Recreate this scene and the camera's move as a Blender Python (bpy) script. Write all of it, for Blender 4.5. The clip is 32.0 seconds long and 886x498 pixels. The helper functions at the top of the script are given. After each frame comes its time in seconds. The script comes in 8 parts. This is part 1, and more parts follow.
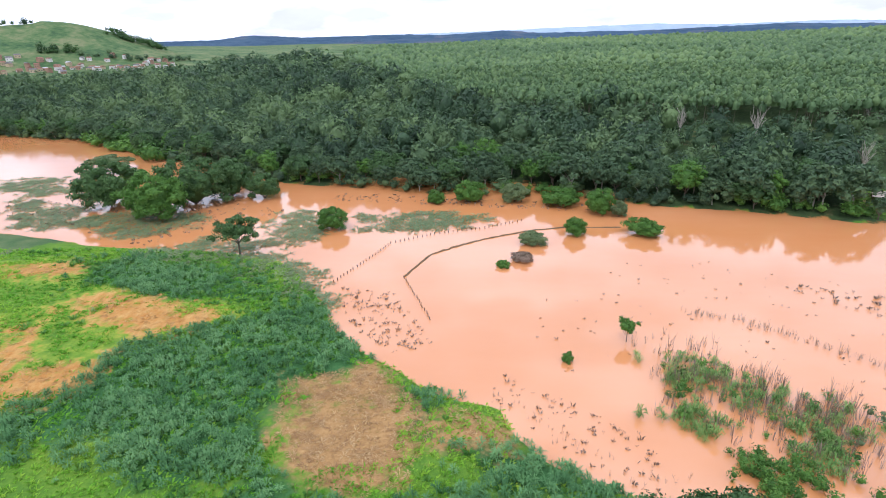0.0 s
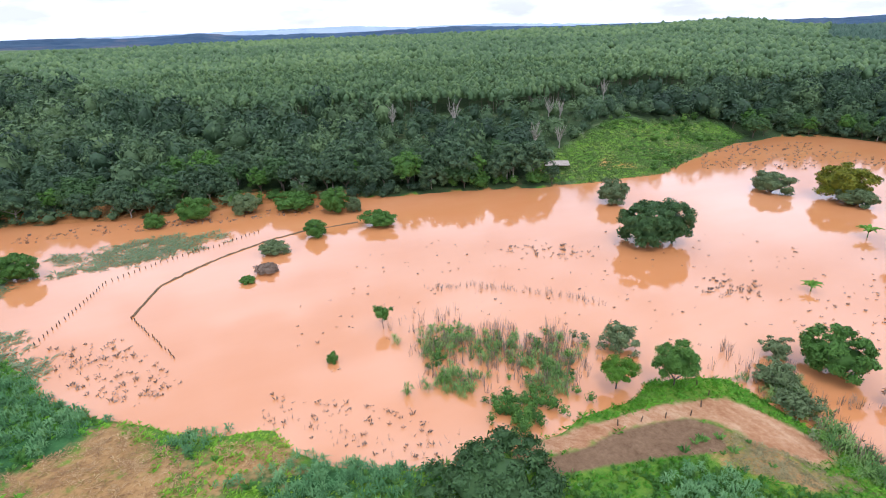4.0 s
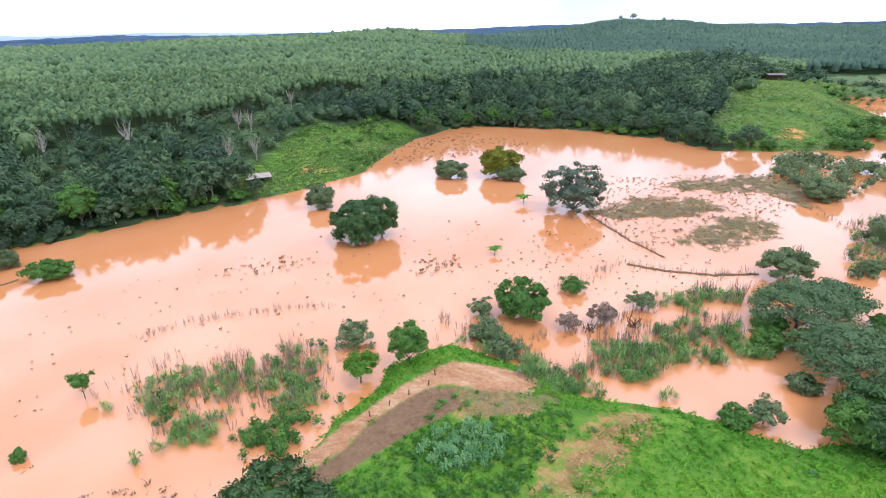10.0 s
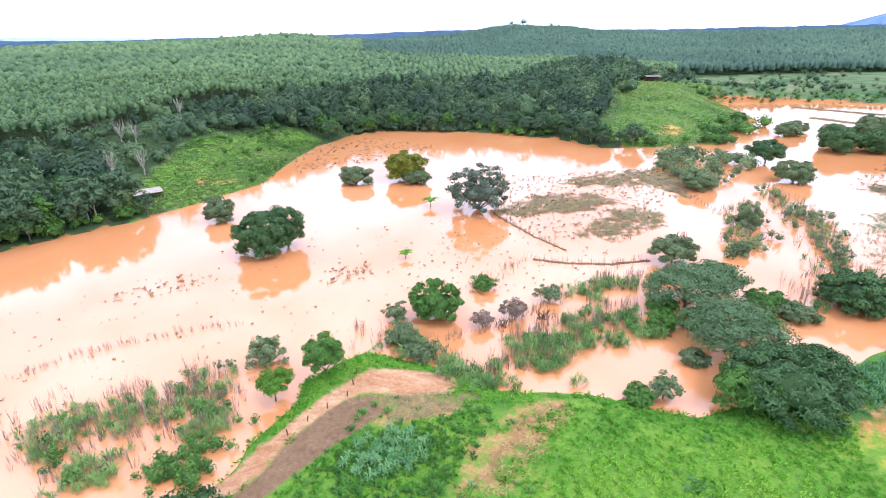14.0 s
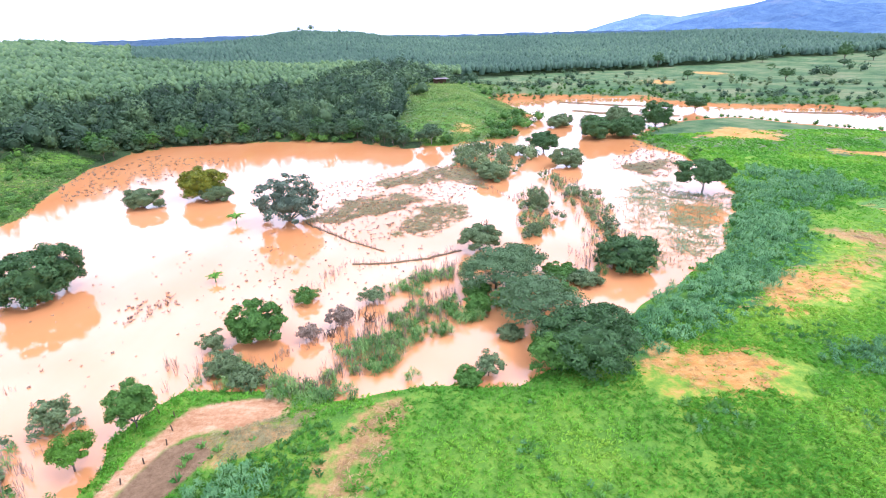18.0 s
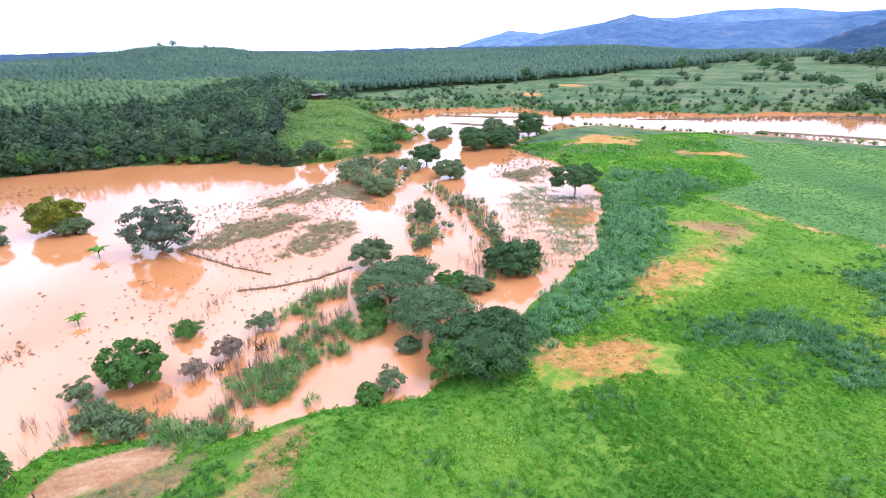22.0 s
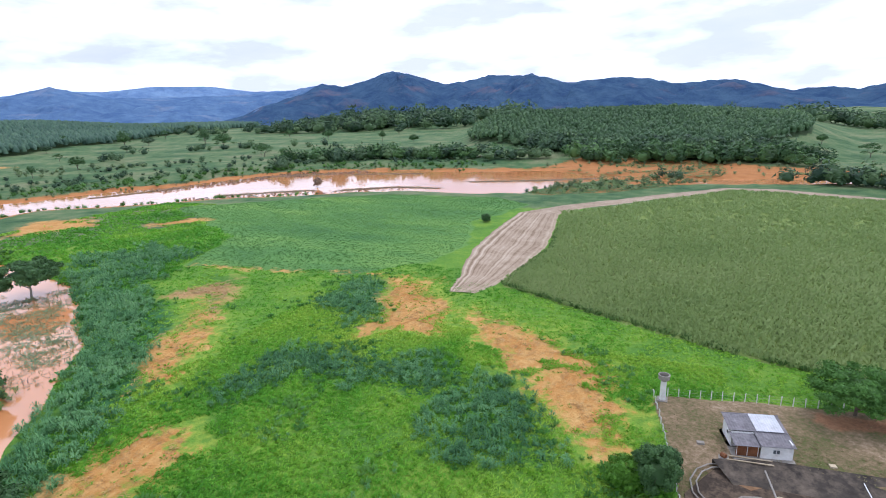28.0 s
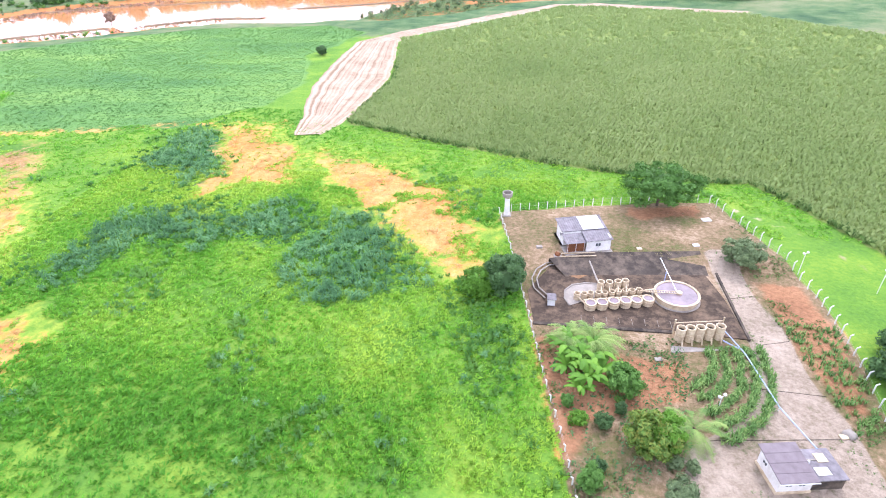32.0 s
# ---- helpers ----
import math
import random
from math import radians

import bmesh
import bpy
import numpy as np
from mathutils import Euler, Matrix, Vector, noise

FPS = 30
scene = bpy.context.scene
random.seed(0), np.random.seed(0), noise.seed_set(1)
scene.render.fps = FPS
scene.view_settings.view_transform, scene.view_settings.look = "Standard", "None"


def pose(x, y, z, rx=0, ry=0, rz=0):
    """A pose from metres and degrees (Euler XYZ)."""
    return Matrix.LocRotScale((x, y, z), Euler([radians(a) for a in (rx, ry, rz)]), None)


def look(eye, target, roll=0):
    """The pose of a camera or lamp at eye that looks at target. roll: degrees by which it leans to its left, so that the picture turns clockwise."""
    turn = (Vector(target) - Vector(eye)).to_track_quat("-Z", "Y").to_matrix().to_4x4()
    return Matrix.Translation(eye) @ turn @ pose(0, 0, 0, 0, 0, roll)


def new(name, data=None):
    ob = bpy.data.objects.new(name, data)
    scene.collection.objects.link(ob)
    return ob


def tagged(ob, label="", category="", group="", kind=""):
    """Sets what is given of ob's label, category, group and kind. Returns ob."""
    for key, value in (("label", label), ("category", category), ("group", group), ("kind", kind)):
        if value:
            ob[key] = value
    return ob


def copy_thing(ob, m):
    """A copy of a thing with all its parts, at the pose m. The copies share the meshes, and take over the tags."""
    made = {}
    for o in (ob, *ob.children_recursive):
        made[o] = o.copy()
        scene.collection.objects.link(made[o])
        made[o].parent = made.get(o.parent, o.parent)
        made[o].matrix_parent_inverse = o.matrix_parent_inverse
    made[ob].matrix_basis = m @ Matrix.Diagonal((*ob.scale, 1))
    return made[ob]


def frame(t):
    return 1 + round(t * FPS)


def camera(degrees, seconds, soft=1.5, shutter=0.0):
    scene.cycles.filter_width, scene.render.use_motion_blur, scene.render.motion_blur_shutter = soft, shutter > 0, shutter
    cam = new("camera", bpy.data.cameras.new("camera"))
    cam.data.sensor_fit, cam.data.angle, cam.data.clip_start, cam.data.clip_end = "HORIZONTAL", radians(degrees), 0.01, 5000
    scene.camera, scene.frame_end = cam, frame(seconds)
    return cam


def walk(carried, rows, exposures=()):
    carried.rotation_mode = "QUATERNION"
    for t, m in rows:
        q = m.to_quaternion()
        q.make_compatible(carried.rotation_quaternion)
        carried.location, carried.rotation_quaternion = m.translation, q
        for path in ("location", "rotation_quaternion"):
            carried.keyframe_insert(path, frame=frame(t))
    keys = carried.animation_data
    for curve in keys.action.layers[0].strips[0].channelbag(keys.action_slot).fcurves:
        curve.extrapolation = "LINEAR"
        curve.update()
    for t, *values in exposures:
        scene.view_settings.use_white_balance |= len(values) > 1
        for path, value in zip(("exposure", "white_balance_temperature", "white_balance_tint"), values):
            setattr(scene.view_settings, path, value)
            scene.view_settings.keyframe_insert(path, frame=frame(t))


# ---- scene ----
# one lens, a camera hovering on the spot and turning
cam = camera(78.42, 32.0, soft=1.0)
EYE = 62.0
EXPO = [(0.0, 0.10, 6150, 12), (6.0, 0.02, 5980, 14), (8.0, 0.0, 5980, 14), (9.0, 0.12, 5980, 14), (11.0, 0.34, 5960, 14), (12.0, 0.39, 5900, 16), (13.0, 0.58, 5850, 15), (17.0, 0.74, 5740, 17), (19.0, 0.82, 5700, 17), (21.0, 0.74, 5700, 17), (22.0, 0.48, 5740, 16), (24.5, 0.37, 5780, 15),
        (26.5, -0.04, 5850, 12), (29.0, 0.0, 5900, 11), (30.0, 0.28, 6120, 12), (31.0, 0.71, 6120, 14), (32.0, 1.10, 6000, 20)]
TURNS = [
    (0.0, -21.50, 1.20, -0.01), (0.5, -21.59, 1.29, -4.35), (1.0, -21.66, 1.31, -8.67), (1.5, -21.68, 1.30, -12.42),
    (2.0, -21.71, 1.29, -15.78), (2.5, -21.76, 1.32, -18.87), (3.0, -21.80, 1.34, -21.98), (3.5, -21.89, 1.40, -25.37),
    (5.5, -21.93, 1.32, -36.75), (6.0, -21.96, 1.24, -39.09), (6.5, -21.96, 1.20, -42.00), (7.0, -21.96, 1.25, -45.48),
    (7.5, -21.97, 1.29, -48.79), (8.0, -21.94, 1.39, -51.86), (8.5, -21.95, 1.43, -54.45), (9.0, -21.93, 1.42, -56.88),
    (9.5, -21.91, 1.47, -58.58), (10.0, -21.86, 1.40, -59.82), (10.5, -21.84, 1.48, -61.73), (11.0, -21.82, 1.49, -63.72),
    (11.5, -21.81, 1.54, -64.83), (12.0, -21.75, 1.47, -65.39), (12.5, -21.72, 1.46, -65.80), (13.0, -21.68, 1.39, -66.60),
    (13.5, -21.65, 1.44, -67.90), (14.0, -21.63, 1.35, -69.93), (14.5, -21.63, 1.41, -72.76), (16.5, -21.66, 1.54, -84.25),
    (17.0, -21.67, 1.57, -86.99), (17.5, -21.63, 1.45, -88.32), (18.0, -21.62, 1.45, -90.43), (18.5, -21.64, 1.51, -95.68),
    (19.0, -21.66, 1.57, -99.27), (19.5, -21.66, 1.55, -100.75), (20.0, -21.39, 1.57, -101.62), (20.5, -20.57, 1.56, -102.00),
    (21.0, -20.55, 1.49, -102.22), (21.5, -20.52, 1.49, -102.49), (22.0, -20.47, 1.45, -102.69), (22.5, -20.47, 1.41, -103.81),
    (23.0, -20.49, 1.40, -107.42), (23.5, -20.58, 1.30, -113.79), (24.0, -20.64, 1.48, -120.58), (24.5, -20.71, 1.50, -126.88),
    (26.5, -14.49, 1.42, -133.52), (27.0, -14.55, 1.43, -139.27), (27.5, -14.67, 1.54, -148.76), (28.0, -14.77, 1.47, -155.36),
    (28.5, -14.84, 1.47, -160.12), (29.0, -16.89, 1.56, -161.74), (29.5, -21.16, 1.57, -162.48), (30.0, -25.44, 1.56, -162.93),
    (30.5, -29.71, 1.52, -163.22), (31.0, -32.15, 1.45, -163.42), (31.5, -32.16, 1.46, -165.77), (32.0, -32.24, 1.50, -172.09),
]
walk(cam, [(t, pose(0, 0, EYE, 90 + tilt, lean, turn)) for t, tilt, lean, turn in TURNS],
     exposures=EXPO)

# ---- light: bright broken cloud, a weak wide sun ----
world = bpy.data.worlds.new("world")
scene.world = world
world.use_nodes = True
wn, wl = world.node_tree.nodes, world.node_tree.links
wn.clear()
SUN_EL, SUN_ROT = radians(58), radians(200)
sky = wn.new("ShaderNodeTexSky")
sky.sky_type, sky.sun_disc, sky.sun_elevation, sky.sun_rotation = "NISHITA", False, SUN_EL, SUN_ROT
bg_sky = wn.new("ShaderNodeBackground")
bg_sky.inputs["Strength"].default_value = 0.10
wl.new(sky.outputs[0], bg_sky.inputs["Color"])
tc = wn.new("ShaderNodeTexCoord")
stretch = wn.new("ShaderNodeMapping")
stretch.inputs["Scale"].default_value = (1.0, 1.0, 3.4)
wl.new(tc.outputs["Generated"], stretch.inputs["Vector"])
cloud = wn.new("ShaderNodeTexNoise")
cloud.inputs["Scale"].default_value, cloud.inputs["Detail"].default_value = 4.2, 7.0
cloud.inputs["Roughness"].default_value = 0.58
wl.new(stretch.outputs[0], cloud.inputs["Vector"])
cover = wn.new("ShaderNodeValToRGB")
cover.color_ramp.elements[0].position, cover.color_ramp.elements[0].color = 0.28, (0.72, 0.72, 0.72, 1)
cover.color_ramp.elements[1].position, cover.color_ramp.elements[1].color = 0.52, (1, 1, 1, 1)
wl.new(cloud.outputs["Fac"], cover.inputs["Fac"])
shade = wn.new("ShaderNodeTexNoise")
shade.inputs["Scale"].default_value, shade.inputs["Detail"].default_value = 5.2, 8.0
wl.new(stretch.outputs[0], shade.inputs["Vector"])
grey = wn.new("ShaderNodeValToRGB")
grey.color_ramp.elements[0].position, grey.color_ramp.elements[0].color = 0.40, (0.54, 0.56, 0.68, 1)
grey.color_ramp.elements[1].position, grey.color_ramp.elements[1].color = 0.59, (0.885, 0.95, 1.09, 1)
wl.new(shade.outputs["Fac"], grey.inputs["Fac"])
bg_cloud = wn.new("ShaderNodeBackground")
bg_cloud.inputs["Strength"].default_value = 1.68
wl.new(grey.outputs[0], bg_cloud.inputs["Color"])
mixed = wn.new("ShaderNodeMixShader")
wl.new(cover.outputs[0], mixed.inputs[0])
wl.new(bg_sky.outputs[0], mixed.inputs[1])
wl.new(bg_cloud.outputs[0], mixed.inputs[2])
wout = wn.new("ShaderNodeOutputWorld")
wl.new(mixed.outputs[0], wout.inputs["Surface"])
sun = new("sun", bpy.data.lights.new("sun", "SUN"))
sun.data.energy, sun.data.angle, sun.data.color = 1.2, radians(14), (1.0, 0.95, 0.88)
sun.matrix_world = look((0, 0, 300), (-300 * math.sin(SUN_ROT) / math.tan(SUN_EL), -300 * math.cos(SUN_ROT) / math.tan(SUN_EL), 0))

# ---- materials ----
def material(name):
    m = bpy.data.materials.new(name)
    m.use_nodes = True
    return m, m.node_tree.nodes, m.node_tree.links, m.node_tree.nodes["Principled BSDF"]


def put(n, l, b, socket, value):
    if hasattr(value, "is_linked"):
        l.new(value, b.inputs[socket])
    else:
        b.inputs[socket].default_value = value


def noise_at(n, l, scale, detail=4.0, rough=0.6, coord="Object", squeeze=None):
    c = n.new("ShaderNodeTexCoord")
    t = n.new("ShaderNodeTexNoise")
    t.inputs["Scale"].default_value, t.inputs["Detail"].default_value, t.inputs["Roughness"].default_value = scale, detail, rough
    src = c.outputs[coord]
    if squeeze:
        mp = n.new("ShaderNodeMapping")
        mp.inputs["Scale"].default_value = squeeze
        l.new(src, mp.inputs["Vector"])
        src = mp.outputs[0]
    l.new(src, t.inputs["Vector"])
    return t.outputs["Fac"]


def world_noise(n, l, scale, detail=4.0, rough=0.6, squeeze=None, turn=0.0):
    c = n.new("ShaderNodeNewGeometry")
    t = n.new("ShaderNodeTexNoise")
    t.inputs["Scale"].default_value, t.inputs["Detail"].default_value, t.inputs["Roughness"].default_value = scale, detail, rough
    src = c.outputs["Position"]
    if squeeze or turn:
        mp = n.new("ShaderNodeMapping")
        mp.inputs["Scale"].default_value = squeeze or (1, 1, 1)
        mp.inputs["Rotation"].default_value = (0, 0, radians(turn))
        l.new(src, mp.inputs["Vector"])
        src = mp.outputs[0]
    l.new(src, t.inputs["Vector"])
    return t.outputs["Fac"]


def ramp(n, l, fac, stops):
    r = n.new("ShaderNodeValToRGB")
    els = r.color_ramp.elements
    while len(els) < len(stops):
        els.new(0.5)
    for e, (p, c) in zip(els, stops):
        e.position, e.color = p, (*c, 1)
    l.new(fac, r.inputs["Fac"])
    return r.outputs["Color"]


def blend(n, l, fac, a, b, mode="MIX"):
    m = n.new("ShaderNodeMix")
    m.data_type, m.blend_type = "RGBA", mode
    put(n, l, m, 0, fac)
    for i, v in ((6, a), (7, b)):
        put(n, l, m, i, v if hasattr(v, "is_linked") else (*v, 1))
    return m.outputs[2]


def calc(n, l, op, a, b=0.0, c=0.0):
    m = n.new("ShaderNodeMath")
    m.operation = op
    for i, v in enumerate((a, b, c)):
        put(n, l, m, i, v)
    return m.outputs[0]


def layer(n, name):
    a = n.new("ShaderNodeAttribute")
    a.attribute_name = name
    return a


def relief(n, l, b, height, strength, distance):
    bp = n.new("ShaderNodeBump")
    bp.inputs["Strength"].default_value, bp.inputs["Distance"].default_value = strength, distance
    l.new(height, bp.inputs["Height"])
    l.new(bp.outputs[0], b.inputs["Normal"])


def plain(name, low, high, scale=3.0, rough=0.8, metal=0.0, bump=0.3, dist=0.02, stain=0.0, stain_col=(0.05, 0.045, 0.04)):
    """A surface of one stuff: two-scale variation between low and high, with stains."""
    m, n, l, b = material(name)
    a = noise_at(n, l, scale, 6, 0.65)
    big = noise_at(n, l, scale * 0.13, 3, 0.5)
    col = ramp(n, l, calc(n, l, "ADD", calc(n, l, "MULTIPLY", a, 0.6), calc(n, l, "MULTIPLY", big, 0.4)), [(0.32, low), (0.68, high)])
    if stain:
        s = noise_at(n, l, scale * 0.4, 7, 0.7)
        col = blend(n, l, calc(n, l, "MULTIPLY", ramp(n, l, s, [(0.45, (0, 0, 0)), (0.66, (1, 1, 1))]), stain), col, stain_col)
    l.new(col, b.inputs["Base Color"])
    b.inputs["Roughness"].default_value, b.inputs["Metallic"].default_value = rough, metal
    b.inputs["Specular IOR Level"].default_value = 0.2 if rough > 0.75 else 0.5
    relief(n, l, b, a, bump, dist)
    return m


def leafy(name, dark, mid, light, rough=0.6, sheen=0.12):
    """Foliage: the tone of each plant, leaf by leaf variation, and light coming through the leaves."""
    m, n, l, b = material(name)
    tone = layer(n, "tone").outputs["Fac"]
    isl = n.new("ShaderNodeNewGeometry").outputs["Random Per Island"]
    oi = n.new("ShaderNodeObjectInfo").outputs["Random"]
    fine = world_noise(n, l, 0.9, 3, 0.7)
    v = calc(n, l, "ADD", calc(n, l, "MULTIPLY", tone, 0.55), calc(n, l, "MULTIPLY", isl, 0.18))
    v = calc(n, l, "ADD", v, calc(n, l, "MULTIPLY", oi, 0.12))
    v = calc(n, l, "ADD", v, calc(n, l, "MULTIPLY", fine, 0.35))
    col = ramp(n, l, v, [(0.22, dark), (0.56, mid), (0.95, light)])
    l.new(col, b.inputs["Base Color"])
    b.inputs["Roughness"].default_value = rough
    b.inputs["Specular IOR Level"].default_value = sheen * 2
    tr = n.new("ShaderNodeBsdfTranslucent")
    l.new(col, tr.inputs["Color"])
    mx = n.new("ShaderNodeMixShader")
    mx.inputs[0].default_value = 0.22
    l.new(b.outputs[0], mx.inputs[1])
    l.new(tr.outputs[0], mx.inputs[2])
    l.new(mx.outputs[0], n["Material Output"].inputs["Surface"])
    return m


LEAF_DARK = leafy("dark_leaves", (0.028, 0.066, 0.026), (0.062, 0.132, 0.044), (0.135, 0.245, 0.072))
LEAF_FOREST = leafy("forest_leaves", (0.026, 0.054, 0.032), (0.063, 0.118, 0.058), (0.15, 0.232, 0.094))
LEAF_MID = leafy("green_leaves", (0.036, 0.095, 0.02), (0.08, 0.19, 0.034), (0.17, 0.325, 0.06))
LEAF_BRIGHT = leafy("bright_leaves", (0.045, 0.11, 0.014), (0.09, 0.22, 0.02), (0.19, 0.37, 0.04))
LEAF_GREY = leafy("grey_green_leaves", (0.075, 0.115, 0.055), (0.135, 0.195, 0.085), (0.245, 0.320, 0.140))
LEAF_SILVER = leafy("silvery_leaves", (0.060, 0.090, 0.062), (0.110, 0.155, 0.105), (0.230, 0.285, 0.195))
LEAF_FEATHER = leafy("feathery_leaves", (0.056, 0.108, 0.048), (0.108, 0.188, 0.08), (0.215, 0.31, 0.138))
LEAF_MANGO = leafy("mango_leaves", (0.06, 0.13, 0.030), (0.13, 0.235, 0.040), (0.42, 0.32, 0.06))
LEAF_YELLOW = leafy("yellowing_leaves", (0.05, 0.075, 0.010), (0.14, 0.17, 0.015), (0.40, 0.34, 0.03))
LEAF_BROWN = leafy("dry_brown_stems", (0.15, 0.105, 0.08), (0.265, 0.195, 0.145), (0.41, 0.31, 0.23))
LEAF_EUCALYPT = leafy("eucalypt_leaves", (0.052, 0.104, 0.046), (0.104, 0.184, 0.078), (0.205, 0.308, 0.114))
GRASS_TEAL = leafy("elephant_grass_blades", (0.046, 0.142, 0.048), (0.094, 0.238, 0.084), (0.2, 0.385, 0.15))
GRASS_LIME = leafy("pasture_grass_blades", (0.08, 0.262, 0.028), (0.172, 0.418, 0.036), (0.41, 0.565, 0.072))
GRASS_MAT = leafy("drifting_grass", (0.10, 0.15, 0.07), (0.18, 0.25, 0.11), (0.30, 0.36, 0.19))
GRASS_DRY = leafy("flattened_dry_grass", (0.13, 0.115, 0.05), (0.24, 0.205, 0.09), (0.39, 0.335, 0.17))
REED = leafy("cane_blades", (0.06, 0.14, 0.034), (0.125, 0.25, 0.058), (0.26, 0.38, 0.112))
# same young trees far off: distance haze mixed into the leaf colour as blue
LEAF_EUCALYPT_HAZE = leafy("hazed_eucalypt_leaves", (0.046, 0.096, 0.068), (0.09, 0.164, 0.106), (0.172, 0.272, 0.146))
CORN = leafy("maize_leaves", (0.2, 0.285, 0.1), (0.285, 0.372, 0.132), (0.395, 0.455, 0.19))
BARK = plain("bark", (0.07, 0.055, 0.04), (0.22, 0.18, 0.14), 4, 0.9, bump=0.6, dist=0.05)
PALE_BARK = plain("pale_bark", (0.25, 0.22, 0.18), (0.5, 0.46, 0.40), 4, 0.9, bump=0.5, dist=0.04)
DEAD_WOOD = plain("wet_dead_wood", (0.05, 0.035, 0.025), (0.16, 0.11, 0.075), 5, 0.85, bump=0.5, dist=0.03)


def muddy_water():
    m, n, l, b = material("muddy_flood_water")
    big = world_noise(n, l, 0.012, 4, 0.55)
    streak = world_noise(n, l, 0.05, 5, 0.6, (0.35, 1.0, 1.0), 35)
    col = ramp(n, l, calc(n, l, "ADD", calc(n, l, "MULTIPLY", big, 0.6), calc(n, l, "MULTIPLY", streak, 0.4)),
               [(0.35, (0.62, 0.242, 0.084)), (0.65, (0.68, 0.298, 0.130))])
    l.new(col, b.inputs["Base Color"])
    b.inputs["Roughness"].default_value, b.inputs["IOR"].default_value = 0.06, 1.95
    rip = calc(n, l, "ADD", world_noise(n, l, 1.1, 4, 0.6, (1, 0.55, 1), 20), calc(n, l, "MULTIPLY", world_noise(n, l, 0.14, 3, 0.5), 2.0))
    relief(n, l, b, rip, 0.16, 0.04)
    return m


WATER = muddy_water()


def ground_material():
    m, n, l, b = material("ground_cover")
    fine = world_noise(n, l, 1.3, 5, 0.7)
    tuft = world_noise(n, l, 0.45, 5, 0.65)
    mid = world_noise(n, l, 0.09, 5, 0.6)
    big = world_noise(n, l, 0.018, 4, 0.55)
    wob = calc(n, l, "SUBTRACT", calc(n, l, "ADD", calc(n, l, "MULTIPLY", tuft, 0.55), calc(n, l, "MULTIPLY", mid, 0.55)), 0.55)

    def mask(sock, soft=0.17, rough=1.5):
        near = calc(n, l, "MINIMUM", calc(n, l, "MULTIPLY", sock, 5.0), 1.0)
        v = calc(n, l, "ADD", sock, calc(n, l, "MULTIPLY", calc(n, l, "MULTIPLY", wob, rough), near))
        r = n.new("ShaderNodeMapRange")
        r.interpolation_type = "SMOOTHSTEP"
        r.inputs["From Min"].default_value, r.inputs["From Max"].default_value = 0.5 - soft, 0.5 + soft
        l.new(v, r.inputs["Value"])
        return r.outputs[0]

    def split(name):
        s = n.new("ShaderNodeSeparateColor")
        l.new(layer(n, name).outputs["Color"], s.inputs[0])
        return s.outputs

    z1, z2, z3, z4, z5 = split("cover_a"), split("cover_b"), split("cover_c"), split("cover_d"), split("cover_e")
    lime = ramp(n, l, calc(n, l, "ADD", calc(n, l, "MULTIPLY", fine, 0.4), calc(n, l, "MULTIPLY", mid, 0.6)),
                [(0.32, (0.060, 0.160, 0.026)), (0.50, (0.124, 0.252, 0.030)), (0.66, (0.230, 0.338, 0.042)), (0.78, (0.32, 0.335, 0.072))])
    meadow = ramp(n, l, calc(n, l, "ADD", calc(n, l, "MULTIPLY", mid, 0.45), calc(n, l, "MULTIPLY", big, 0.55)),
                  [(0.36, (0.038, 0.090, 0.038)), (0.46, (0.082, 0.148, 0.056)), (0.54, (0.140, 0.185, 0.080)), (0.64, (0.210, 0.212, 0.112))])
    teal = ramp(n, l, tuft, [(0.3, (0.030, 0.100, 0.032)), (0.6, (0.058, 0.165, 0.052)), (0.8, (0.095, 0.225, 0.075))])
    soil = ramp(n, l, calc(n, l, "ADD", calc(n, l, "MULTIPLY", world_noise(n, l, 0.6, 6, 0.7, (1, 0.5, 1), 25), 0.6), calc(n, l, "MULTIPLY", mid, 0.4)),
                [(0.30, (0.36, 0.145, 0.035)), (0.46, (0.50, 0.238, 0.066)), (0.66, (0.61, 0.38, 0.140))])
    crop = ramp(n, l, calc(n, l, "ADD", calc(n, l, "MULTIPLY", world_noise(n, l, 0.03, 5, 0.6, (0.35, 1, 1), 52), 0.75), calc(n, l, "MULTIPLY", tuft, 0.25)),
                [(0.36, (0.070, 0.170, 0.052)), (0.50, (0.112, 0.235, 0.060)), (0.64, (0.185, 0.315, 0.072))])
    corn = ramp(n, l, tuft, [(0.3, (0.17, 0.225, 0.062)), (0.7, (0.245, 0.305, 0.085))])
    road = ramp(n, l, calc(n, l, "ADD", calc(n, l, "MULTIPLY", world_noise(n, l, 0.70, 3, 0.55, (1, 0.03, 1), 8), 0.7), calc(n, l, "MULTIPLY", fine, 0.3)),
                [(0.38, (0.30, 0.205, 0.130)), (0.50, (0.46, 0.34, 0.24)), (0.60, (0.60, 0.48, 0.37))])
    mud = ramp(n, l, calc(n, l, "ADD", calc(n, l, "MULTIPLY", fine, 0.4), calc(n, l, "MULTIPLY", mid, 0.6)),
               [(0.32, (0.34, 0.14, 0.045)), (0.55, (0.45, 0.19, 0.065)), (0.72, (0.36, 0.22, 0.08))])
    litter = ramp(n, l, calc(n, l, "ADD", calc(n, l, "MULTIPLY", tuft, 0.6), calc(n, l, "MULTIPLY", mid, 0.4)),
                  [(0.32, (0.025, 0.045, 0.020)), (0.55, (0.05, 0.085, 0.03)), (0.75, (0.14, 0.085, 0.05))])
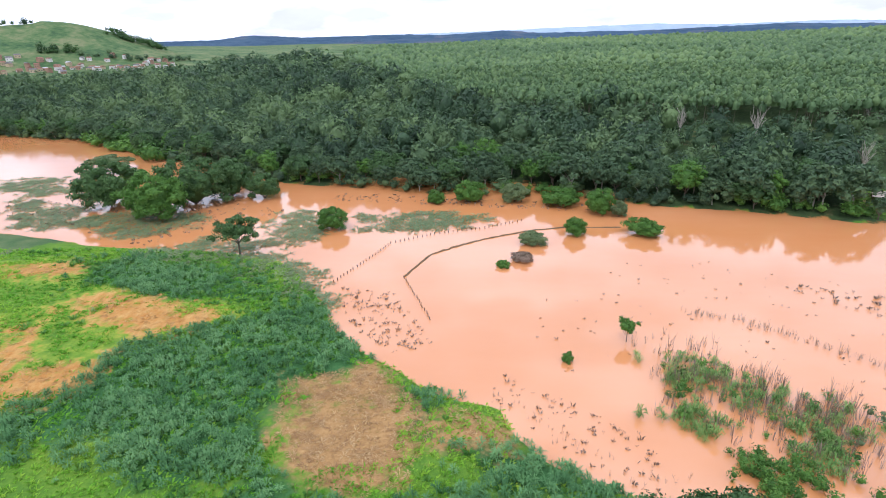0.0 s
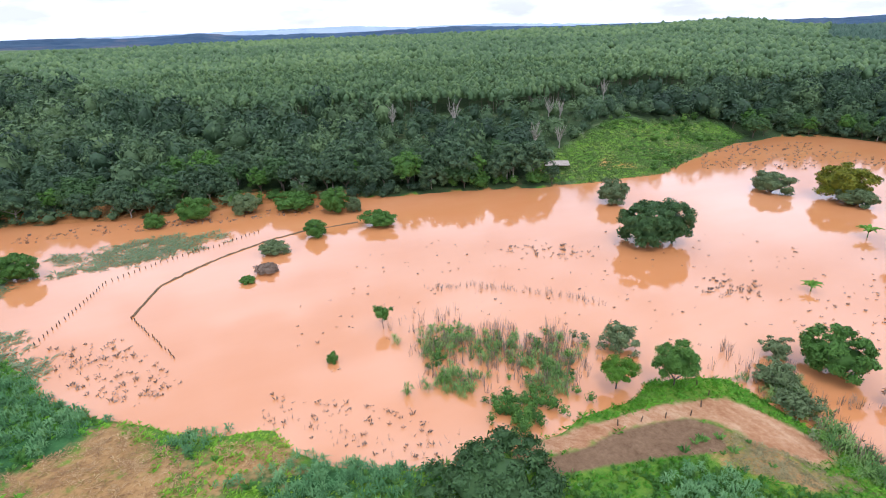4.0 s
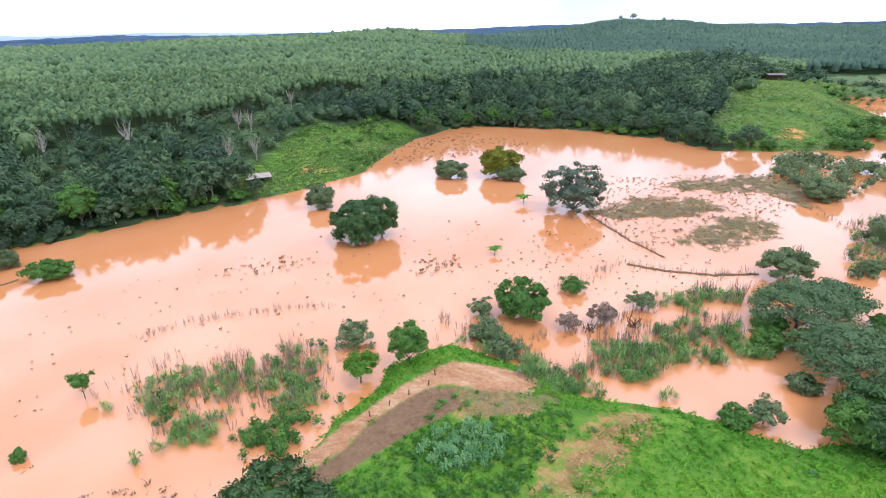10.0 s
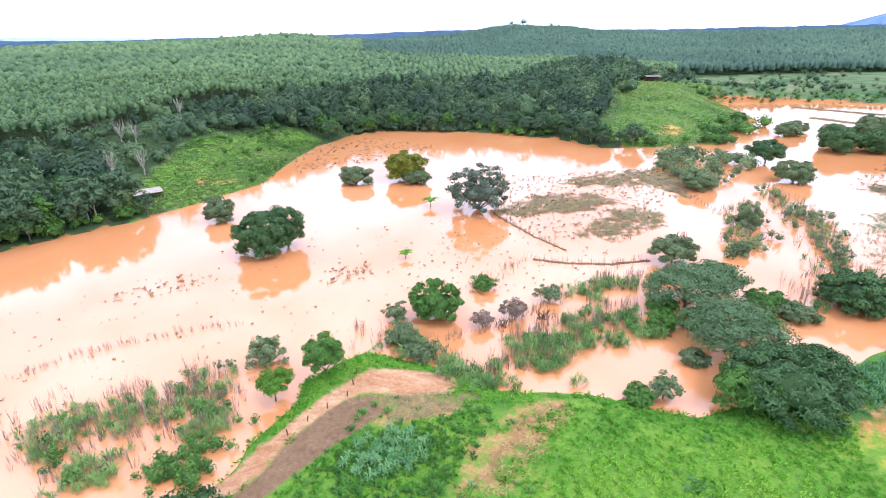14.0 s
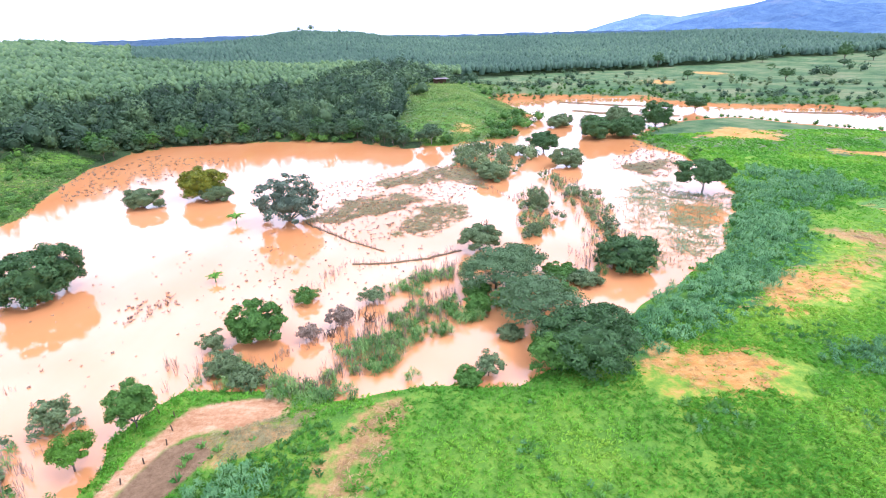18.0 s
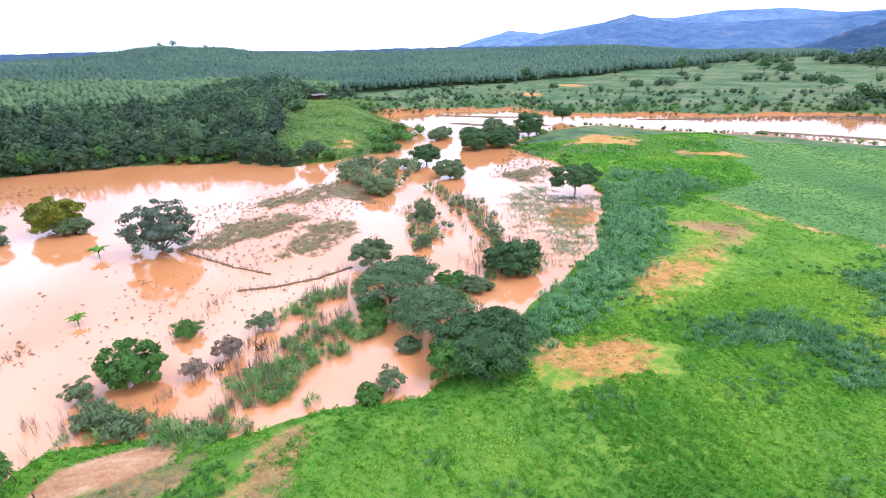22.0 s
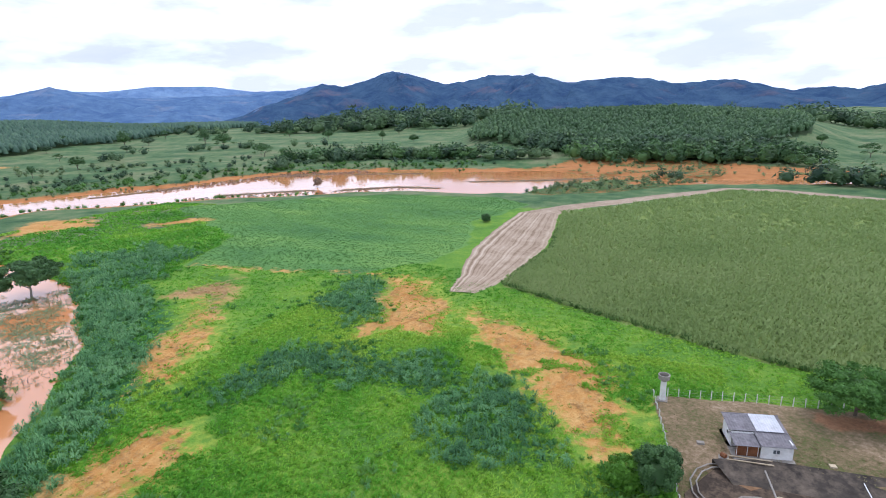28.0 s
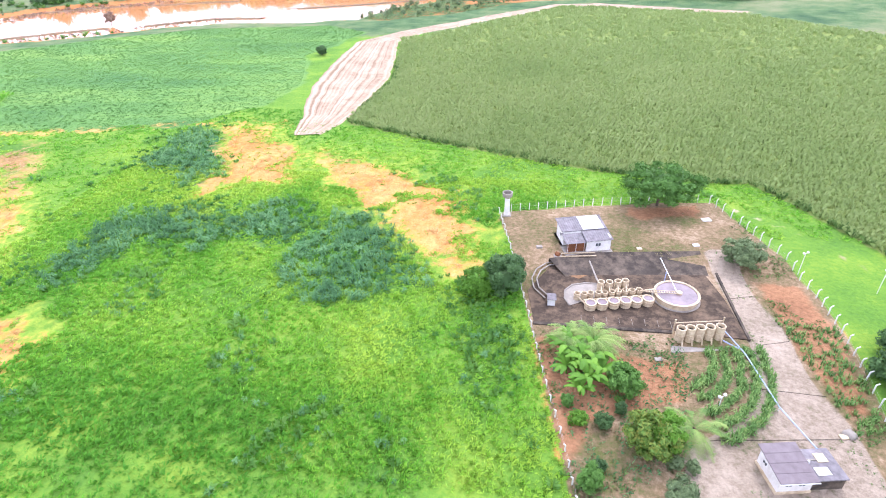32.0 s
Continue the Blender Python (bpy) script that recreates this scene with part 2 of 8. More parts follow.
    yard = ramp(n, l, calc(n, l, "ADD", calc(n, l, "MULTIPLY", fine, 0.45), calc(n, l, "MULTIPLY", mid, 0.55)),
                [(0.38, (0.100, 0.118, 0.034)), (0.46, (0.155, 0.125, 0.060)), (0.53, (0.245, 0.170, 0.098)), (0.63, (0.38, 0.285, 0.19))])
    straw = ramp(n, l, calc(n, l, "ADD", calc(n, l, "MULTIPLY", fine, 0.6), calc(n, l, "MULTIPLY", mid, 0.4)),
                 [(0.34, (0.19, 0.17, 0.04)), (0.46, (0.38, 0.215, 0.085)), (0.70, (0.52, 0.33, 0.145))])
    trampled = ramp(n, l, calc(n, l, "ADD", calc(n, l, "MULTIPLY", fine, 0.6), calc(n, l, "MULTIPLY", tuft, 0.4)),
                    [(0.32, (0.140, 0.080, 0.042)), (0.55, (0.235, 0.145, 0.082)), (0.75, (0.32, 0.215, 0.125))])
    sandy = ramp(n, l, calc(n, l, "ADD", calc(n, l, "MULTIPLY", world_noise(n, l, 0.35, 5, 0.7, (1, 0.4, 1), 31), 0.65), calc(n, l, "MULTIPLY", fine, 0.35)),
                 [(0.36, (0.36, 0.165, 0.075)), (0.48, (0.47, 0.25, 0.13)), (0.62, (0.60, 0.385, 0.23))])
    col = blend(n, l, mask(z3[0]), lime, meadow)
    thin = calc(n, l, "MULTIPLY", z5[0], 1.7)
    thinning = ramp(n, l, tuft, [(0.35, (0.16, 0.30, 0.03)), (0.6, (0.34, 0.40, 0.055))])
    col = blend(n, l, calc(n, l, "MULTIPLY", mask(thin, 0.3, 2.2), 0.75), col, thinning)
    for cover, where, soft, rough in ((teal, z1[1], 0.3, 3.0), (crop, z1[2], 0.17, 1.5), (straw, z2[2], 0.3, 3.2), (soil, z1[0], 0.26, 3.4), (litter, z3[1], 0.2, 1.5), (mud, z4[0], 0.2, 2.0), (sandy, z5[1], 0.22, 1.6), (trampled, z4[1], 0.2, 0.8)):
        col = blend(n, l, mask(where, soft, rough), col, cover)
    for cover, where in ((corn, z2[0]), (road, z2[1]), (yard, z3[2])):
        col = blend(n, l, mask(where, 0.1, 0.25), col, cover)
    garden = ramp(n, l, calc(n, l, "ADD", calc(n, l, "MULTIPLY", fine, 0.5), calc(n, l, "MULTIPLY", mid, 0.5)), [(0.34, (0.16, 0.080, 0.040)), (0.50, (0.31, 0.155, 0.080)), (0.66, (0.43, 0.235, 0.125))])
    col = blend(n, l, calc(n, l, "MULTIPLY", mask(z1[0]), mask(z3[2], 0.1, 0.25)), col, garden)
    drive = ramp(n, l, calc(n, l, "ADD", calc(n, l, "MULTIPLY", fine, 0.5), calc(n, l, "MULTIPLY", mid, 0.5)),
                 [(0.36, (0.13, 0.125, 0.065)), (0.46, (0.26, 0.205, 0.150)), (0.62, (0.40, 0.325, 0.25))])
    col = blend(n, l, mask(z4[2], 0.1, 0.2), col, drive)
    l.new(col, b.inputs["Base Color"])
    b.inputs["Roughness"].default_value = 0.92
    b.inputs["Specular IOR Level"].default_value = 0.15
    relief(n, l, b, calc(n, l, "ADD", fine, calc(n, l, "MULTIPLY", tuft, 1.5)), 0.8, 0.5)
    return m


GROUND = ground_material()

# ---- plan of the place: metres, the camera stands over (0, 0), +y is where the shot begins ----
SHORE_NEAR = [(-420, 262), (-300, 226), (-210, 200), (-160, 183), (-121, 169), (-83, 161), (-65, 158), (-48, 147), (-35, 133), (-31, 121), (-27, 112), (-19, 103),
              (-11, 95), (-4, 87), (9, 80), (12, 72), (18, 66), (26, 59), (34, 56), (44, 56), (56, 56), (66, 55), (72, 58), (80, 55), (86, 51),
              (87, 42), (88, 32), (84, 20), (87, 8), (86, -4), (87, -13), (96, -26), (108, -35), (113, -43), (131, -63), (154, -84), (208, -117)]
SHORE_EAST = [(261, -123), (283, -126), (327, -115), (391, -164), (404, -212), (366, -238), (335, -265), (308, -296), (258, -320), (235, -343),
              (194, -364), (151, -362), (110, -372), (92, -420), (60, -452), (-10, -452), (-67, -463), (-139, -487), (-260, -496), (-270, -540), (-120, -516),
              (-20, -480), (70, -482), (138, -512), (198, -487), (272, -477), (336, -455), (375, -419), (400, -376), (408, -324), (438, -298), (456, -239),
              (486, -203), (536, -187), (551, -132), (540, -56), (435, -74), (398, -52)]
SHORE_FAR = [(343, -41), (326, -9), (317, 23), (341, 57), (350, 106), (343, 165), (322, 184), (280, 185), (248, 177), (222, 170), (200, 161), (166, 168),
             (138, 174), (104, 190), (67, 201), (48, 210), (26, 216), (-7, 220), (-47, 235), (-75, 244), (-113, 275), (-179, 317), (-245, 371), (-330, 400), (-430, 385)]
SHORE = SHORE_NEAR + SHORE_EAST + SHORE_FAR

CORN_FIELD = [(57, -168), (53, -220), (65, -297), (-24, -404), (-45, -403), (-131, -370), (-210, -250), (-160, -90), (-78, -88), (-64, -119), (-57, -131), (-44, -131), (-12, -139), (20, -151)]
CROP_FIELD = [(182, -147), (113, -160), (92, -184), (89, -211), (104, -261), (90, -318), (117, -340), (196, -330), (241, -302), (281, -262), (305, -242), (204, -192)]
FIELD_ROAD = [(87, -297), (67, -305), (60, -262), (55, -220), (59, -168), (72, -166), (80, -191), (86, -240)]
FAR_TRACK = [(90, -303), (47, -350), (-19, -424), (-48, -428), (-134, -386), (-132, -371), (-46, -408), (-22, -405), (40, -332), (67, -302)]
TEAL = [
    [(202, -109), (240, -140), (225, -162), (199, -167), (187, -125), (152, -111), (130, -92), (104, -62), (90, -39), (105, -32), (113, -47), (129, -66), (153, -86)],
    [(92, -94), (80, -105), (64, -111), (44, -109), (29, -103), (22, -93), (17, -83), (23, -77), (36, -77), (46, -92), (60, -95), (80, -89), (91, -76), (97, -76)],
    [(105, -132), (111, -150), (97, -157), (80, -127), (84, -116)],
    [(-80, 77), (-73, 98), (-52, 112), (-32, 119), (-23, 105), (-13, 95), (-31, 85), (-34, 77), (-33, 67), (-41, 61), (-48, 62), (-56, 73), (-69, 72)],
    [(-120, 152), (-98, 148), (-75, 146), (-46, 131), (-41, 122), (-58, 121), (-77, 125), (-100, 138)],
    [(-12, 92), (-4, 84), (2, 76), (11, 69), (25, 57), (8, 57), (5, 66), (-6, 76)],
    [(55, 36), (60, 36), (63.5, 33), (63.5, 29.5), (60, 28), (55, 31)],
    [(-30, 64), (-20, 60), (-10, 57), (4, 56), (2, 48), (-16, 50), (-34, 55)],
]
SOIL = [
    [(97, -160), (86, -160), (65, -143), (61, -125), (76, -120), (79, -110), (82, -131)],
    [(57, -143), (42, -138), (17, -123), (13, -108), (6, -109), (10, -97), (10, -87), (16, -89), (19, -98), (28, -105), (29, -117), (38, -111)],
    [(128, -93), (146, -123), (122, -103), (115, -90), (107, -76), (112, -69)],
    [(90, -40), (98, -55), (97, -61), (88, -65), (81, -58), (79, -45)],
    [(-96, 123), (-82, 125), (-52, 115), (-62, 106), (-75, 107)],
    [(-106, 112), (-94, 109), (-83, 94), (-74, 95), (-72, 85), (-80, 78)],
    [(-131, 146), (-105, 145), (-100, 139), (-123, 136)],
    [(320, -150), (345, -180), (325, -200), (300, -185)],
    [(184, 183), (197, 175), (196, 171), (183, 178)],
    [(272, -196), (262, -222), (250, -220), (258, -196)],
    [(535, -10), (560, -14), (575, 0), (560, 14), (540, 8)],
    [(352, -8), (366, -14), (370, -22), (356, -20)],
    [(600, -230), (640, -225), (650, -250), (610, -258)],
    [(690, -330), (730, -320), (735, -350), (700, -355)],
]
STRAW = [
    [(-31, 87), (-12, 93), (-9, 85), (-3, 73), (-7, 61), (-13, 58), (-21, 62), (-29, 71)],
    [(54.4, 19.3), (61.2, 17.4), (67.2, 15.7), (73.5, 14.6), (78.4, 11.9), (80.6, 7.6), (75.2, 7.6), (67.4, 9.6), (61.2, 12.3), (57.3, 12.9)],
    [(146, -125), (160, -118), (150, -140), (125, -105)],
    [(0, 78), (10, 76), (10, 68), (0, 72)],
]
TRAMPLED = [[(41, 50), (49.9, 48.0), (56.4, 48.4), (62.6, 47.0), (68.8, 45.0), (71.6, 41.0), (67.8, 37.8), (62.9, 39.6), (56.5, 42.2), (48.5, 45.0), (42, 46.5)]]
DULL = [(71.5, 40.4), (75.9, 30.6), (79.3, 21.1), (72.6, 25.5), (65.5, 34.0), (67.7, 37.3)]
MUD = [
    [(110, -372), (92, -420), (60, -452), (-10, -452), (10, -425), (49, -380), (88, -360)],
    [(138, -512), (106, -590), (31, -590), (-78, -556), (-178, -520), (-120, -512), (-20, -478), (70, -480)],
    [(540, -50), (545, -130), (565, -135), (560, -50), (450, -62)],
    [(-60, 250), (-10, 236), (40, 222), (70, 212), (70, 204), (26, 215), (-47, 234)],
]
YARD = [(4.5, -110), (-20, -116), (-45, -119.5), (-47, -112), (-52, -96), (-54, -84), (-53.5, -68), (-49, -46), (-40, -32), (-9, -34), (-7.5, -46), (-5, -62), (-2, -80), (0.5, -95)]
TRACK = [(40, 52), (50.2, 48.6), (56.8, 49.0), (63.0, 47.6), (69.2, 45.6), (72.4, 42.6), (73.4, 36.2), (76.3, 29), (82.5, 29), (82.0, 36.4), (78.8, 45.6), (73.3, 48.0), (65.5, 50.5), (59.6, 51.4), (54.8, 53.3), (48.4, 54.0), (41.0, 55.4)]
CROP_PATH = [(184, -145.5), (147, -150.5), (112, -159), (97, -161), (74, -163), (74, -169), (97, -167.5), (112, -164.5), (147, -155.5), (184, -150)]
FIELD_PATH = [(-49, -120), (-58.6, -111.2), (-64.5, -102), (-69.5, -93.2), (-75, -84), (-72.2, -82.4), (-66.4, -92.0), (-61.4, -100.4), (-55.8, -108.6), (-46.8, -116.8)]
DRIVE = [(-37, -98), (-37.6, -83), (-38.4, -71), (-36.2, -61.7), (-31, -54.4), (-24, -50.4), (-21, -42), (-30, -34), (-46, -40), (-46.3, -51), (-45.4, -61), (-44.4, -73), (-43.3, -85), (-42.4, -98.5)]
GARDEN_SOIL = [[(-4.5, -70), (-9, -70), (-12, -60), (-10.5, -48), (-8, -46), (-6.5, -55)], [(-6, -66), (-14, -68), (-22, -66), (-28, -66), (-25, -58), (-17, -55), (-9, -52), (-7, -56)], [(-44.5, -89), (-52, -88), (-52.4, -74), (-50.5, -58), (-46.4, -58), (-44.8, -77)], [(-22, -113), (-40, -116.5), (-41, -111), (-26, -109)]]
DEEP = [
    [(38, 46), (50, 45), (62, 39), (70, 29), (77, 20), (66, 17.5), (54, 20), (44, 26), (36, 36)],
    [(19, -93), (5, -89), (-3, -74), (-5, -57), (1, -52), (11, -67)],
]

# ground height along bearings (degrees clockwise from +y): (distance, height) pairs
HILLS = {
    -70: [(200, 1), (500, 6), (900, 20), (1500, 40), (2600, 40)],
    -42: [(370, 1), (900, 12), (1150, 20), (1400, 84), (1800, 60), (2600, 40)],
    -36: [(370, 1), (900, 12), (1150, 20), (1400, 95), (1800, 70), (2600, 40)],
    -33.5: [(370, 1), (900, 12), (1150, 18), (1400, 105), (1800, 70), (2600, 40)],
    -31.7: [(370, 1), (900, 12), (1150, 18), (1400, 98), (1800, 70), (2600, 40)],
    -30.2: [(365, 1), (900, 12), (1150, 18), (1400, 86), (1800, 60), (2600, 40)],
    -27.4: [(360, 1), (900, 14), (1150, 18), (1400, 60), (1800, 45), (2600, 40)],
    -25: [(350, 1), (900, 16), (1150, 20), (1400, 36), (1800, 40), (2600, 40)],
    -18: [(300, 1), (500, 8), (700, 13), (1000, 16), (1600, 24), (2600, 35)],
    -12: [(240, 1), (400, 11), (700, 22), (1000, 26), (1600, 28), (2600, 35)],
    -5: [(228, 1), (340, 13), (600, 27), (900, 34), (1400, 25), (2600, 30)],
    8: [(218, 1), (310, 14), (600, 29), (950, 38), (1400, 25), (2600, 30)],
    28: [(220, 1), (310, 15), (600, 30), (950, 41), (1400, 25), (2600, 30)],
    45: [(228, 1), (320, 15), (600, 32), (950, 45), (1400, 25), (2600, 30)],
    55: [(275, 1), (360, 13), (600, 32), (950, 51), (1400, 30), (2600, 30)],
    61: [(338, 1), (420, 12), (650, 27), (950, 41), (1400, 32), (2600, 30)],
    69: [(350, 1), (440, 11), (700, 22), (1100, 33), (1500, 42), (2600, 40)],
}
HILLS.update({
    77: [(350, 1), (440, 10), (700, 17), (1000, 26), (1500, 63), (2600, 40)],
    81: [(345, 1), (440, 12), (700, 17), (1000, 26), (1500, 59), (2600, 40)],
    86: [(335, 1), (400, 10), (520, 17), (640, 13), (780, 12), (1500, 46), (2600, 36)],
    92: [(330, 1), (400, 10), (520, 16), (640, 9), (780, 7), (1500, 39), (2600, 36)],
    98: [(410, 1), (450, 7), (520, 8), (640, 6), (800, 7), (1500, 37), (2600, 36)],
    110: [(560, 1), (640, 5), (860, 7), (1500, 38), (2600, 36)],
    118: [(560, 1), (640, 5), (920, 7), (1500, 37), (2600, 36)],
    128: [(480, 1), (640, 4), (1200, 7), (1500, 16), (2600, 20)],
    141: [(450, 1), (700, 4), (1300, 6), (1500, 10), (2600, 12)],
    147: [(450, 1), (700, 4), (1300, 6), (1550, 34), (2600, 20)],
    156: [(500, 1), (700, 4), (1200, 6), (1550, 32), (2600, 20)],
    162: [(540, 1), (600, 5), (850, 38), (1100, 30), (2600, 20)],
    176: [(560, 1), (600, 5), (850, 41), (1100, 30), (2600, 20)],
    187: [(560, 1), (620, 6), (850, 32), (1100, 24), (2600, 20)],
    193: [(560, 1), (900, 5), (1500, 8), (2600, 30)],
    215: [(300, 1), (900, 6), (1500, 10), (2600, 30)],
    270: [(150, 1), (900, 6), (1500, 14), (2600, 30)],
    290: [(200, 1), (500, 6), (900, 20), (1500, 40), (2600, 40)],
})


def hash2(ix, iy, seed):
    v = np.sin(ix * 127.1 + iy * 311.7 + seed * 74.7) * 43758.5453
    return v - np.floor(v)


def rough2(x, y, scale, octaves=4, seed=0):
    """Value noise in 0..1."""
    out, amp, tot = np.zeros_like(x, dtype=float), 1.0, 0.0
    for o in range(octaves):
        u, v = x * scale * 2 ** o, y * scale * 2 ** o
        ix, iy = np.floor(u), np.floor(v)
        fx, fy = u - ix, v - iy
        fx, fy = fx * fx * (3 - 2 * fx), fy * fy * (3 - 2 * fy)
        s = seed + o * 13
        a = hash2(ix, iy, s) * (1 - fx) + hash2(ix + 1, iy, s) * fx
        b = hash2(ix, iy + 1, s) * (1 - fx) + hash2(ix + 1, iy + 1, s) * fx
        out += amp * (a * (1 - fy) + b * fy)
        tot += amp
        amp *= 0.5
    return out / tot


def inside(x, y, outline):
    """Signed distance to an outline, positive within."""
    best = np.full(x.shape, 1e9)
    odd = np.zeros(x.shape, bool)
    for (ax, ay), (bx, by) in zip(outline, outline[1:] + outline[:1]):
        dx, dy = bx - ax, by - ay
        t = np.clip(((x - ax) * dx + (y - ay) * dy) / (dx * dx + dy * dy + 1e-9), 0, 1)
        best = np.minimum(best, (x - ax - t * dx) ** 2 + (y - ay - t * dy) ** 2)
        if dy:
            odd ^= ((ay > y) != (by > y)) & (x < ax + (y - ay) * dx / dy)
    return np.where(odd, 1, -1) * np.sqrt(best)


def step(a, b, v):
    t = np.clip((v - a) / (b - a), 0, 1)
    return t * t * (3 - 2 * t)


BEARINGS = np.array(sorted(HILLS))


def hill(x, y):
    """Height of the hills, from the lines along the bearings."""
    r = np.hypot(x, y)
    az = np.degrees(np.arctan2(x, y))
    az = np.where(az < -70, az + 360, az)
    i = np.clip(np.searchsorted(BEARINGS, az, side="right") - 1, 0, len(BEARINGS) - 2)
    f = np.clip((az - BEARINGS[i]) / (BEARINGS[i + 1] - BEARINGS[i]), 0, 1)
    f = f * f * (3 - 2 * f)
    lines = np.array([np.interp(r.ravel(), *zip(*HILLS[k])) for k in BEARINGS]) if r.size < 60000 else None
    if lines is not None:
        j = np.arange(r.size)
        a, b = lines[i.ravel(), j], lines[i.ravel() + 1, j]
        return (a * (1 - f.ravel()) + b * f.ravel()).reshape(r.shape)
    out = np.zeros(r.size)
    for s in range(0, r.size, 50000):
        rr, ii, ff = r.ravel()[s:s + 50000], i.ravel()[s:s + 50000], f.ravel()[s:s + 50000]
        lines = np.array([np.interp(rr, *zip(*HILLS[k])) for k in BEARINGS])
        j = np.arange(rr.size)
        out[s:s + 50000] = lines[ii, j] * (1 - ff) + lines[ii + 1, j] * ff
    return out.reshape(r.shape)


def shore_distance(x, y):
    """Metres from the flood's edge, positive on dry land; the edge is ragged."""
    wx = x + 5 * (rough2(x, y, 0.06, 3, 5) - 0.5)
    wy = y + 5 * (rough2(x, y, 0.06, 3, 9) - 0.5)
    return -inside(wx, wy, SHORE)


def height(x, y):
    x, y = np.asarray(x, float), np.asarray(y, float)
    d = shore_distance(x, y)
    land = 2.0 * step(-1.5, 7, d) + 0.5 * (rough2(x, y, 0.05, 4, 2) - 0.5) * step(0, 8, d)
    z = land + hill(x, y) * step(2, 45, d) * step(120, 200, np.hypot(x, y)) - 0.45 - 1.6 * step(1, -9, d)
    z += 6 * (rough2(x, y, 0.004, 3, 31) - 0.5) * step(350, 700, np.hypot(x, y)) * step(10, 80, d)
    c = step(-4, 2, inside(x, y, YARD)) * (np.abs(x) < 80)
    terrace = 1.1 + 0.4 * step(-70.4, -71.6, y) + 1.3 * step(-90, -95.5, y)
    return z * (1 - c) + terrace * c


def zone(x, y, outlines, soft=3.0):
    m = np.zeros(x.shape)
    for o in outlines if isinstance(outlines[0], list) else [outlines]:
        xs, ys = zip(*o)
        near = (x > min(xs) - 12) & (x < max(xs) + 12) & (y > min(ys) - 12) & (y < max(ys) + 12)
        if near.any():
            m[near] = np.maximum(m[near], np.clip(0.5 + inside(x[near], y[near], o) / (2 * soft), 0, 1))
    return m


FOREST_DEPTH = ([-75, -14, -11, -6, 0, 8, 40, 49, 52, 59, 62, 66, 75, 82, 86, 90, 92], [700, 700, 420, 210, 140, 104, 92, 84, 62, 66, 90, 105, 150, 200, 230, 90, 0])
FAR_SHORE = ([-75, -50, -44, -38, -30, -22, -14, -6, 4, 14, 92], [520, 500, 470, 440, 355, 285, 243, 222, 212, 195, 195])
GRASS_BANK = [(144, 176), (168, 166), (200, 158), (226, 172), (252, 180), (300, 190), (297, 206), (287, 212), (240, 214), (218, 219), (190, 209), (174, 203), (158, 206), (146, 198)]
KNOLL = [(322, -5), (330, 20), (352, 34), (400, 26), (470, 34), (540, 36), (600, 10), (620, -60), (520, -62), (440, -76), (395, -54), (343, -41)]


def bearing(x, y):
    a = np.degrees(np.arctan2(x, y))
    return np.where(a < -75, a + 360, a)


def forest_zone(x, y, d):
    depth = np.interp(bearing(x, y), *FOREST_DEPTH, right=0) * (0.85 + 0.3 * rough2(x, y, 0.015, 3, 41))
    return (d > 0) & (d < depth) & (np.hypot(x, y) > np.interp(bearing(x, y), *FAR_SHORE, right=195)) & (np.hypot(x, y) < np.where(bearing(x, y) < -22, 880, 1080)) & (inside(x, y, KNOLL) < 0) & (inside(x, y, GRASS_BANK) < 0)


def plantation_zone(x, y, d):
    b, r = bearing(x, y), np.hypot(x, y)
    start = np.interp(b, [-12, 88, 90, 98, 110, 118, 124, 130, 136], [0, 0, 640, 760, 860, 980, 1160, 1450, 1750])
    north = (b > -12 + 5 * rough2(x, y, 0.01, 3, 51)) & (b < 137) & (inside(x, y, KNOLL) < -8) & (d > np.interp(b, *FOREST_DEPTH, right=0)) & (r > start) & (r < np.where(b > 112, 1950, 1650))
    south = ((b - 173.5) / 15.5) ** 2 + ((r - 800) / 195) ** 2 < 1
    return north | south


def mesh_object(name, verts, tris, mat, tone=None, smooth=False, parent=None):
    """A mesh object from arrays of corners and triangles; tone is a value for each corner."""
    me = bpy.data.meshes.new(name)
    verts, tris = np.asarray(verts, np.float32), np.asarray(tris, np.int32)
    me.vertices.add(len(verts))
    me.vertices.foreach_set("co", verts.ravel())
    me.loops.add(tris.size)
    me.loops.foreach_set("vertex_index", tris.ravel())
    me.polygons.add(len(tris))
    me.polygons.foreach_set("loop_start", np.arange(0, tris.size, tris.shape[1], dtype=np.int32))
    if smooth:
        me.polygons.foreach_set("use_smooth", np.ones(len(tris), bool))
    if tone is not None:
        at = me.attributes.new("tone", "FLOAT", "POINT")
        at.data.foreach_set("value", np.asarray(tone, np.float32))
    me.update(calc_edges=True)
    me.materials.append(mat)
    ob = new(name, me)
    ob.parent = parent
    return ob


def axis_lines(low, high, base, grow):
    up = [0.0]
    while up[-1] < high:
        up.append(up[-1] + max(base, up[-1] * grow))
    down = [0.0]
    while down[-1] > low:
        down.append(down[-1] - max(base, -down[-1] * grow))
    return np.array(down[:0:-1] + up)


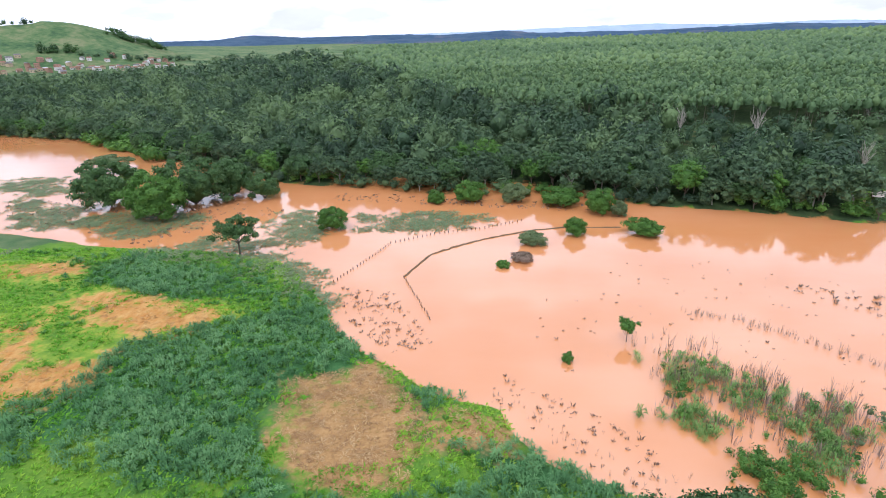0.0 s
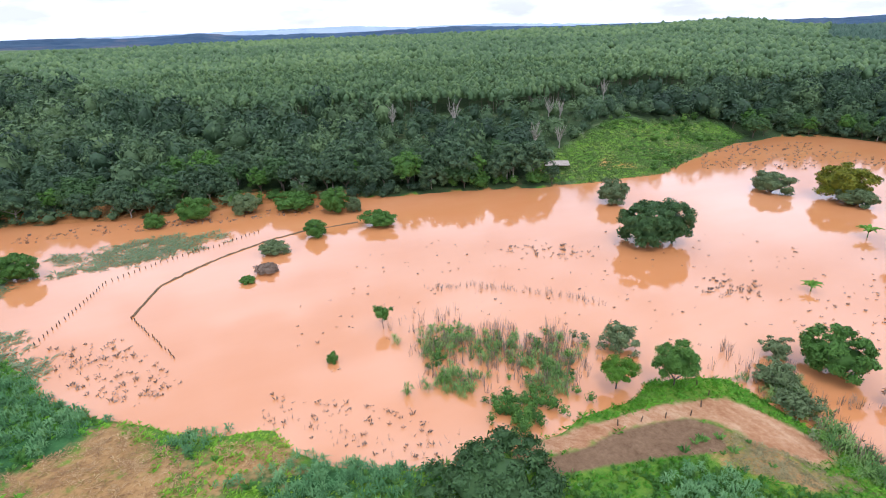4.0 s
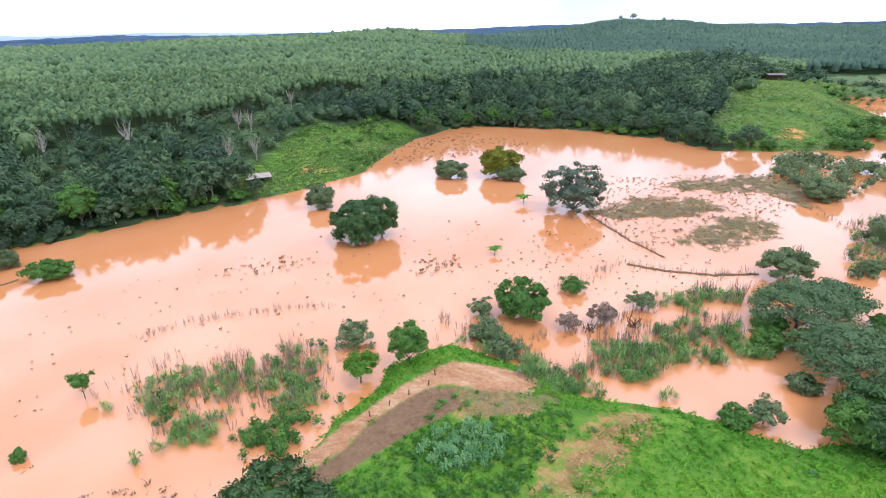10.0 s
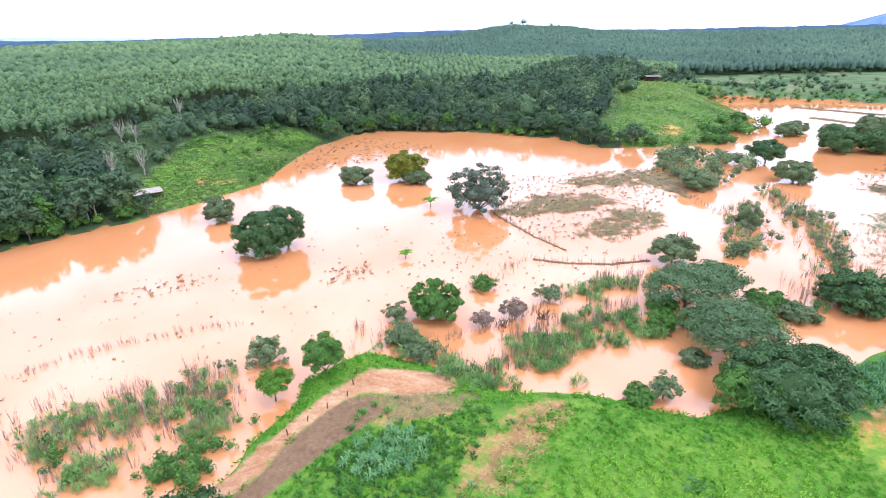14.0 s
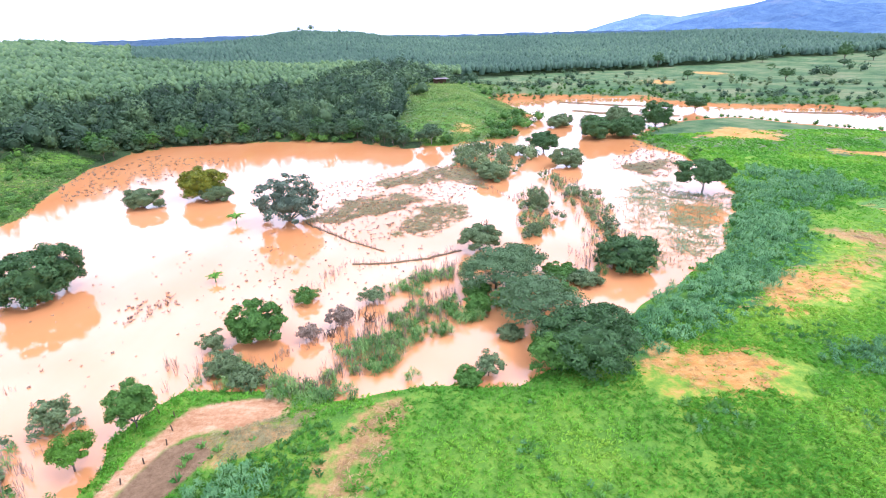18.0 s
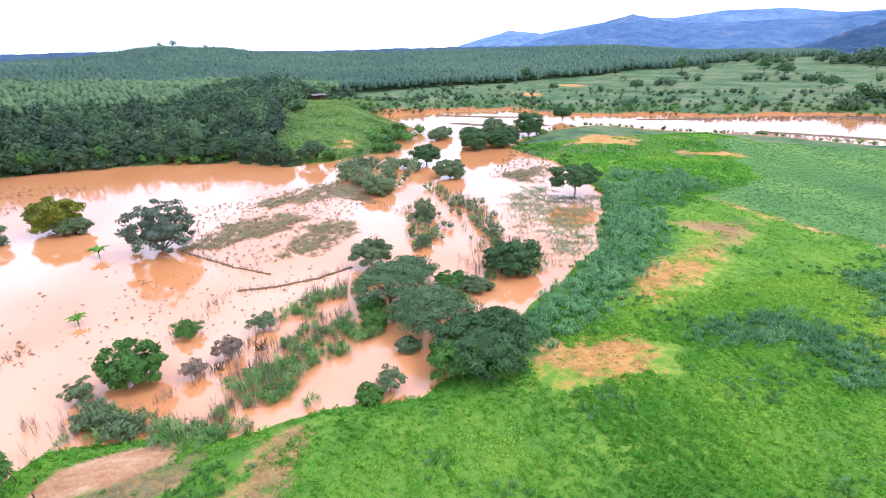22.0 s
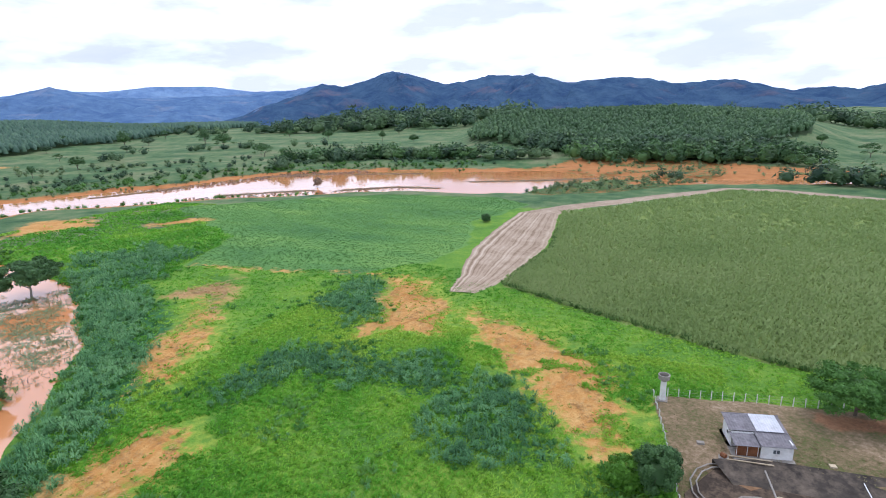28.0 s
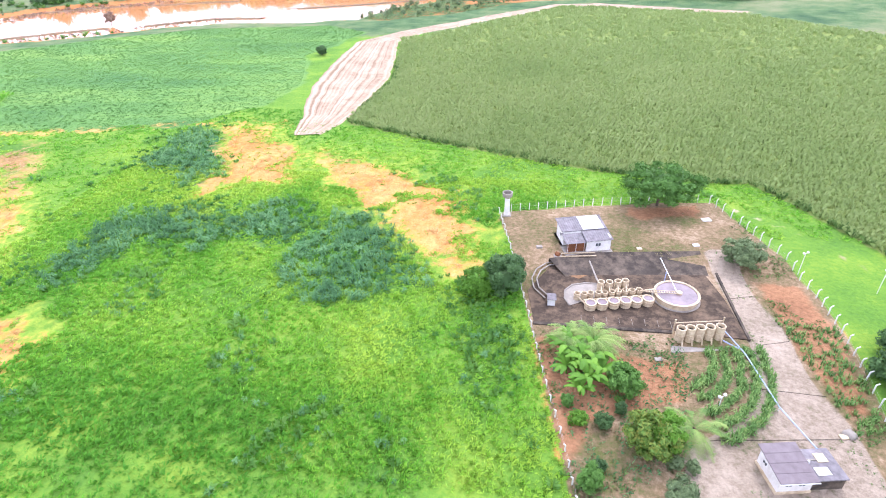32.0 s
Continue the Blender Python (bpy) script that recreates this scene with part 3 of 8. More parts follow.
def build_ground():
    gx, gy = axis_lines(-4700, 4700, 1.5, 0.028), axis_lines(-4700, 4700, 1.5, 0.028)
    gx, gy = gx + 20, gy
    x, y = [a.ravel() for a in np.meshgrid(gx, gy)]
    nx, ny = len(gx), len(gy)
    z = height(x, y)
    i = (np.arange(ny - 1)[:, None] * nx + np.arange(nx - 1)[None]).ravel()
    quads = np.stack([i, i + 1, i + 1 + nx, i + nx], 1)
    ob = mesh_object("ground", np.stack([x, y, z], 1), quads, GROUND, smooth=True)
    d = shore_distance(x, y)
    r = np.hypot(x, y)
    wx, wy = x + 12 * (rough2(x, y, 0.07, 4, 15) - 0.5), y + 12 * (rough2(x, y, 0.07, 4, 19) - 0.5)
    one = np.ones_like(x)
    knoll = step(300, 340, r) * (bearing(x, y) > 50)
    green = np.maximum(0.7 * zone(x, y, GRASS_BANK, 4), 0.5 * zone(x, y, KNOLL, 12))
    meadow = (1 - green) * np.clip(knoll + step(-110, -160, x) + step(205, 225, r) * (bearing(x, y) < 75), 0, 1) * (d > 0)
    layers = {
        "cover_a": (np.maximum(np.maximum(zone(wx, wy, SOIL, 6), zone(x, y, CROP_PATH, 2.5) * 0.5), zone(x, y, GARDEN_SOIL, 2.0)), zone(wx, wy, TEAL, 4), zone(wx, wy, CROP_FIELD, 3)),
        "cover_b": (zone(x, y, CORN_FIELD, 1.5), 0.56 * zone(x, y, FIELD_PATH, 1.8), np.maximum(zone(wx, wy, STRAW, 6), 0.7 * zone(wx, wy, DULL, 2))),
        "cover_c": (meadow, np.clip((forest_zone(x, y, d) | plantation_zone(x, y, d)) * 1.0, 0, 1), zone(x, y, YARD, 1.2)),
        "cover_d": (np.maximum(np.maximum(zone(wx, wy, MUD, 6), step(1.2, -0.5, d)), 0.95 * step(16, 5, d) * step(385, 420, r) * (bearing(x, y) > 93) * (0.55 + 0.7 * rough2(x, y, 0.02, 3, 63))), zone(x, y, TRAMPLED, 1.6) * 1.4, zone(x, y, DRIVE, 0.5)),
        "cover_e": (zone(wx, wy, SOIL[:7], 12), zone(x, y, TRACK, 2.2) * 1.2, 0 * one),
    }
    for name, (r_, g_, b_) in layers.items():
        at = ob.data.color_attributes.new(name, "FLOAT_COLOR", "POINT")
        at.data.foreach_set("color", np.stack([r_, g_, b_, one], 1).astype(np.float32).ravel())
    return tagged(ob, "river plain with pasture, bare orange soil, fields and wooded hills", "ground", kind="structure")


ground = build_ground()

# the field road: a wide strip of pale rutted earth that narrows into a track round the maize
ROAD_LEFT = [(62, -157), (58, -168), (55, -190), (54, -220), (57, -245), (60, -262), (65, -292), (56, -316), (40, -333), (10, -369), (-22, -405), (-46, -408), (-132, -371)]
ROAD_RIGHT = [(71, -155), (73, -166), (80, -191), (85, -216), (87, -240), (88, -262), (89, -292), (70, -322), (47, -346), (16, -381), (-20, -417), (-48, -420), (-134, -382)]


def road_material():
    m, n, l, b = material("rutted_pale_earth")
    across = layer(n, "tone").outputs["Fac"]
    rut = n.new("ShaderNodeTexNoise")
    rut.noise_dimensions = "1D"
    rut.inputs["Scale"].default_value, rut.inputs["Detail"].default_value = 17.0, 3.0
    l.new(across, rut.inputs["W"])
    fine, mid = world_noise(n, l, 0.9, 5, 0.7), world_noise(n, l, 0.12, 4, 0.6)
    v = calc(n, l, "ADD", calc(n, l, "MULTIPLY", rut.outputs["Fac"], 0.45), calc(n, l, "ADD", calc(n, l, "MULTIPLY", fine, 0.3), calc(n, l, "MULTIPLY", mid, 0.25)))
    l.new(ramp(n, l, v, [(0.38, (0.20, 0.135, 0.085)), (0.50, (0.36, 0.265, 0.185)), (0.62, (0.50, 0.395, 0.295))]), b.inputs["Base Color"])
    b.inputs["Roughness"].default_value, b.inputs["Specular IOR Level"].default_value = 0.95, 0.15
    relief(n, l, b, v, 0.7, 0.2)
    return m


def road_strip(left, right, rows, cols):
    t = np.linspace(0, 1, rows)

    def run(edge):
        e = np.array(edge, float)
        k = np.linspace(0, 1, len(e))
        return np.stack([np.interp(t, k, e[:, 0]), np.interp(t, k, e[:, 1])], 1)

    a, b = run(left), run(right)
    for e in (a, b):
        e += 2.0 * np.stack([rough2(e[:, 0], e[:, 1], 0.12, 3, 71) - 0.5, rough2(e[:, 0], e[:, 1], 0.12, 3, 72) - 0.5], 1)
    u = np.linspace(0, 1, cols)
    p = a[:, None] * (1 - u[None, :, None]) + b[:, None] * u[None, :, None]
    x, y = p[..., 0].ravel(), p[..., 1].ravel()
    rim = np.minimum(u, 1 - u) * 12
    z = height(x, y) + 0.45 * np.tile(np.clip(rim, -0.2, 1) - 0.35, rows)
    i = (np.arange(rows - 1)[:, None] * cols + np.arange(cols - 1)[None]).ravel()
    ob = mesh_object("road", np.stack([x, y, z], 1), np.stack([i, i + 1, i + 1 + cols, i + cols], 1), road_material(), tone=np.tile(u, rows), smooth=True)
    return tagged(ob, "wide pale rutted earth road beside the maize field", "road", kind="structure")


road_strip(ROAD_LEFT, ROAD_RIGHT, 260, 21)

# the flood: one level sheet
wxs, wys = np.linspace(-700, 900, 60), np.linspace(-900, 600, 56)
qx, qy = [a.ravel() for a in np.meshgrid(wxs, wys)]
qi = (np.arange(55)[:, None] * 60 + np.arange(59)[None]).ravel()
water = mesh_object("water", np.stack([qx, qy, qx * 0], 1), np.stack([qi, qi + 1, qi + 61, qi + 60], 1), WATER)
tagged(water, "still muddy orange flood water covering the river plain", "water", kind="structure")


# ---- distance: ranges beyond the plain, blue haze put into their base colours ----
def mountain_material(name, low, high, rock):
    m, n, l, b = material(name)
    a = world_noise(n, l, 0.009, 9, 0.72)
    c = world_noise(n, l, 0.0038, 8, 0.68, (1, 1, 2.6))
    col = ramp(n, l, a, [(0.35, low), (0.65, high)])
    col = blend(n, l, ramp(n, l, c, [(0.55, (0, 0, 0)), (0.68, (0.7, 0.7, 0.7))]), col, rock)
    l.new(col, b.inputs["Base Color"])
    b.inputs["Roughness"].default_value = 1.0
    b.inputs["Specular IOR Level"].default_value = 0.0
    relief(n, l, b, calc(n, l, "ADD", a, c), 0.9, 60.0)
    return m


def mountain_range(name, crest, distance, depth, foot, mat, label, crumple=1.0, seed=0):
    """A range whose crest is given as (bearing, elevation in degrees) at a distance from the camera's station."""
    b = np.arange(crest[0][0], crest[-1][0], 0.2)
    top = EYE + distance * np.tan(np.radians(np.interp(b, *zip(*crest))))
    s = np.linspace(0, 1, 30)
    rr = distance - depth * (1 - s)
    ca, sa = np.cos(np.radians(b)), np.sin(np.radians(b))
    bb, ss = np.meshgrid(b, s)
    x, y = rr[:, None] * sa[None], rr[:, None] * ca[None]
    gully = rough2(x, y, 0.0042, 5, seed) - 0.5
    ridge = np.abs(rough2(x, y, 0.0028, 4, seed + 3) - 0.5) * 2
    shape = ss ** 1.25
    z = foot + (top[None] - foot) * shape + crumple * (top[None] - foot) * (0.75 * gully - 0.75 * ridge + 0.18) * (ss * (1 - ss)) * 3.6
    z += crumple * 10 * (rough2(x, y, 0.03, 2, seed + 7) - 0.5) * (ss > 0.9)
    nx, ny = len(b), len(s)
    i = (np.arange(ny - 1)[:, None] * nx + np.arange(nx - 1)[None]).ravel()
    ob = mesh_object(name, np.stack([x.ravel(), y.ravel(), z.ravel()], 1), np.stack([i, i + 1, i + 1 + nx, i + nx], 1), mat, smooth=True)
    return tagged(ob, label, "mountains", kind="structure")


# blue of the air in between is painted in, palest for the farthest range
M_FAR = mountain_material("far_hazed_hills", (0.15, 0.25, 0.46), (0.27, 0.40, 0.60), (0.34, 0.42, 0.52))
M_BLUE = mountain_material("hazed_mountains", (0.100, 0.180, 0.350), (0.185, 0.295, 0.470), (0.29, 0.34, 0.46))
M_MID = mountain_material("hazed_wooded_mountains", (0.044, 0.090, 0.190), (0.100, 0.170, 0.265), (0.21, 0.175, 0.225))
M_PALE = mountain_material("palest_hazed_hills", (0.42, 0.55, 0.74), (0.52, 0.63, 0.80), (0.50, 0.60, 0.75))
M_LOW = mountain_material("hazed_low_hills", (0.065, 0.115, 0.190), (0.115, 0.180, 0.255), (0.22, 0.21, 0.24))
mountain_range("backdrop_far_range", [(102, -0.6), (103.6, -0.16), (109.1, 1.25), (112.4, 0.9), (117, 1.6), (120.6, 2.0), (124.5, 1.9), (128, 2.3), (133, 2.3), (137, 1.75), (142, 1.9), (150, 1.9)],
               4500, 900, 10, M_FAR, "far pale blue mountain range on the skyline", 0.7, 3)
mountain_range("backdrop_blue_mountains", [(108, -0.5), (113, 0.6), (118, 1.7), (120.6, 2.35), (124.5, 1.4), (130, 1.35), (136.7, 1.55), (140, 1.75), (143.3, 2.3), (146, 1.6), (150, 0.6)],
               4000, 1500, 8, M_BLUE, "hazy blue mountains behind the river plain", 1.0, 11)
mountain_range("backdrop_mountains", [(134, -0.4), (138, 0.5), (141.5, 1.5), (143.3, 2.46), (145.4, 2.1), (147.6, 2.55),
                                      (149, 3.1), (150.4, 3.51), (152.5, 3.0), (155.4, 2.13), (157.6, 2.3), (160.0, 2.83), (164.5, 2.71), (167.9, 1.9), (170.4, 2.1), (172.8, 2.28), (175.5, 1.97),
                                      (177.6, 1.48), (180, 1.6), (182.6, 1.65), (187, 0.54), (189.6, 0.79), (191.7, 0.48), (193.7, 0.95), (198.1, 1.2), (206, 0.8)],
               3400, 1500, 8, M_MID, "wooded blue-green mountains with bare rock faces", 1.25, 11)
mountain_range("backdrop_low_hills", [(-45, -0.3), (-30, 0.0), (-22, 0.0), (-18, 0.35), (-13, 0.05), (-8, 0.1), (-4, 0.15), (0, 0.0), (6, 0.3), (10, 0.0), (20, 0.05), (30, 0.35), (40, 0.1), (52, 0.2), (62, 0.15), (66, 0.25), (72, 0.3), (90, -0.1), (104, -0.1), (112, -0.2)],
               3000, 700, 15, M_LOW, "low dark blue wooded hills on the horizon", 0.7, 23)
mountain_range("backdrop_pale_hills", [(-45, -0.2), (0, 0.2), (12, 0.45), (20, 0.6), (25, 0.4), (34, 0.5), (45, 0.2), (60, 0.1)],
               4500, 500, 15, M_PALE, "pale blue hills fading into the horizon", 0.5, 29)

# ---- plants: shapes shared by all of them ----
rng = np.random.default_rng(7)
ICO = bmesh.new()
bmesh.ops.create_icosphere(ICO, subdivisions=2, radius=1)
ICO_V = np.array([v.co[:] for v in ICO.verts])
ICO_F = np.array([[v.index for v in f.verts] for f in ICO.faces])
ICO.free()
ICO1 = bmesh.new()
bmesh.ops.create_icosphere(ICO1, subdivisions=1, radius=1)
SMALL_V = np.array([v.co[:] for v in ICO1.verts])
SMALL_F = np.array([[v.index for v in f.verts] for f in ICO1.faces])
ICO1.free()


def joined(pieces):
    vs, fs, at = [], [], 0
    for v, f in pieces:
        vs.append(v)
        fs.append(f + at)
        at += len(v)
    return np.concatenate(vs), np.concatenate(fs)


def lobe(centre, radius, r, low=False, flat=1.0):
    v, f = (SMALL_V, SMALL_F) if low else (ICO_V, ICO_F)
    k = 1 + r.normal(0, 0.13, (len(v), 1))
    return v * k * np.asarray(radius) * (1, 1, flat) + centre, f


def leaf_cards(centres, out, size, r, loose=0.55):
    """Small pointed leaf sprays, facing roughly outwards."""
    n = len(centres)
    nrm = out + r.normal(0, loose, (n, 3))
    nrm /= np.linalg.norm(nrm, axis=1)[:, None] + 1e-9
    t = np.cross(nrm, r.normal(0, 1, (n, 3)))
    t /= np.linalg.norm(t, axis=1)[:, None] + 1e-9
    u = np.cross(nrm, t)
    s = size * r.uniform(0.6, 1.35, (n, 1))
    v = np.stack([centres - t * s * 0.9 + u * s * 0.25, centres + u * s * 0.75 + t * s * 0.3, centres + t * s - u * s * 0.45 + nrm * s * 0.2], 1).reshape(-1, 3)
    return v, np.arange(n * 3).reshape(n, 3)


def stem(a, b, ra, rb, sides=6, r=None, bend=0.0):
    """A tapered limb from a to b."""
    a, b = np.asarray(a, float), np.asarray(b, float)
    k = 4
    s = np.linspace(0, 1, k)[:, None]
    line = a + (b - a) * s
    if r is not None and bend:
        line[1:-1] += r.normal(0, bend, (k - 2, 3))
    d = (b - a) / (np.linalg.norm(b - a) + 1e-9)
    p = np.cross(d, (0.3, 0.9, 0.2))
    p /= np.linalg.norm(p)
    q = np.cross(d, p)
    ang = np.arange(sides) * 2 * math.pi / sides
    ring = np.cos(ang)[:, None] * p + np.sin(ang)[:, None] * q
    v = (line[:, None] + ring[None] * (ra + (rb - ra) * s)[:, None]).reshape(-1, 3)
    f = []
    for j in range(k - 1):
        for i in range(sides):
            c, e = j * sides + i, j * sides + (i + 1) % sides
            f += [(c, e, e + sides), (c, e + sides, c + sides)]
    return v, np.array(f)


def crown(r, width, tall, base, lobes=9, cards=420, leaf=0.55, form="round", low=False):
    """Clumps of leaf sprays set round a darker core, with gaps between the clumps."""
    cs, os, bulk, pieces = [], [], [], []
    half = np.array([width, width, tall]) * 0.5
    mid = np.array([0, 0, base + tall * 0.5])
    n = max(7, lobes) if low or form == "umbrella" else max(24, int(lobes * 2.0))
    ragged, flat, dome = form == "ragged", form == "umbrella", base < 0.12 * tall
    s = 1.40 / math.sqrt(n)
    turn, lop = r.uniform(0, 2 * math.pi), r.uniform(0, 2 * math.pi, 2)
    for k in range(n):
        a = turn + k * 2.39996 + r.normal(0, 0.25)
        if flat:
            q = math.sqrt((k + 0.5) / n) * r.uniform(0.85, 1.08)
            c = np.array([math.cos(a) * q * width * 0.42, math.sin(a) * q * width * 0.42, base + tall * (0.86 - 0.50 * q * q) + r.uniform(-0.22, 0.06) * tall])
            rad = np.array([0.13, 0.13, 0.0]) * width * r.uniform(0.75, 1.25)
            rad[2] = tall * 0.10
            pieces.append(lobe(c, rad * 0.45, r, True))
        else:
            up = 1 - (1.85 if dome else 1.62) * (k + 0.5) / n
            ring = 0.90 + 0.1 * up if dome and up < 0 else math.sqrt(1 - up * up)
            uneven = 1 + 0.09 * math.sin(2 * a + lop[0]) + 0.07 * math.sin(3 * a + lop[1])
            q = (1 - 0.85 * s) * uneven * (r.uniform(0.45, 1.2) if ragged else r.uniform(0.78, 1.12))
            c = mid + np.array([math.cos(a) * ring, math.sin(a) * ring, up]) * half * q
            rad = s * np.array([half[0], half[0], min(half[2], half[0]) * 0.85]) * (r.uniform(0.55, 1.15) if ragged else r.uniform(0.65, 1.3))
            c[2] = max(c[2], base + rad[2] * 0.6)
            if not low:
                pieces.append(lobe(c, rad * (0.42 if ragged else 0.60), r, True))
        bulk.append((c, rad))
        m = max(6, int(cards * 1.7 / n))
        away = (c - mid) / half
        d = r.normal(0, 1, (m, 3)) + away * 0.6 + (0, 0, 0.35)
        d /= np.linalg.norm(d, axis=1)[:, None]
        cs.append(c + d * rad * (r.uniform(0.80, 1.06, (m, 1)) if low else r.uniform(0.55, 1.22, (m, 1))))
        os.append(d + away * 0.3 + (0, 0, 0.2))
    if not flat:
        pieces.append(lobe(mid - (0, 0, tall * (0.12 if dome else 0.04)), half * (0.36 if ragged else 0.54), r))
    cs, os = np.concatenate(cs), np.concatenate(os)
    open_air = np.ones(len(cs), bool)
    for c, rad in bulk:
        open_air &= (((cs - c) / rad) ** 2).sum(1) > 0.28
    idx = r.permutation(np.nonzero(open_air)[0])[:cards]
    pieces.append(leaf_cards(cs[idx], os[idx], leaf, r, 0.30 if low else 0.55))
    return joined(pieces)


def shade_tone(v, r):
    return np.clip(0.5 + r.normal(0, 0.12, len(v)), 0, 1)


def tree_shape(name, seed, width, tall, trunk_tall, leaf_mat, bark=BARK, form="round", lobes=10, cards=520, leaf=0.5, limbs=5, lean=0.0, thick=0.3):
    """One tree or bush: an Empty at its foot with trunk, limbs and crown."""
    r = np.random.default_rng(seed)
    top = new(name)
    fork = np.array([lean * trunk_tall, 0, trunk_tall])
    v, f = stem((0, 0, -1.2), fork, thick, thick * 0.7, 7, r, thick * 0.25)
    mesh_object("trunk", v, f, bark, smooth=True, parent=top)
    for k in range(limbs):
        a = k * 2.4 + r.uniform(-0.4, 0.4)
        q = r.uniform(0.22, 0.40) * width
        end = fork + (math.cos(a) * q, math.sin(a) * q, (tall - trunk_tall) * r.uniform(0.30, 0.7))
        v, f = stem(fork * (0.75, 0.75, r.uniform(0.7, 1.0)), end, thick * 0.5, thick * 0.12, 5, r, 0.3)
        mesh_object("limb", v, f, bark, smooth=True, parent=top)
    v, f = crown(r, width, tall - trunk_tall * 0.8, trunk_tall * 0.8, lobes, cards, leaf, form)
    v = v + (lean * trunk_tall, 0, 0)
    mesh_object("crown", v, f, leaf_mat, shade_tone(v, r), parent=top)
    return top


def planted(ob, x, y, label, category, group="", turn=0.0, z=None, size=1.0):
    ob.matrix_basis = pose(x, y, float(height(x, y)) if z is None else z, 0, 0, turn) @ Matrix.Diagonal((size, size, size, 1))
    return tagged(ob, label, category, group)


def again(ob, x, y, turn, size=1.0, z=None, label=""):
    zz = float(height(x, y)) if z is None else z
    c = copy_thing(ob, pose(x, y, zz, 0, 0, turn))
    c.scale = (size * ob.scale[0],) * 3
    if label:
        tagged(c, label)
    return c


def scattered(name, shapes, x, y, z, size, mat, label, category, tall=None, tone=None, parent=None, kind="stuff"):
    """Many plants joined into one mesh: each takes one of the shapes, a turn, a size and a tone."""
    n = len(x)
    if not n:
        return None
    which = rng.integers(0, len(shapes), n)
    turn = rng.uniform(0, 2 * math.pi, n)
    tall = np.ones(n) if tall is None else tall
    tone = rng.uniform(0, 1, n) if tone is None else tone
    vs, fs, ts, at = [], [], [], 0
    for k, (v, f) in enumerate(shapes):
        idx = np.nonzero(which == k)[0]
        if not len(idx):
            continue
        c, s = np.cos(turn[idx])[:, None], np.sin(turn[idx])[:, None]
        sz = size[idx][:, None]
        px = (v[None, :, 0] * c - v[None, :, 1] * s) * sz + x[idx][:, None]
        py = (v[None, :, 0] * s + v[None, :, 1] * c) * sz + y[idx][:, None]
        pz = v[None, :, 2] * sz * tall[idx][:, None] + z[idx][:, None]
        vs.append(np.stack([px, py, pz], 2).reshape(-1, 3))
        fs.append((f[None] + (np.arange(len(idx)) * len(v))[:, None, None]).reshape(-1, 3) + at)
        ts.append(np.repeat(tone[idx], len(v)))
        at += len(idx) * len(v)
    ob = mesh_object(name, np.concatenate(vs), np.concatenate(fs), mat, np.concatenate(ts), parent=parent)
    return tagged(ob, label, category, kind=kind) if kind else ob


def tuft(seed, blades, tall, spread, wide, droop=0.35, thin=False):
    """A clump of narrow blades; each a bent strip."""
    r = np.random.default_rng(seed)
    vs, fs = [], []
    for k in range(blades):
        a = r.uniform(0, 2 * math.pi)
        d = np.array([math.cos(a), math.sin(a), 0])
        p = np.array([-d[1], d[0], 0]) * wide * r.uniform(0.7, 1.2)
        foot = d * spread * r.uniform(0, 0.5) + (0, 0, -0.05)
        h = tall * r.uniform(0.6, 1.1)
        mid = foot + d * spread * r.uniform(0.2, 0.7) + (0, 0, h * 0.75)
        tip = mid + d * spread * r.uniform(0.3, 1.0) + (0, 0, h * (0.35 - droop * r.uniform(0.2, 1.3)))
        i = len(vs)
        if thin:
            vs += [foot, mid + p, tip]
            fs += [(i, i + 1, i + 2)]
            continue
        vs += [foot - p * 0.5, foot + p * 0.5, mid + p * 0.5, mid - p * 0.5, tip]
        fs += [(i, i + 1, i + 2), (i, i + 2, i + 3), (i + 3, i + 2, i + 4)]
    return np.array(vs), np.array(fs)


def points_in(outline, count, jitter_seed, gap=None):
    """Random places within an outline."""
    r = np.random.default_rng(jitter_seed)
    xs, ys = zip(*outline)
    x, y = r.uniform(min(xs), max(xs), count * 4), r.uniform(min(ys), max(ys), count * 4)
    ok = inside(x, y, list(outline)) > 0
    return x[ok][:count], y[ok][:count]


def area(outline):
    return abs(sum(a[0] * b[1] - b[0] * a[1] for a, b in zip(outline, outline[1:] + outline[:1]))) / 2


# ---- plantation on the hills: rows of young eucalypts ----
def eucalypt_shape(seed):
    r = np.random.default_rng(seed)
    rings = [(0.0, 0.36), (0.38, 0.50), (0.76, 0.34)]
    vs, fs = [], []
    for j, (h, q) in enumerate(rings):
        for i in range(5):
            a = (i + 0.5 * (j % 2)) * math.pi / 2.5 + r.uniform(-0.3, 0.3)
            k = q * r.uniform(0.65, 1.25)
            vs.append((math.cos(a) * k, math.sin(a) * k, h + r.uniform(-0.10, 0.10)))
    vs.append((r.uniform(-0.12, 0.12), r.uniform(-0.12, 0.12), 1.0))
    for j in range(2):
        for i in range(5):
            c, e = j * 5 + i, j * 5 + (i + 1) % 5
            fs += [(c, e, e + 5), (c, e + 5, c + 5)]
    for i in range(5):
        fs.append((10 + i, 10 + (i + 1) % 5, 15))
    return np.array(vs), np.array(fs)


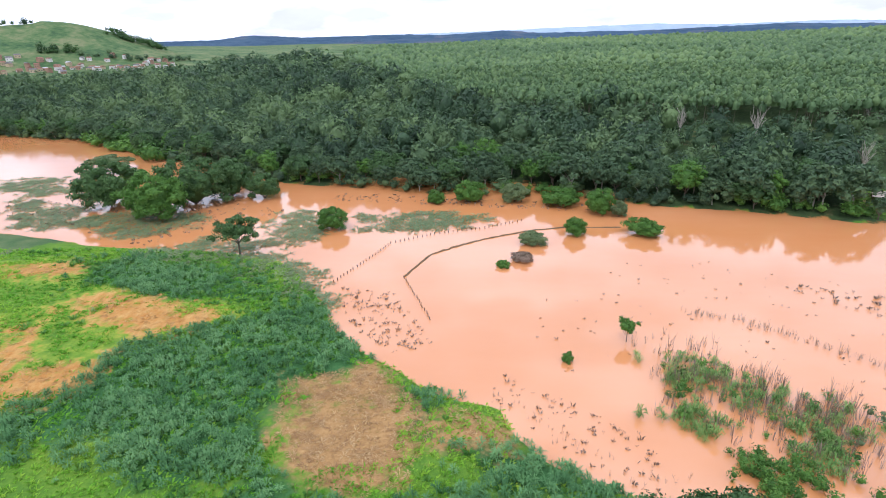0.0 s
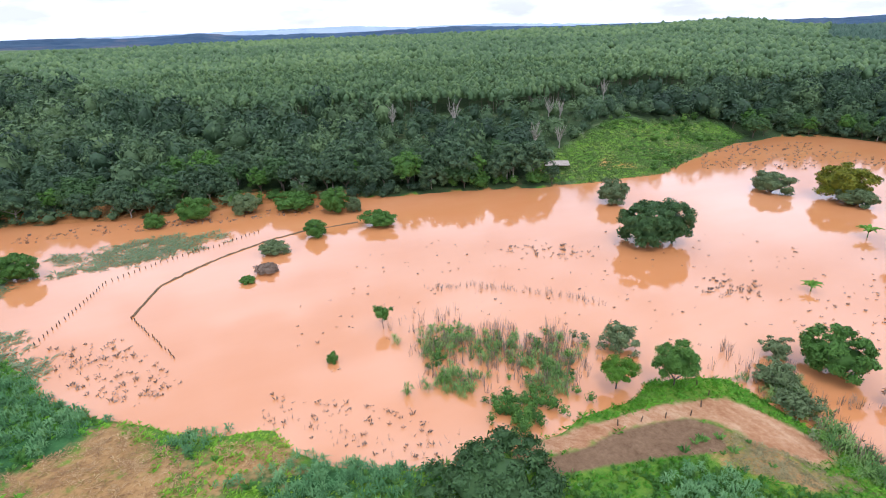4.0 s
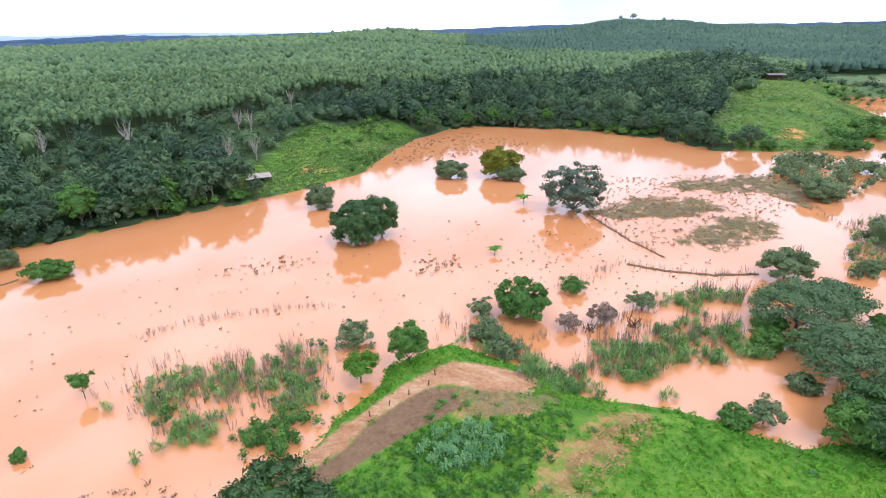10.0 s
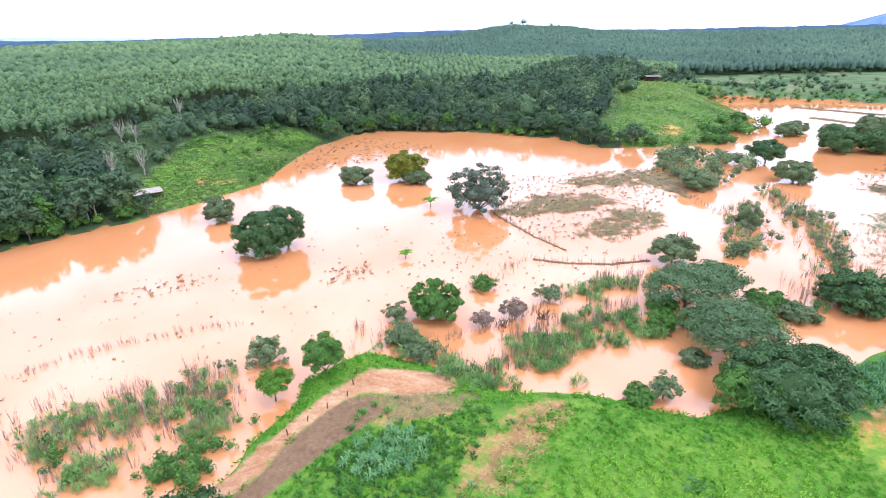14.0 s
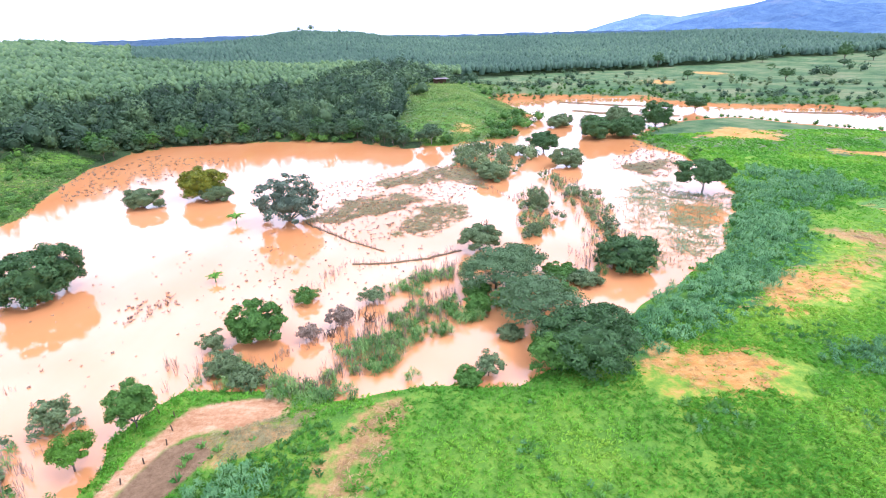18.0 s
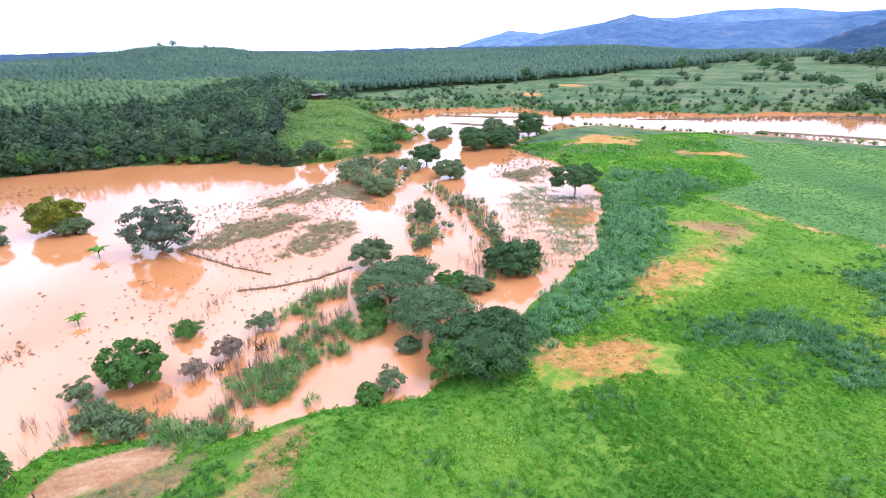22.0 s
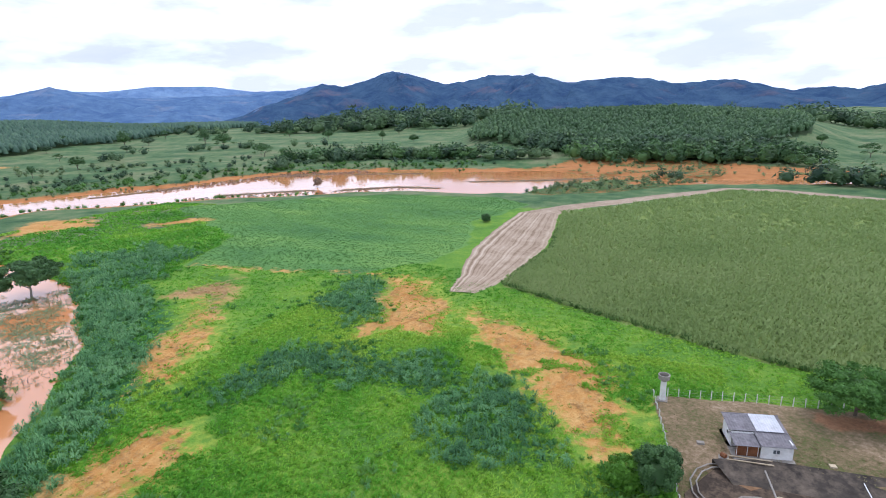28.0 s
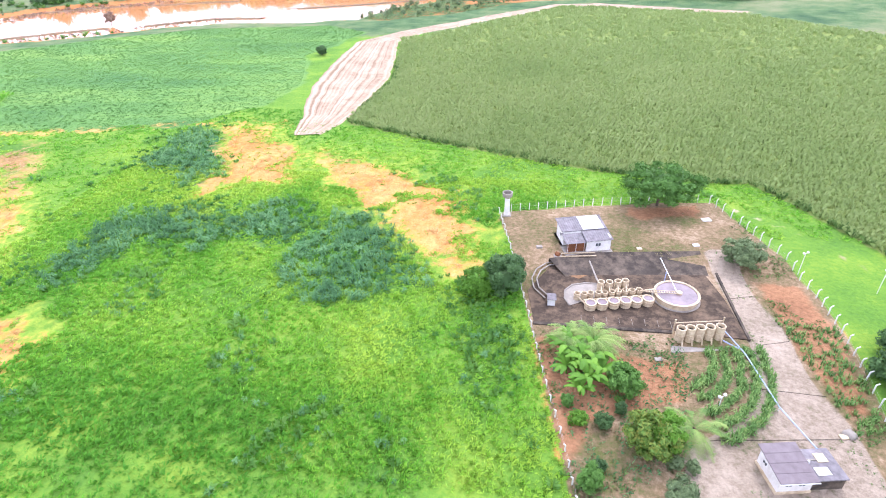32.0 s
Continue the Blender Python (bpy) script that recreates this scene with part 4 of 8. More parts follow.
def far_eucalypt(seed):
    r = np.random.default_rng(seed)
    vs = [(math.cos(i * 1.571 + r.uniform(-0.4, 0.4)) * q * r.uniform(0.8, 1.2), math.sin(i * 1.571 + r.uniform(-0.4, 0.4)) * q * r.uniform(0.8, 1.2), h) for h, q in ((0.0, 0.45), (0.5, 0.42)) for i in range(4)] + [(0, 0, 1.0)]
    fs = [(i, (i + 1) % 4, 4 + (i + 1) % 4) for i in range(4)] + [(i, 4 + (i + 1) % 4, 4 + i) for i in range(4)] + [(4 + i, 4 + (i + 1) % 4, 8) for i in range(4)]
    return np.array(vs), np.array(fs)


EUCALYPTS_FAR = [far_eucalypt(160 + k) for k in range(14)]
EUCALYPTS = [eucalypt_shape(100 + k) for k in range(14)]


def leafy_eucalypt(seed):
    r = np.random.default_rng(seed)
    v, f = eucalypt_shape(seed)
    d = r.normal(0, 1, (9, 3))
    d /= np.linalg.norm(d, axis=1)[:, None]
    d[:, 2] = np.abs(d[:, 2])
    return joined([(v * (0.85, 0.85, 0.95), f), leaf_cards(d * (0.46, 0.46, 0.55) + (0, 0, 0.42), d, 0.22, r)])


EUCALYPTS_NEAR = [leafy_eucalypt(130 + k) for k in range(10)]


def plantation_places(r0, r1, gap, b0, b1, seed):
    r = np.random.default_rng(seed)
    u = np.arange(-r1, r1, gap)
    gx, gy = [a.ravel() for a in np.meshgrid(u, u)]
    c, s = math.cos(0.35), math.sin(0.35)
    x, y = gx * c - gy * s + r.normal(0, gap * 0.16, gx.size), gx * s + gy * c + r.normal(0, gap * 0.16, gx.size)
    q, b = np.hypot(x, y), bearing(x, y)
    ok = (q >= r0) & (q < r1) & (b > b0) & (b < b1)
    x, y = x[ok], y[ok]
    d = shore_distance(x, y)
    ok = plantation_zone(x, y, d)
    return x[ok], y[ok]


def plant_hills():
    for r0, r1, gap, wide, tall, b0, b1, seed in ((250, 480, 4.1, 4.6, 14, -10, 92, 1), (480, 740, 5.2, 5.9, 14.5, -10, 92, 2), (740, 1010, 7.2, 8.4, 15.5, -10, 62, 3), (740, 1120, 6.6, 8.0, 14.5, 62, 100, 7),
                                                 (1120, 1560, 9.0, 10.5, 15, 62, 137, 4), (1560, 1950, 11, 13, 16, 112, 137, 8), (600, 1000, 6.0, 7.2, 13, 157, 190, 5), (700, 1120, 6.6, 8, 14.5, 100, 131, 6)):
        x, y = plantation_places(r0, r1, gap, b0, b1, seed)
        n = len(x)
        z = height(x, y)
        hgt = tall * rng.normal(1, 0.09, n)
        size = wide * rng.normal(1, 0.10, n)
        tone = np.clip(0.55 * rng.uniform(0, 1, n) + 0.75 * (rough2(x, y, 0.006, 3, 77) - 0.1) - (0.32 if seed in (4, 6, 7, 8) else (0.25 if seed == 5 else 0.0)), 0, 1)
        deep = size * 1.05
        # the far blocks take the leaf colour with haze painted in
        scattered("eucalypt_plantation", EUCALYPTS_NEAR if seed in (1, 5) else (EUCALYPTS_FAR if seed in (4, 6, 7, 8) else EUCALYPTS), x, y, z + hgt - deep, size, LEAF_EUCALYPT_HAZE if seed in (4, 6, 7, 8) else LEAF_EUCALYPT,
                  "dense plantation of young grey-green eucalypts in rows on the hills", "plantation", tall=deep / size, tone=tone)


plant_hills()


def edge_trunks():
    """Bare trunks along the lower edge of the plantation."""
    x, y = plantation_places(250, 640, 3.4, 2, 92, 9)
    d = shore_distance(x, y) - np.interp(bearing(x, y), *FOREST_DEPTH, right=0)
    ok = (d < 13) & (rng.uniform(0, 1, len(x)) < 0.45)
    x, y = x[ok], y[ok]
    shapes = [stem((0, 0, -0.05), (0.02, 0.01, 1), 0.016, 0.008, 4) for k in range(3)]
    scattered("plantation_trunks", shapes, x, y, height(x, y), rng.uniform(7, 12, len(x)), BARK, "pale slender eucalypt trunks at the plantation's foot", "trunks")


edge_trunks()


# ---- native wood along the far shore ----
def wood_shape(seed):
    r = np.random.default_rng(seed)
    near = seed < 212
    return crown(r, 1.0, 1.0, 0.0, int(r.integers(8, 13)), 165 if near else 80, 0.078 if near else 0.115, "ragged" if seed % 4 == 3 else "round", low=True)


WOOD = [wood_shape(200 + k) for k in range(12)]
WOOD_FAR = [wood_shape(212 + k) for k in range(8)]


def grow_wood():
    r = np.random.default_rng(12)
    n = 60000
    b, q = np.radians(r.uniform(-48, 92, n)), np.sqrt(r.uniform(160 ** 2, 1080 ** 2, n))
    x, y = np.sin(b) * q, np.cos(b) * q
    d = shore_distance(x, y)
    ok = forest_zone(x, y, d) & (d > 2.5)
    x, y, d = x[ok], y[ok], d[ok]
    keep, cells = [], {}
    for k in range(len(x)):
        gap = 7.8 if d[k] < 110 else (10.5 if d[k] < 240 else 15.0)
        key = (gap, int(x[k] // gap), int(y[k] // gap))
        if key not in cells:
            cells[key] = 1
            keep.append(k)
    x, y, d = x[keep], y[keep], d[keep]
    return x, y, d


wood_x, wood_y, wood_d = grow_wood()
front = np.argsort(wood_d + 0.05 * np.hypot(wood_x, wood_y))[:240]
rest = np.setdiff1d(np.arange(len(wood_x)), front)
for low, high, near in ((-75, -5, True), (-5, 45, True), (45, 95, True), (-75, -5, False), (-5, 95, False)):
    bb = bearing(wood_x[rest], wood_y[rest])
    k = rest[(bb >= low) & (bb < high) & ((wood_d[rest] < 240) == near)]
    low_strip = (bearing(wood_x[k], wood_y[k]) > 22) & (bearing(wood_x[k], wood_y[k]) < 52) & (wood_d[k] > 42)
    size = (8.5 + 8.5 * rng.uniform(0, 1, len(k)) ** 1.8) * np.where(low_strip, rng.uniform(0.35, 0.95, len(k)), 1.0) * (1.0 if near else 1.5) * np.where((wood_d[k] > 110) & (wood_d[k] < 240), 1.2, 1.0)
    tl = rng.uniform(0.65, 1.35, len(k)) * (1.0 if near else 0.7)
    scattered("native_wood", WOOD if near else WOOD_FAR, wood_x[k], wood_y[k], height(wood_x[k], wood_y[k]), size, LEAF_FOREST,
              "dark native broadleaf wood on the slope above the flood", "forest", tall=tl,
              tone=np.clip(rng.normal(0.42, 0.24, len(k)) + 0.5 * (rng.uniform(0, 1, len(k)) > 0.86) + 0.9 * (rough2(wood_x[k], wood_y[k], 0.02, 3, 78) - 0.5), 0, 1.15))

FRONT_TREES = []
for k in range(8):
    w = (9, 11, 8, 12, 7, 10, 13, 8.5)[k]
    FRONT_TREES.append(tree_shape("forest_tree", 300 + k, w, w * (1.0, 0.9, 1.15, 0.85, 1.2, 1.0, 0.8, 1.1)[k], w * 0.22, (LEAF_FOREST, LEAF_DARK, LEAF_FOREST, LEAF_FOREST, LEAF_FOREST, LEAF_DARK, LEAF_FOREST, LEAF_MID)[k],
                                  PALE_BARK if k % 3 == 0 else BARK, ("round", "ragged")[k % 4 == 2], 18, 1300, w * 0.040, 4, 0.0, 0.25))
for j, k in enumerate(front):
    src = FRONT_TREES[j % 8]
    lab = "dark green broadleaf tree at the edge of the wood"
    if j < 8:
        planted(src, float(wood_x[k]), float(wood_y[k]), lab, "tree", "trees at the wood's edge", float(rng.uniform(0, 360)))
    else:
        again(src, float(wood_x[k]), float(wood_y[k]), float(rng.uniform(0, 360)), float(rng.uniform(0.75, 1.25)) * (1.35 if 0 < bearing(wood_x[k], wood_y[k]) < 52 else 1.0))

# ---- trees and bushes standing in and beside the flood ----
G_TREES = "trees and bushes standing in the flood"


def flood_tree(x, y, w, tall, mat, label, form="round", trunk=0.08, name="tree", lobes=12, cards=700, leaf=None, bark=BARK, limbs=5, thick=None, lean=0.0, z=None):
    seed = int(abs(x) * 13 + abs(y) * 7 + w * 3) % 9973
    trunk = 0.02 if trunk <= 0.12 else trunk
    ob = tree_shape(name, seed, w, tall, tall * trunk, mat, bark, form, int(lobes * 1.4), int(min(8500, (1.5 if form == 'round' else 0.85) * w * (tall + w * 0.25) * 3.6 / (0.95 * ((leaf and leaf * 0.85) or max(0.18, min(0.55, w * 0.026))) ** 2))), (leaf and leaf * 0.85) or max(0.18, min(0.55, w * 0.026)), limbs, lean, thick or max(0.08, w * 0.022))
    zz = max(-0.2, float(height(x, y))) if z is None else z
    return planted(ob, x, y, label, "bush" if name == "bush" else "tree", G_TREES, (x * 37) % 360, zz)


# clump and lone trees over the western shallows
flood_tree(-136, 212, 26, 19, LEAF_DARK, "large dense dark green tree standing in shallow flood water", lobes=18, cards=1100)
flood_tree(-109, 196, 24, 17, LEAF_MID, "large rounded green tree at the flood's edge", lobes=17, cards=1100)
flood_tree(-102, 213, 29, 20, LEAF_DARK, "broad dark green tree in a flooded clump", lobes=20, cards=1200)
flood_tree(-91, 224, 20, 17, LEAF_DARK, "dark green tree at the end of a flooded clump", lobes=14, cards=900)
flood_tree(-76, 220, 14, 11, LEAF_DARK, "small dark tree half drowned beside the clump", lobes=10)
flood_tree(-64, 156, 14, 13, LEAF_DARK, "lone open-crowned tree on a thin trunk in shallow water", "ragged", 0.35, lobes=13, cards=520, limbs=8)
flood_tree(-40, 179, 11, 8, LEAF_MID, "round bright bush standing in flood water", trunk=0.05, name="bush")
flood_tree(-172, 276, 24, 9, LEAF_GREY, "sparse spreading grey tree in flood water", "umbrella", 0.4, lobes=11, cards=500)
flood_tree(-150, 255, 12, 6, LEAF_MID, "low green bush in flood water", trunk=0.05, name="bush")
# line of bushes along the far edge
for x, y, w, tall, mat, lab in ((-4, 207, 7, 5.5, LEAF_MID, "small round green bush on the flooded edge"), (9, 208, 12, 9, LEAF_MID, "spreading green tree on the flooded edge"),
                                (27, 207, 11, 8, LEAF_GREY, "pale olive tree on the flooded edge"), (44, 202, 16, 7, LEAF_MID, "wide low green bush at the waterline"),
                                (56, 190, 11, 9.5, LEAF_MID, "rounded green bush at the waterline"), (62, 186, 6, 6, LEAF_GREY, "yellow-green shrub at the waterline"),
                                (42, 168, 8, 6, LEAF_MID, "leafy bush on the drowned bank"), (64, 167, 12, 5.5, LEAF_MID, "low sprawling bush in the water"),
                                (27, 161, 9.5, 4, LEAF_GREY, "low bush on the drowned bank"), (22, 147, 7, 2.6, LEAF_BROWN, "flattened brown and green shrub in the water"),
                                (16, 143, 4.5, 1.8, LEAF_MID, "small green drowned shrub"), (24, 94, 2.4, 2.2, LEAF_MID, "tiny green sapling in the water")):
    flood_tree(x, y, w, tall, mat, lab, trunk=0.12, name="bush", lobes=9, cards=420)
flood_tree(38, 101, 4.5, 6, LEAF_MID, "thin sparse sapling standing in the water", "ragged", 0.4, lobes=9, cards=140, leaf=0.35)
# open water
flood_tree(222, 101, 20, 13.5, LEAF_YELLOW, "round tree with yellowing crown standing in the flood", lobes=16, cards=1000)
flood_tree(218, 94, 13, 7, LEAF_GREY, "grey-green bush beside a yellowing tree in the flood", trunk=0.1, name="bush", lobes=10)
flood_tree(210, 120, 15, 8, LEAF_GREY, "grey-green bush standing in the flood", trunk=0.08, name="bush")
flood_tree(188, 56, 27, 17, LEAF_SILVER, "large silvery grey tree with an open crown in the flood", "ragged", 0.04, lobes=28, cards=1300, limbs=10)
flood_tree(127, 107, 19, 13.5, LEAF_DARK, "large spreading tree with silvery green leaves half drowned", "round", 0.03, lobes=24, cards=1300, limbs=10)
flood_tree(134, 103, 13, 15, LEAF_DARK, "dark green half of a twin tree in the flood", trunk=0.03, lobes=12, cards=800)
flood_tree(149, 143, 12, 9, LEAF_GREY, "dense grey-green bush in the flood", trunk=0.08, name="bush")
flood_tree(105, 41.5, 12.7, 9.2, LEAF_MID, "dense dome-shaped bright green bush in the flood", trunk=0.06, name="bush", lobes=20, cards=1300, leaf=0.4)
flood_tree(101, 50, 7, 4.5, LEAF_GREY, "pale thin bush beside a dome-shaped bush", "ragged", 0.1, name="bush", lobes=11, cards=420, leaf=0.3)
flood_tree(123, 35, 8, 4, LEAF_MID, "small dark bush in the flood", "ragged", 0.1, name="bush", lobes=10)
flood_tree(77, 68, 9.5, 6, LEAF_GREY, "loose leafy bush by the reed bed", "ragged", 0.1, name="bush", lobes=14, cards=600, leaf=0.35)
flood_tree(75, 53, 8, 9, LEAF_MID, "rounded green tree on the bank by the track", trunk=0.18, lobes=13, cards=900)
flood_tree(66.5, 58.5, 8, 6.5, LEAF_BRIGHT, "small bright green tree with bare stems at the waterline", "ragged", 0.4, lobes=9, cards=420, limbs=7)
flood_tree(92, 44, 9, 5, LEAF_GREY, "grey leafy shrub on the shore", "ragged", 0.1, name="bush", lobes=12, cards=500, leaf=0.35)
flood_tree(88, 38, 8, 4.5, LEAF_GREY, "tangled grey-green shrub on the shore", "ragged", 0.1, name="bush", lobes=12, cards=450, leaf=0.35)
flood_tree(33.0, 48.0, 19, 3.8, LEAF_DARK, "big dense dark green tree on the near shore", lobes=24, cards=2200, leaf=0.42, trunk=0.15)
flood_tree(110, 24, 7.5, 5, LEAF_BROWN, "brown leafless drowned bush", "ragged", 0.15, name="bush", lobes=8, cards=260, leaf=0.3, limbs=9)
flood_tree(104, 30, 6, 4, LEAF_BROWN, "brown half-dead bush in the water", "ragged", 0.15, name="bush", lobes=7, cards=220, leaf=0.3, limbs=9)
flood_tree(121, 18, 7, 4.5, LEAF_GREY, "pale half-bare drowned bush", "ragged", 0.15, name="bush", lobes=9, cards=300, leaf=0.3)
# the wooded spit
flood_tree(155, -11, 13, 8, LEAF_GREY, "grey-green tree on the wooded spit", trunk=0.15)
flood_tree(127, -13, 20, 11.5, LEAF_FEATHER, "tall umbrella-shaped tree with layered feathery crown", "umbrella", 0.22, lobes=34, cards=1500, leaf=0.36, limbs=9)
flood_tree(136, -20, 16, 9.5, LEAF_FEATHER, "dark umbrella-shaped tree on the spit", "umbrella", 0.2, lobes=24, cards=900, leaf=0.36, limbs=7)
flood_tree(110, -21, 21, 11, LEAF_FEATHER, "wide flat-topped tree with pale feathery crown", "umbrella", 0.25, lobes=38, cards=1700, leaf=0.34, limbs=10, bark=PALE_BARK)
flood_tree(93, -28, 22, 9.5, LEAF_DARK, "dense dark broadleaf tree at the field's edge", lobes=24, cards=1500, leaf=0.42, trunk=0.06)
for x, y, w, tall, mat in ((118, -16, 9, 5, LEAF_MID), (123, -8, 8, 4.5, LEAF_MID), (116, -8, 7, 4, LEAF_MID), (103, -14, 6, 3, LEAF_GREY), (134, -31, 10, 3.5, LEAF_MID), (129, -37, 9, 3.5, LEAF_GREY), (121, -27, 10, 4.5, LEAF_MID), (100, -25, 9, 5, LEAF_MID)):
    flood_tree(x, y, w, tall, mat, "leafy understorey shrub on the wooded spit", trunk=0.05, name="bush", lobes=12, leaf=0.34)
flood_tree(90, -21, 11, 7.5, LEAF_MID, "rounded green tree at the field's edge", lobes=13, cards=800, leaf=0.4, trunk=0.15)
flood_tree(100, -33, 12, 7.5, LEAF_DARK, "dark tree at the edge of tall grass", lobes=13, cards=800, leaf=0.4, trunk=0.15)
flood_tree(89, -8, 6, 5, LEAF_GREY, "slender shrub on the shore", "ragged", 0.2, lobes=9, cards=320, leaf=0.3)
flood_tree(87, -4, 6, 3.2, LEAF_MID, "low green shrub on the shore", trunk=0.1, name="bush", cards=320, leaf=0.3)
flood_tree(139, -51, 17, 9, LEAF_DARK, "dark green tree on the flooded bank", trunk=0.1, lobes=13, cards=800)
flood_tree(146, -54, 10, 6, LEAF_DARK, "dark bush on the flooded bank", trunk=0.1, name="bush")
flood_tree(195, -36, 9, 9, LEAF_GREY, "slim grey tree on a drowned strip", "ragged", 0.1, lobes=11, cards=420)
flood_tree(168, -30, 6, 4, LEAF_GREY, "low bush on a drowned strip", trunk=0.05, name="bush", cards=300)
flood_tree(240, -22, 15, 8, LEAF_GREY, "grey-green bush on a drowned strip", trunk=0.08, name="bush")
flood_tree(298, -56, 19, 11, LEAF_DARK, "dark flat-topped tree in the channel", "round", 0.15, lobes=13, cards=700)
flood_tree(262, -61, 17, 9.5, LEAF_GREY, "grey spreading tree in the channel", "round", 0.1, lobes=13, cards=700)
flood_tree(210, -104, 21, 14, LEAF_DARK, "dark round-headed tree on a pale trunk at the grass edge", "round", 0.35, lobes=16, cards=900, bark=PALE_BARK)
flood_tree(374, -146, 22, 17, LEAF_DARK, "tall dark tree on the river bank", lobes=14, cards=700)
flood_tree(442, -203, 18, 11, LEAF_DARK, "dark spreading tree on the far river bank", "round", 0.2, lobes=11, cards=500)
for x, y, w, tall in ((333, -94, 20, 13), (336, -112, 20, 12), (352, -122, 18, 12), (372, -118, 18, 13), (400, -128, 16, 11), (379, -80, 15, 8), (395, -88, 14, 7), (355, -98, 17, 12)):
    flood_tree(x, y, w, tall, LEAF_GREY if x > 360 else LEAF_DARK, "tree in a dense drowned thicket by the channel", lobes=10, cards=420, trunk=0.1)

# banana plants in the water, and elsewhere
def banana_shape(name, seed, leaves=11, tall=3.0):
    r = np.random.default_rng(seed)
    top = new(name)
    v, f = stem((0, 0, -0.8), (0, 0, tall * 0.45), 0.16, 0.11, 7)
    mesh_object("stalk", v, f, LEAF_BRIGHT, np.full(len(v), 0.4), parent=top)
    for k in range(leaves):
        a = k * 2.4 + r.uniform(-0.3, 0.3)
        d, p = np.array([math.cos(a), math.sin(a), 0]), np.array([-math.sin(a), math.cos(a), 0])
        reach, rise = tall * r.uniform(0.55, 0.85), tall * r.uniform(0.2, 0.5)
        vs, fs = [], []
        for j, s in enumerate((0, 0.25, 0.5, 0.75, 1.0)):
            c = d * reach * s + (0, 0, tall * 0.45 + rise * math.sin(s * 2.3))
            wd = 0.34 * tall / 3 * math.sin(0.35 + s * 2.5)
            vs += [c - p * wd - (0, 0, wd * 0.4), c + (0, 0, 0.05), c + p * wd - (0, 0, wd * 0.4)]
            if j:
                i = (j - 1) * 3
                fs += [(i, i + 1, i + 4), (i, i + 4, i + 3), (i + 1, i + 2, i + 5), (i + 1, i + 5, i + 4)]
        mesh_object("leaf", np.array(vs), np.array(fs), LEAF_BRIGHT, np.full(15, r.uniform(0.2, 0.9)), parent=top)
    return top


planted(banana_shape("banana_plant", 1, 13, 4.6), 187, 75, "bright green banana plant standing in the flood", "banana plant", z=-0.3)
planted(banana_shape("banana_plant", 2, 12, 3.2), 136, 63, "small bright banana plant standing in the flood", "banana plant", z=-0.3)

# ---- reed and cane beds, matted grass, drowned stalks ----
def rosette(seed, blades, tall, spread, wide):
    """A bushy clump of broad arching leaves springing from several heights."""
    r = np.random.default_rng(seed)
    vs, fs = [], []
    for k in range(blades):
        a = k * 2.4 + r.uniform(-0.5, 0.5)
        d = np.array([math.cos(a), math.sin(a), 0])
        p = np.array([-d[1], d[0], 0]) * wide * r.uniform(0.7, 1.2)
        foot = d * spread * r.uniform(0.0, 0.25) + (0, 0, tall * r.uniform(-0.05, 0.55))
        reach = spread * r.uniform(0.45, 1.0)
        rise = tall * r.uniform(0.15, 0.5)
        i = len(vs)
        vs += [foot, foot + d * reach * 0.5 + (0, 0, rise) - p, foot + d * reach * 0.5 + (0, 0, rise) + p, foot + d * reach + (0, 0, rise * r.uniform(0.2, 0.9))]
        fs += [(i, i + 2, i + 1), (i + 1, i + 2, i + 3)]
    return np.array(vs), np.array(fs)


CANE = [rosette(400 + k, 30, 2.3, 1.3, 0.095) for k in range(8)]
STALKS = [tuft(420 + k, 7, 1.7, 0.40, 0.036, 0.0) for k in range(6)]
SHRUB = [crown(np.random.default_rng(440 + k), 1.0, 0.9, 0.0, 5, 130, 0.075, "ragged", low=True) for k in range(6)]
MATTED = [tuft(460 + k, 9, 0.35, 1.1, 0.16, 0.9) for k in range(6)]


def bed(outline, per_m2, shapes, mat, size, name, label, category, seed, z=-0.1, gaps=0.40):
    r = np.random.default_rng(seed)
    xs, ys = zip(*outline)
    soft = 3.0
    x0, x1, y0, y1 = min(xs) - soft, max(xs) + soft, min(ys) - soft, max(ys) + soft
    n = int((x1 - x0) * (y1 - y0) * per_m2 * 1.15)
    x, y = r.uniform(x0, x1, n), r.uniform(y0, y1, n)
    thick = 0.95 - gaps + np.minimum(inside(x, y, list(outline)), 3.5) / (2.2 * soft) + 3.0 * (rough2(x, y, 0.17, 4, seed) - 0.5)
    ok = r.uniform(0, 1, n) < np.clip(thick, 0, 1)
    x, y, n = x[ok], y[ok], int(ok.sum())
    zz = np.maximum(height(x, y), z)
    return scattered(name, shapes, x, y, zz, rng.uniform(size[0], size[1], n), mat, label, category, tall=rng.uniform(0.8, 1.2, n))


REED_BEDS = [
    [(41, 98), (46, 95), (56, 88), (61, 76), (54, 71), (47, 74), (41, 69), (35, 75), (40, 86)],
    [(62, 80), (69, 79), (74, 70), (65, 69), (59, 73)],
    [(58, 73), (66, 69), (56, 59), (52, 65)],
    [(80, 31), (87, 30), (88, 21), (83, 19), (80, 26)],
    [(90, 20), (100, 22), (108, 15), (115, 9), (119, -2), (112, -8), (107, 2), (98, 6), (89, 13)],
    [(127, 14), (134, 8), (138, -4), (133, -5), (127, 7)],
    [(88, 53), (94, 43), (92, 34), (86, 30), (85, 39), (85, 49)],
    [(241, -49), (217, -57), (187, -60), (163, -54), (154, -48), (179, -51), (198, -47)],
    [(216, -35), (200, -40), (168, -34), (163, -28), (188, -30)],
    [(134, -37), (150, -44), (160, -56), (147, -63), (137, -60), (131, -47)],
]
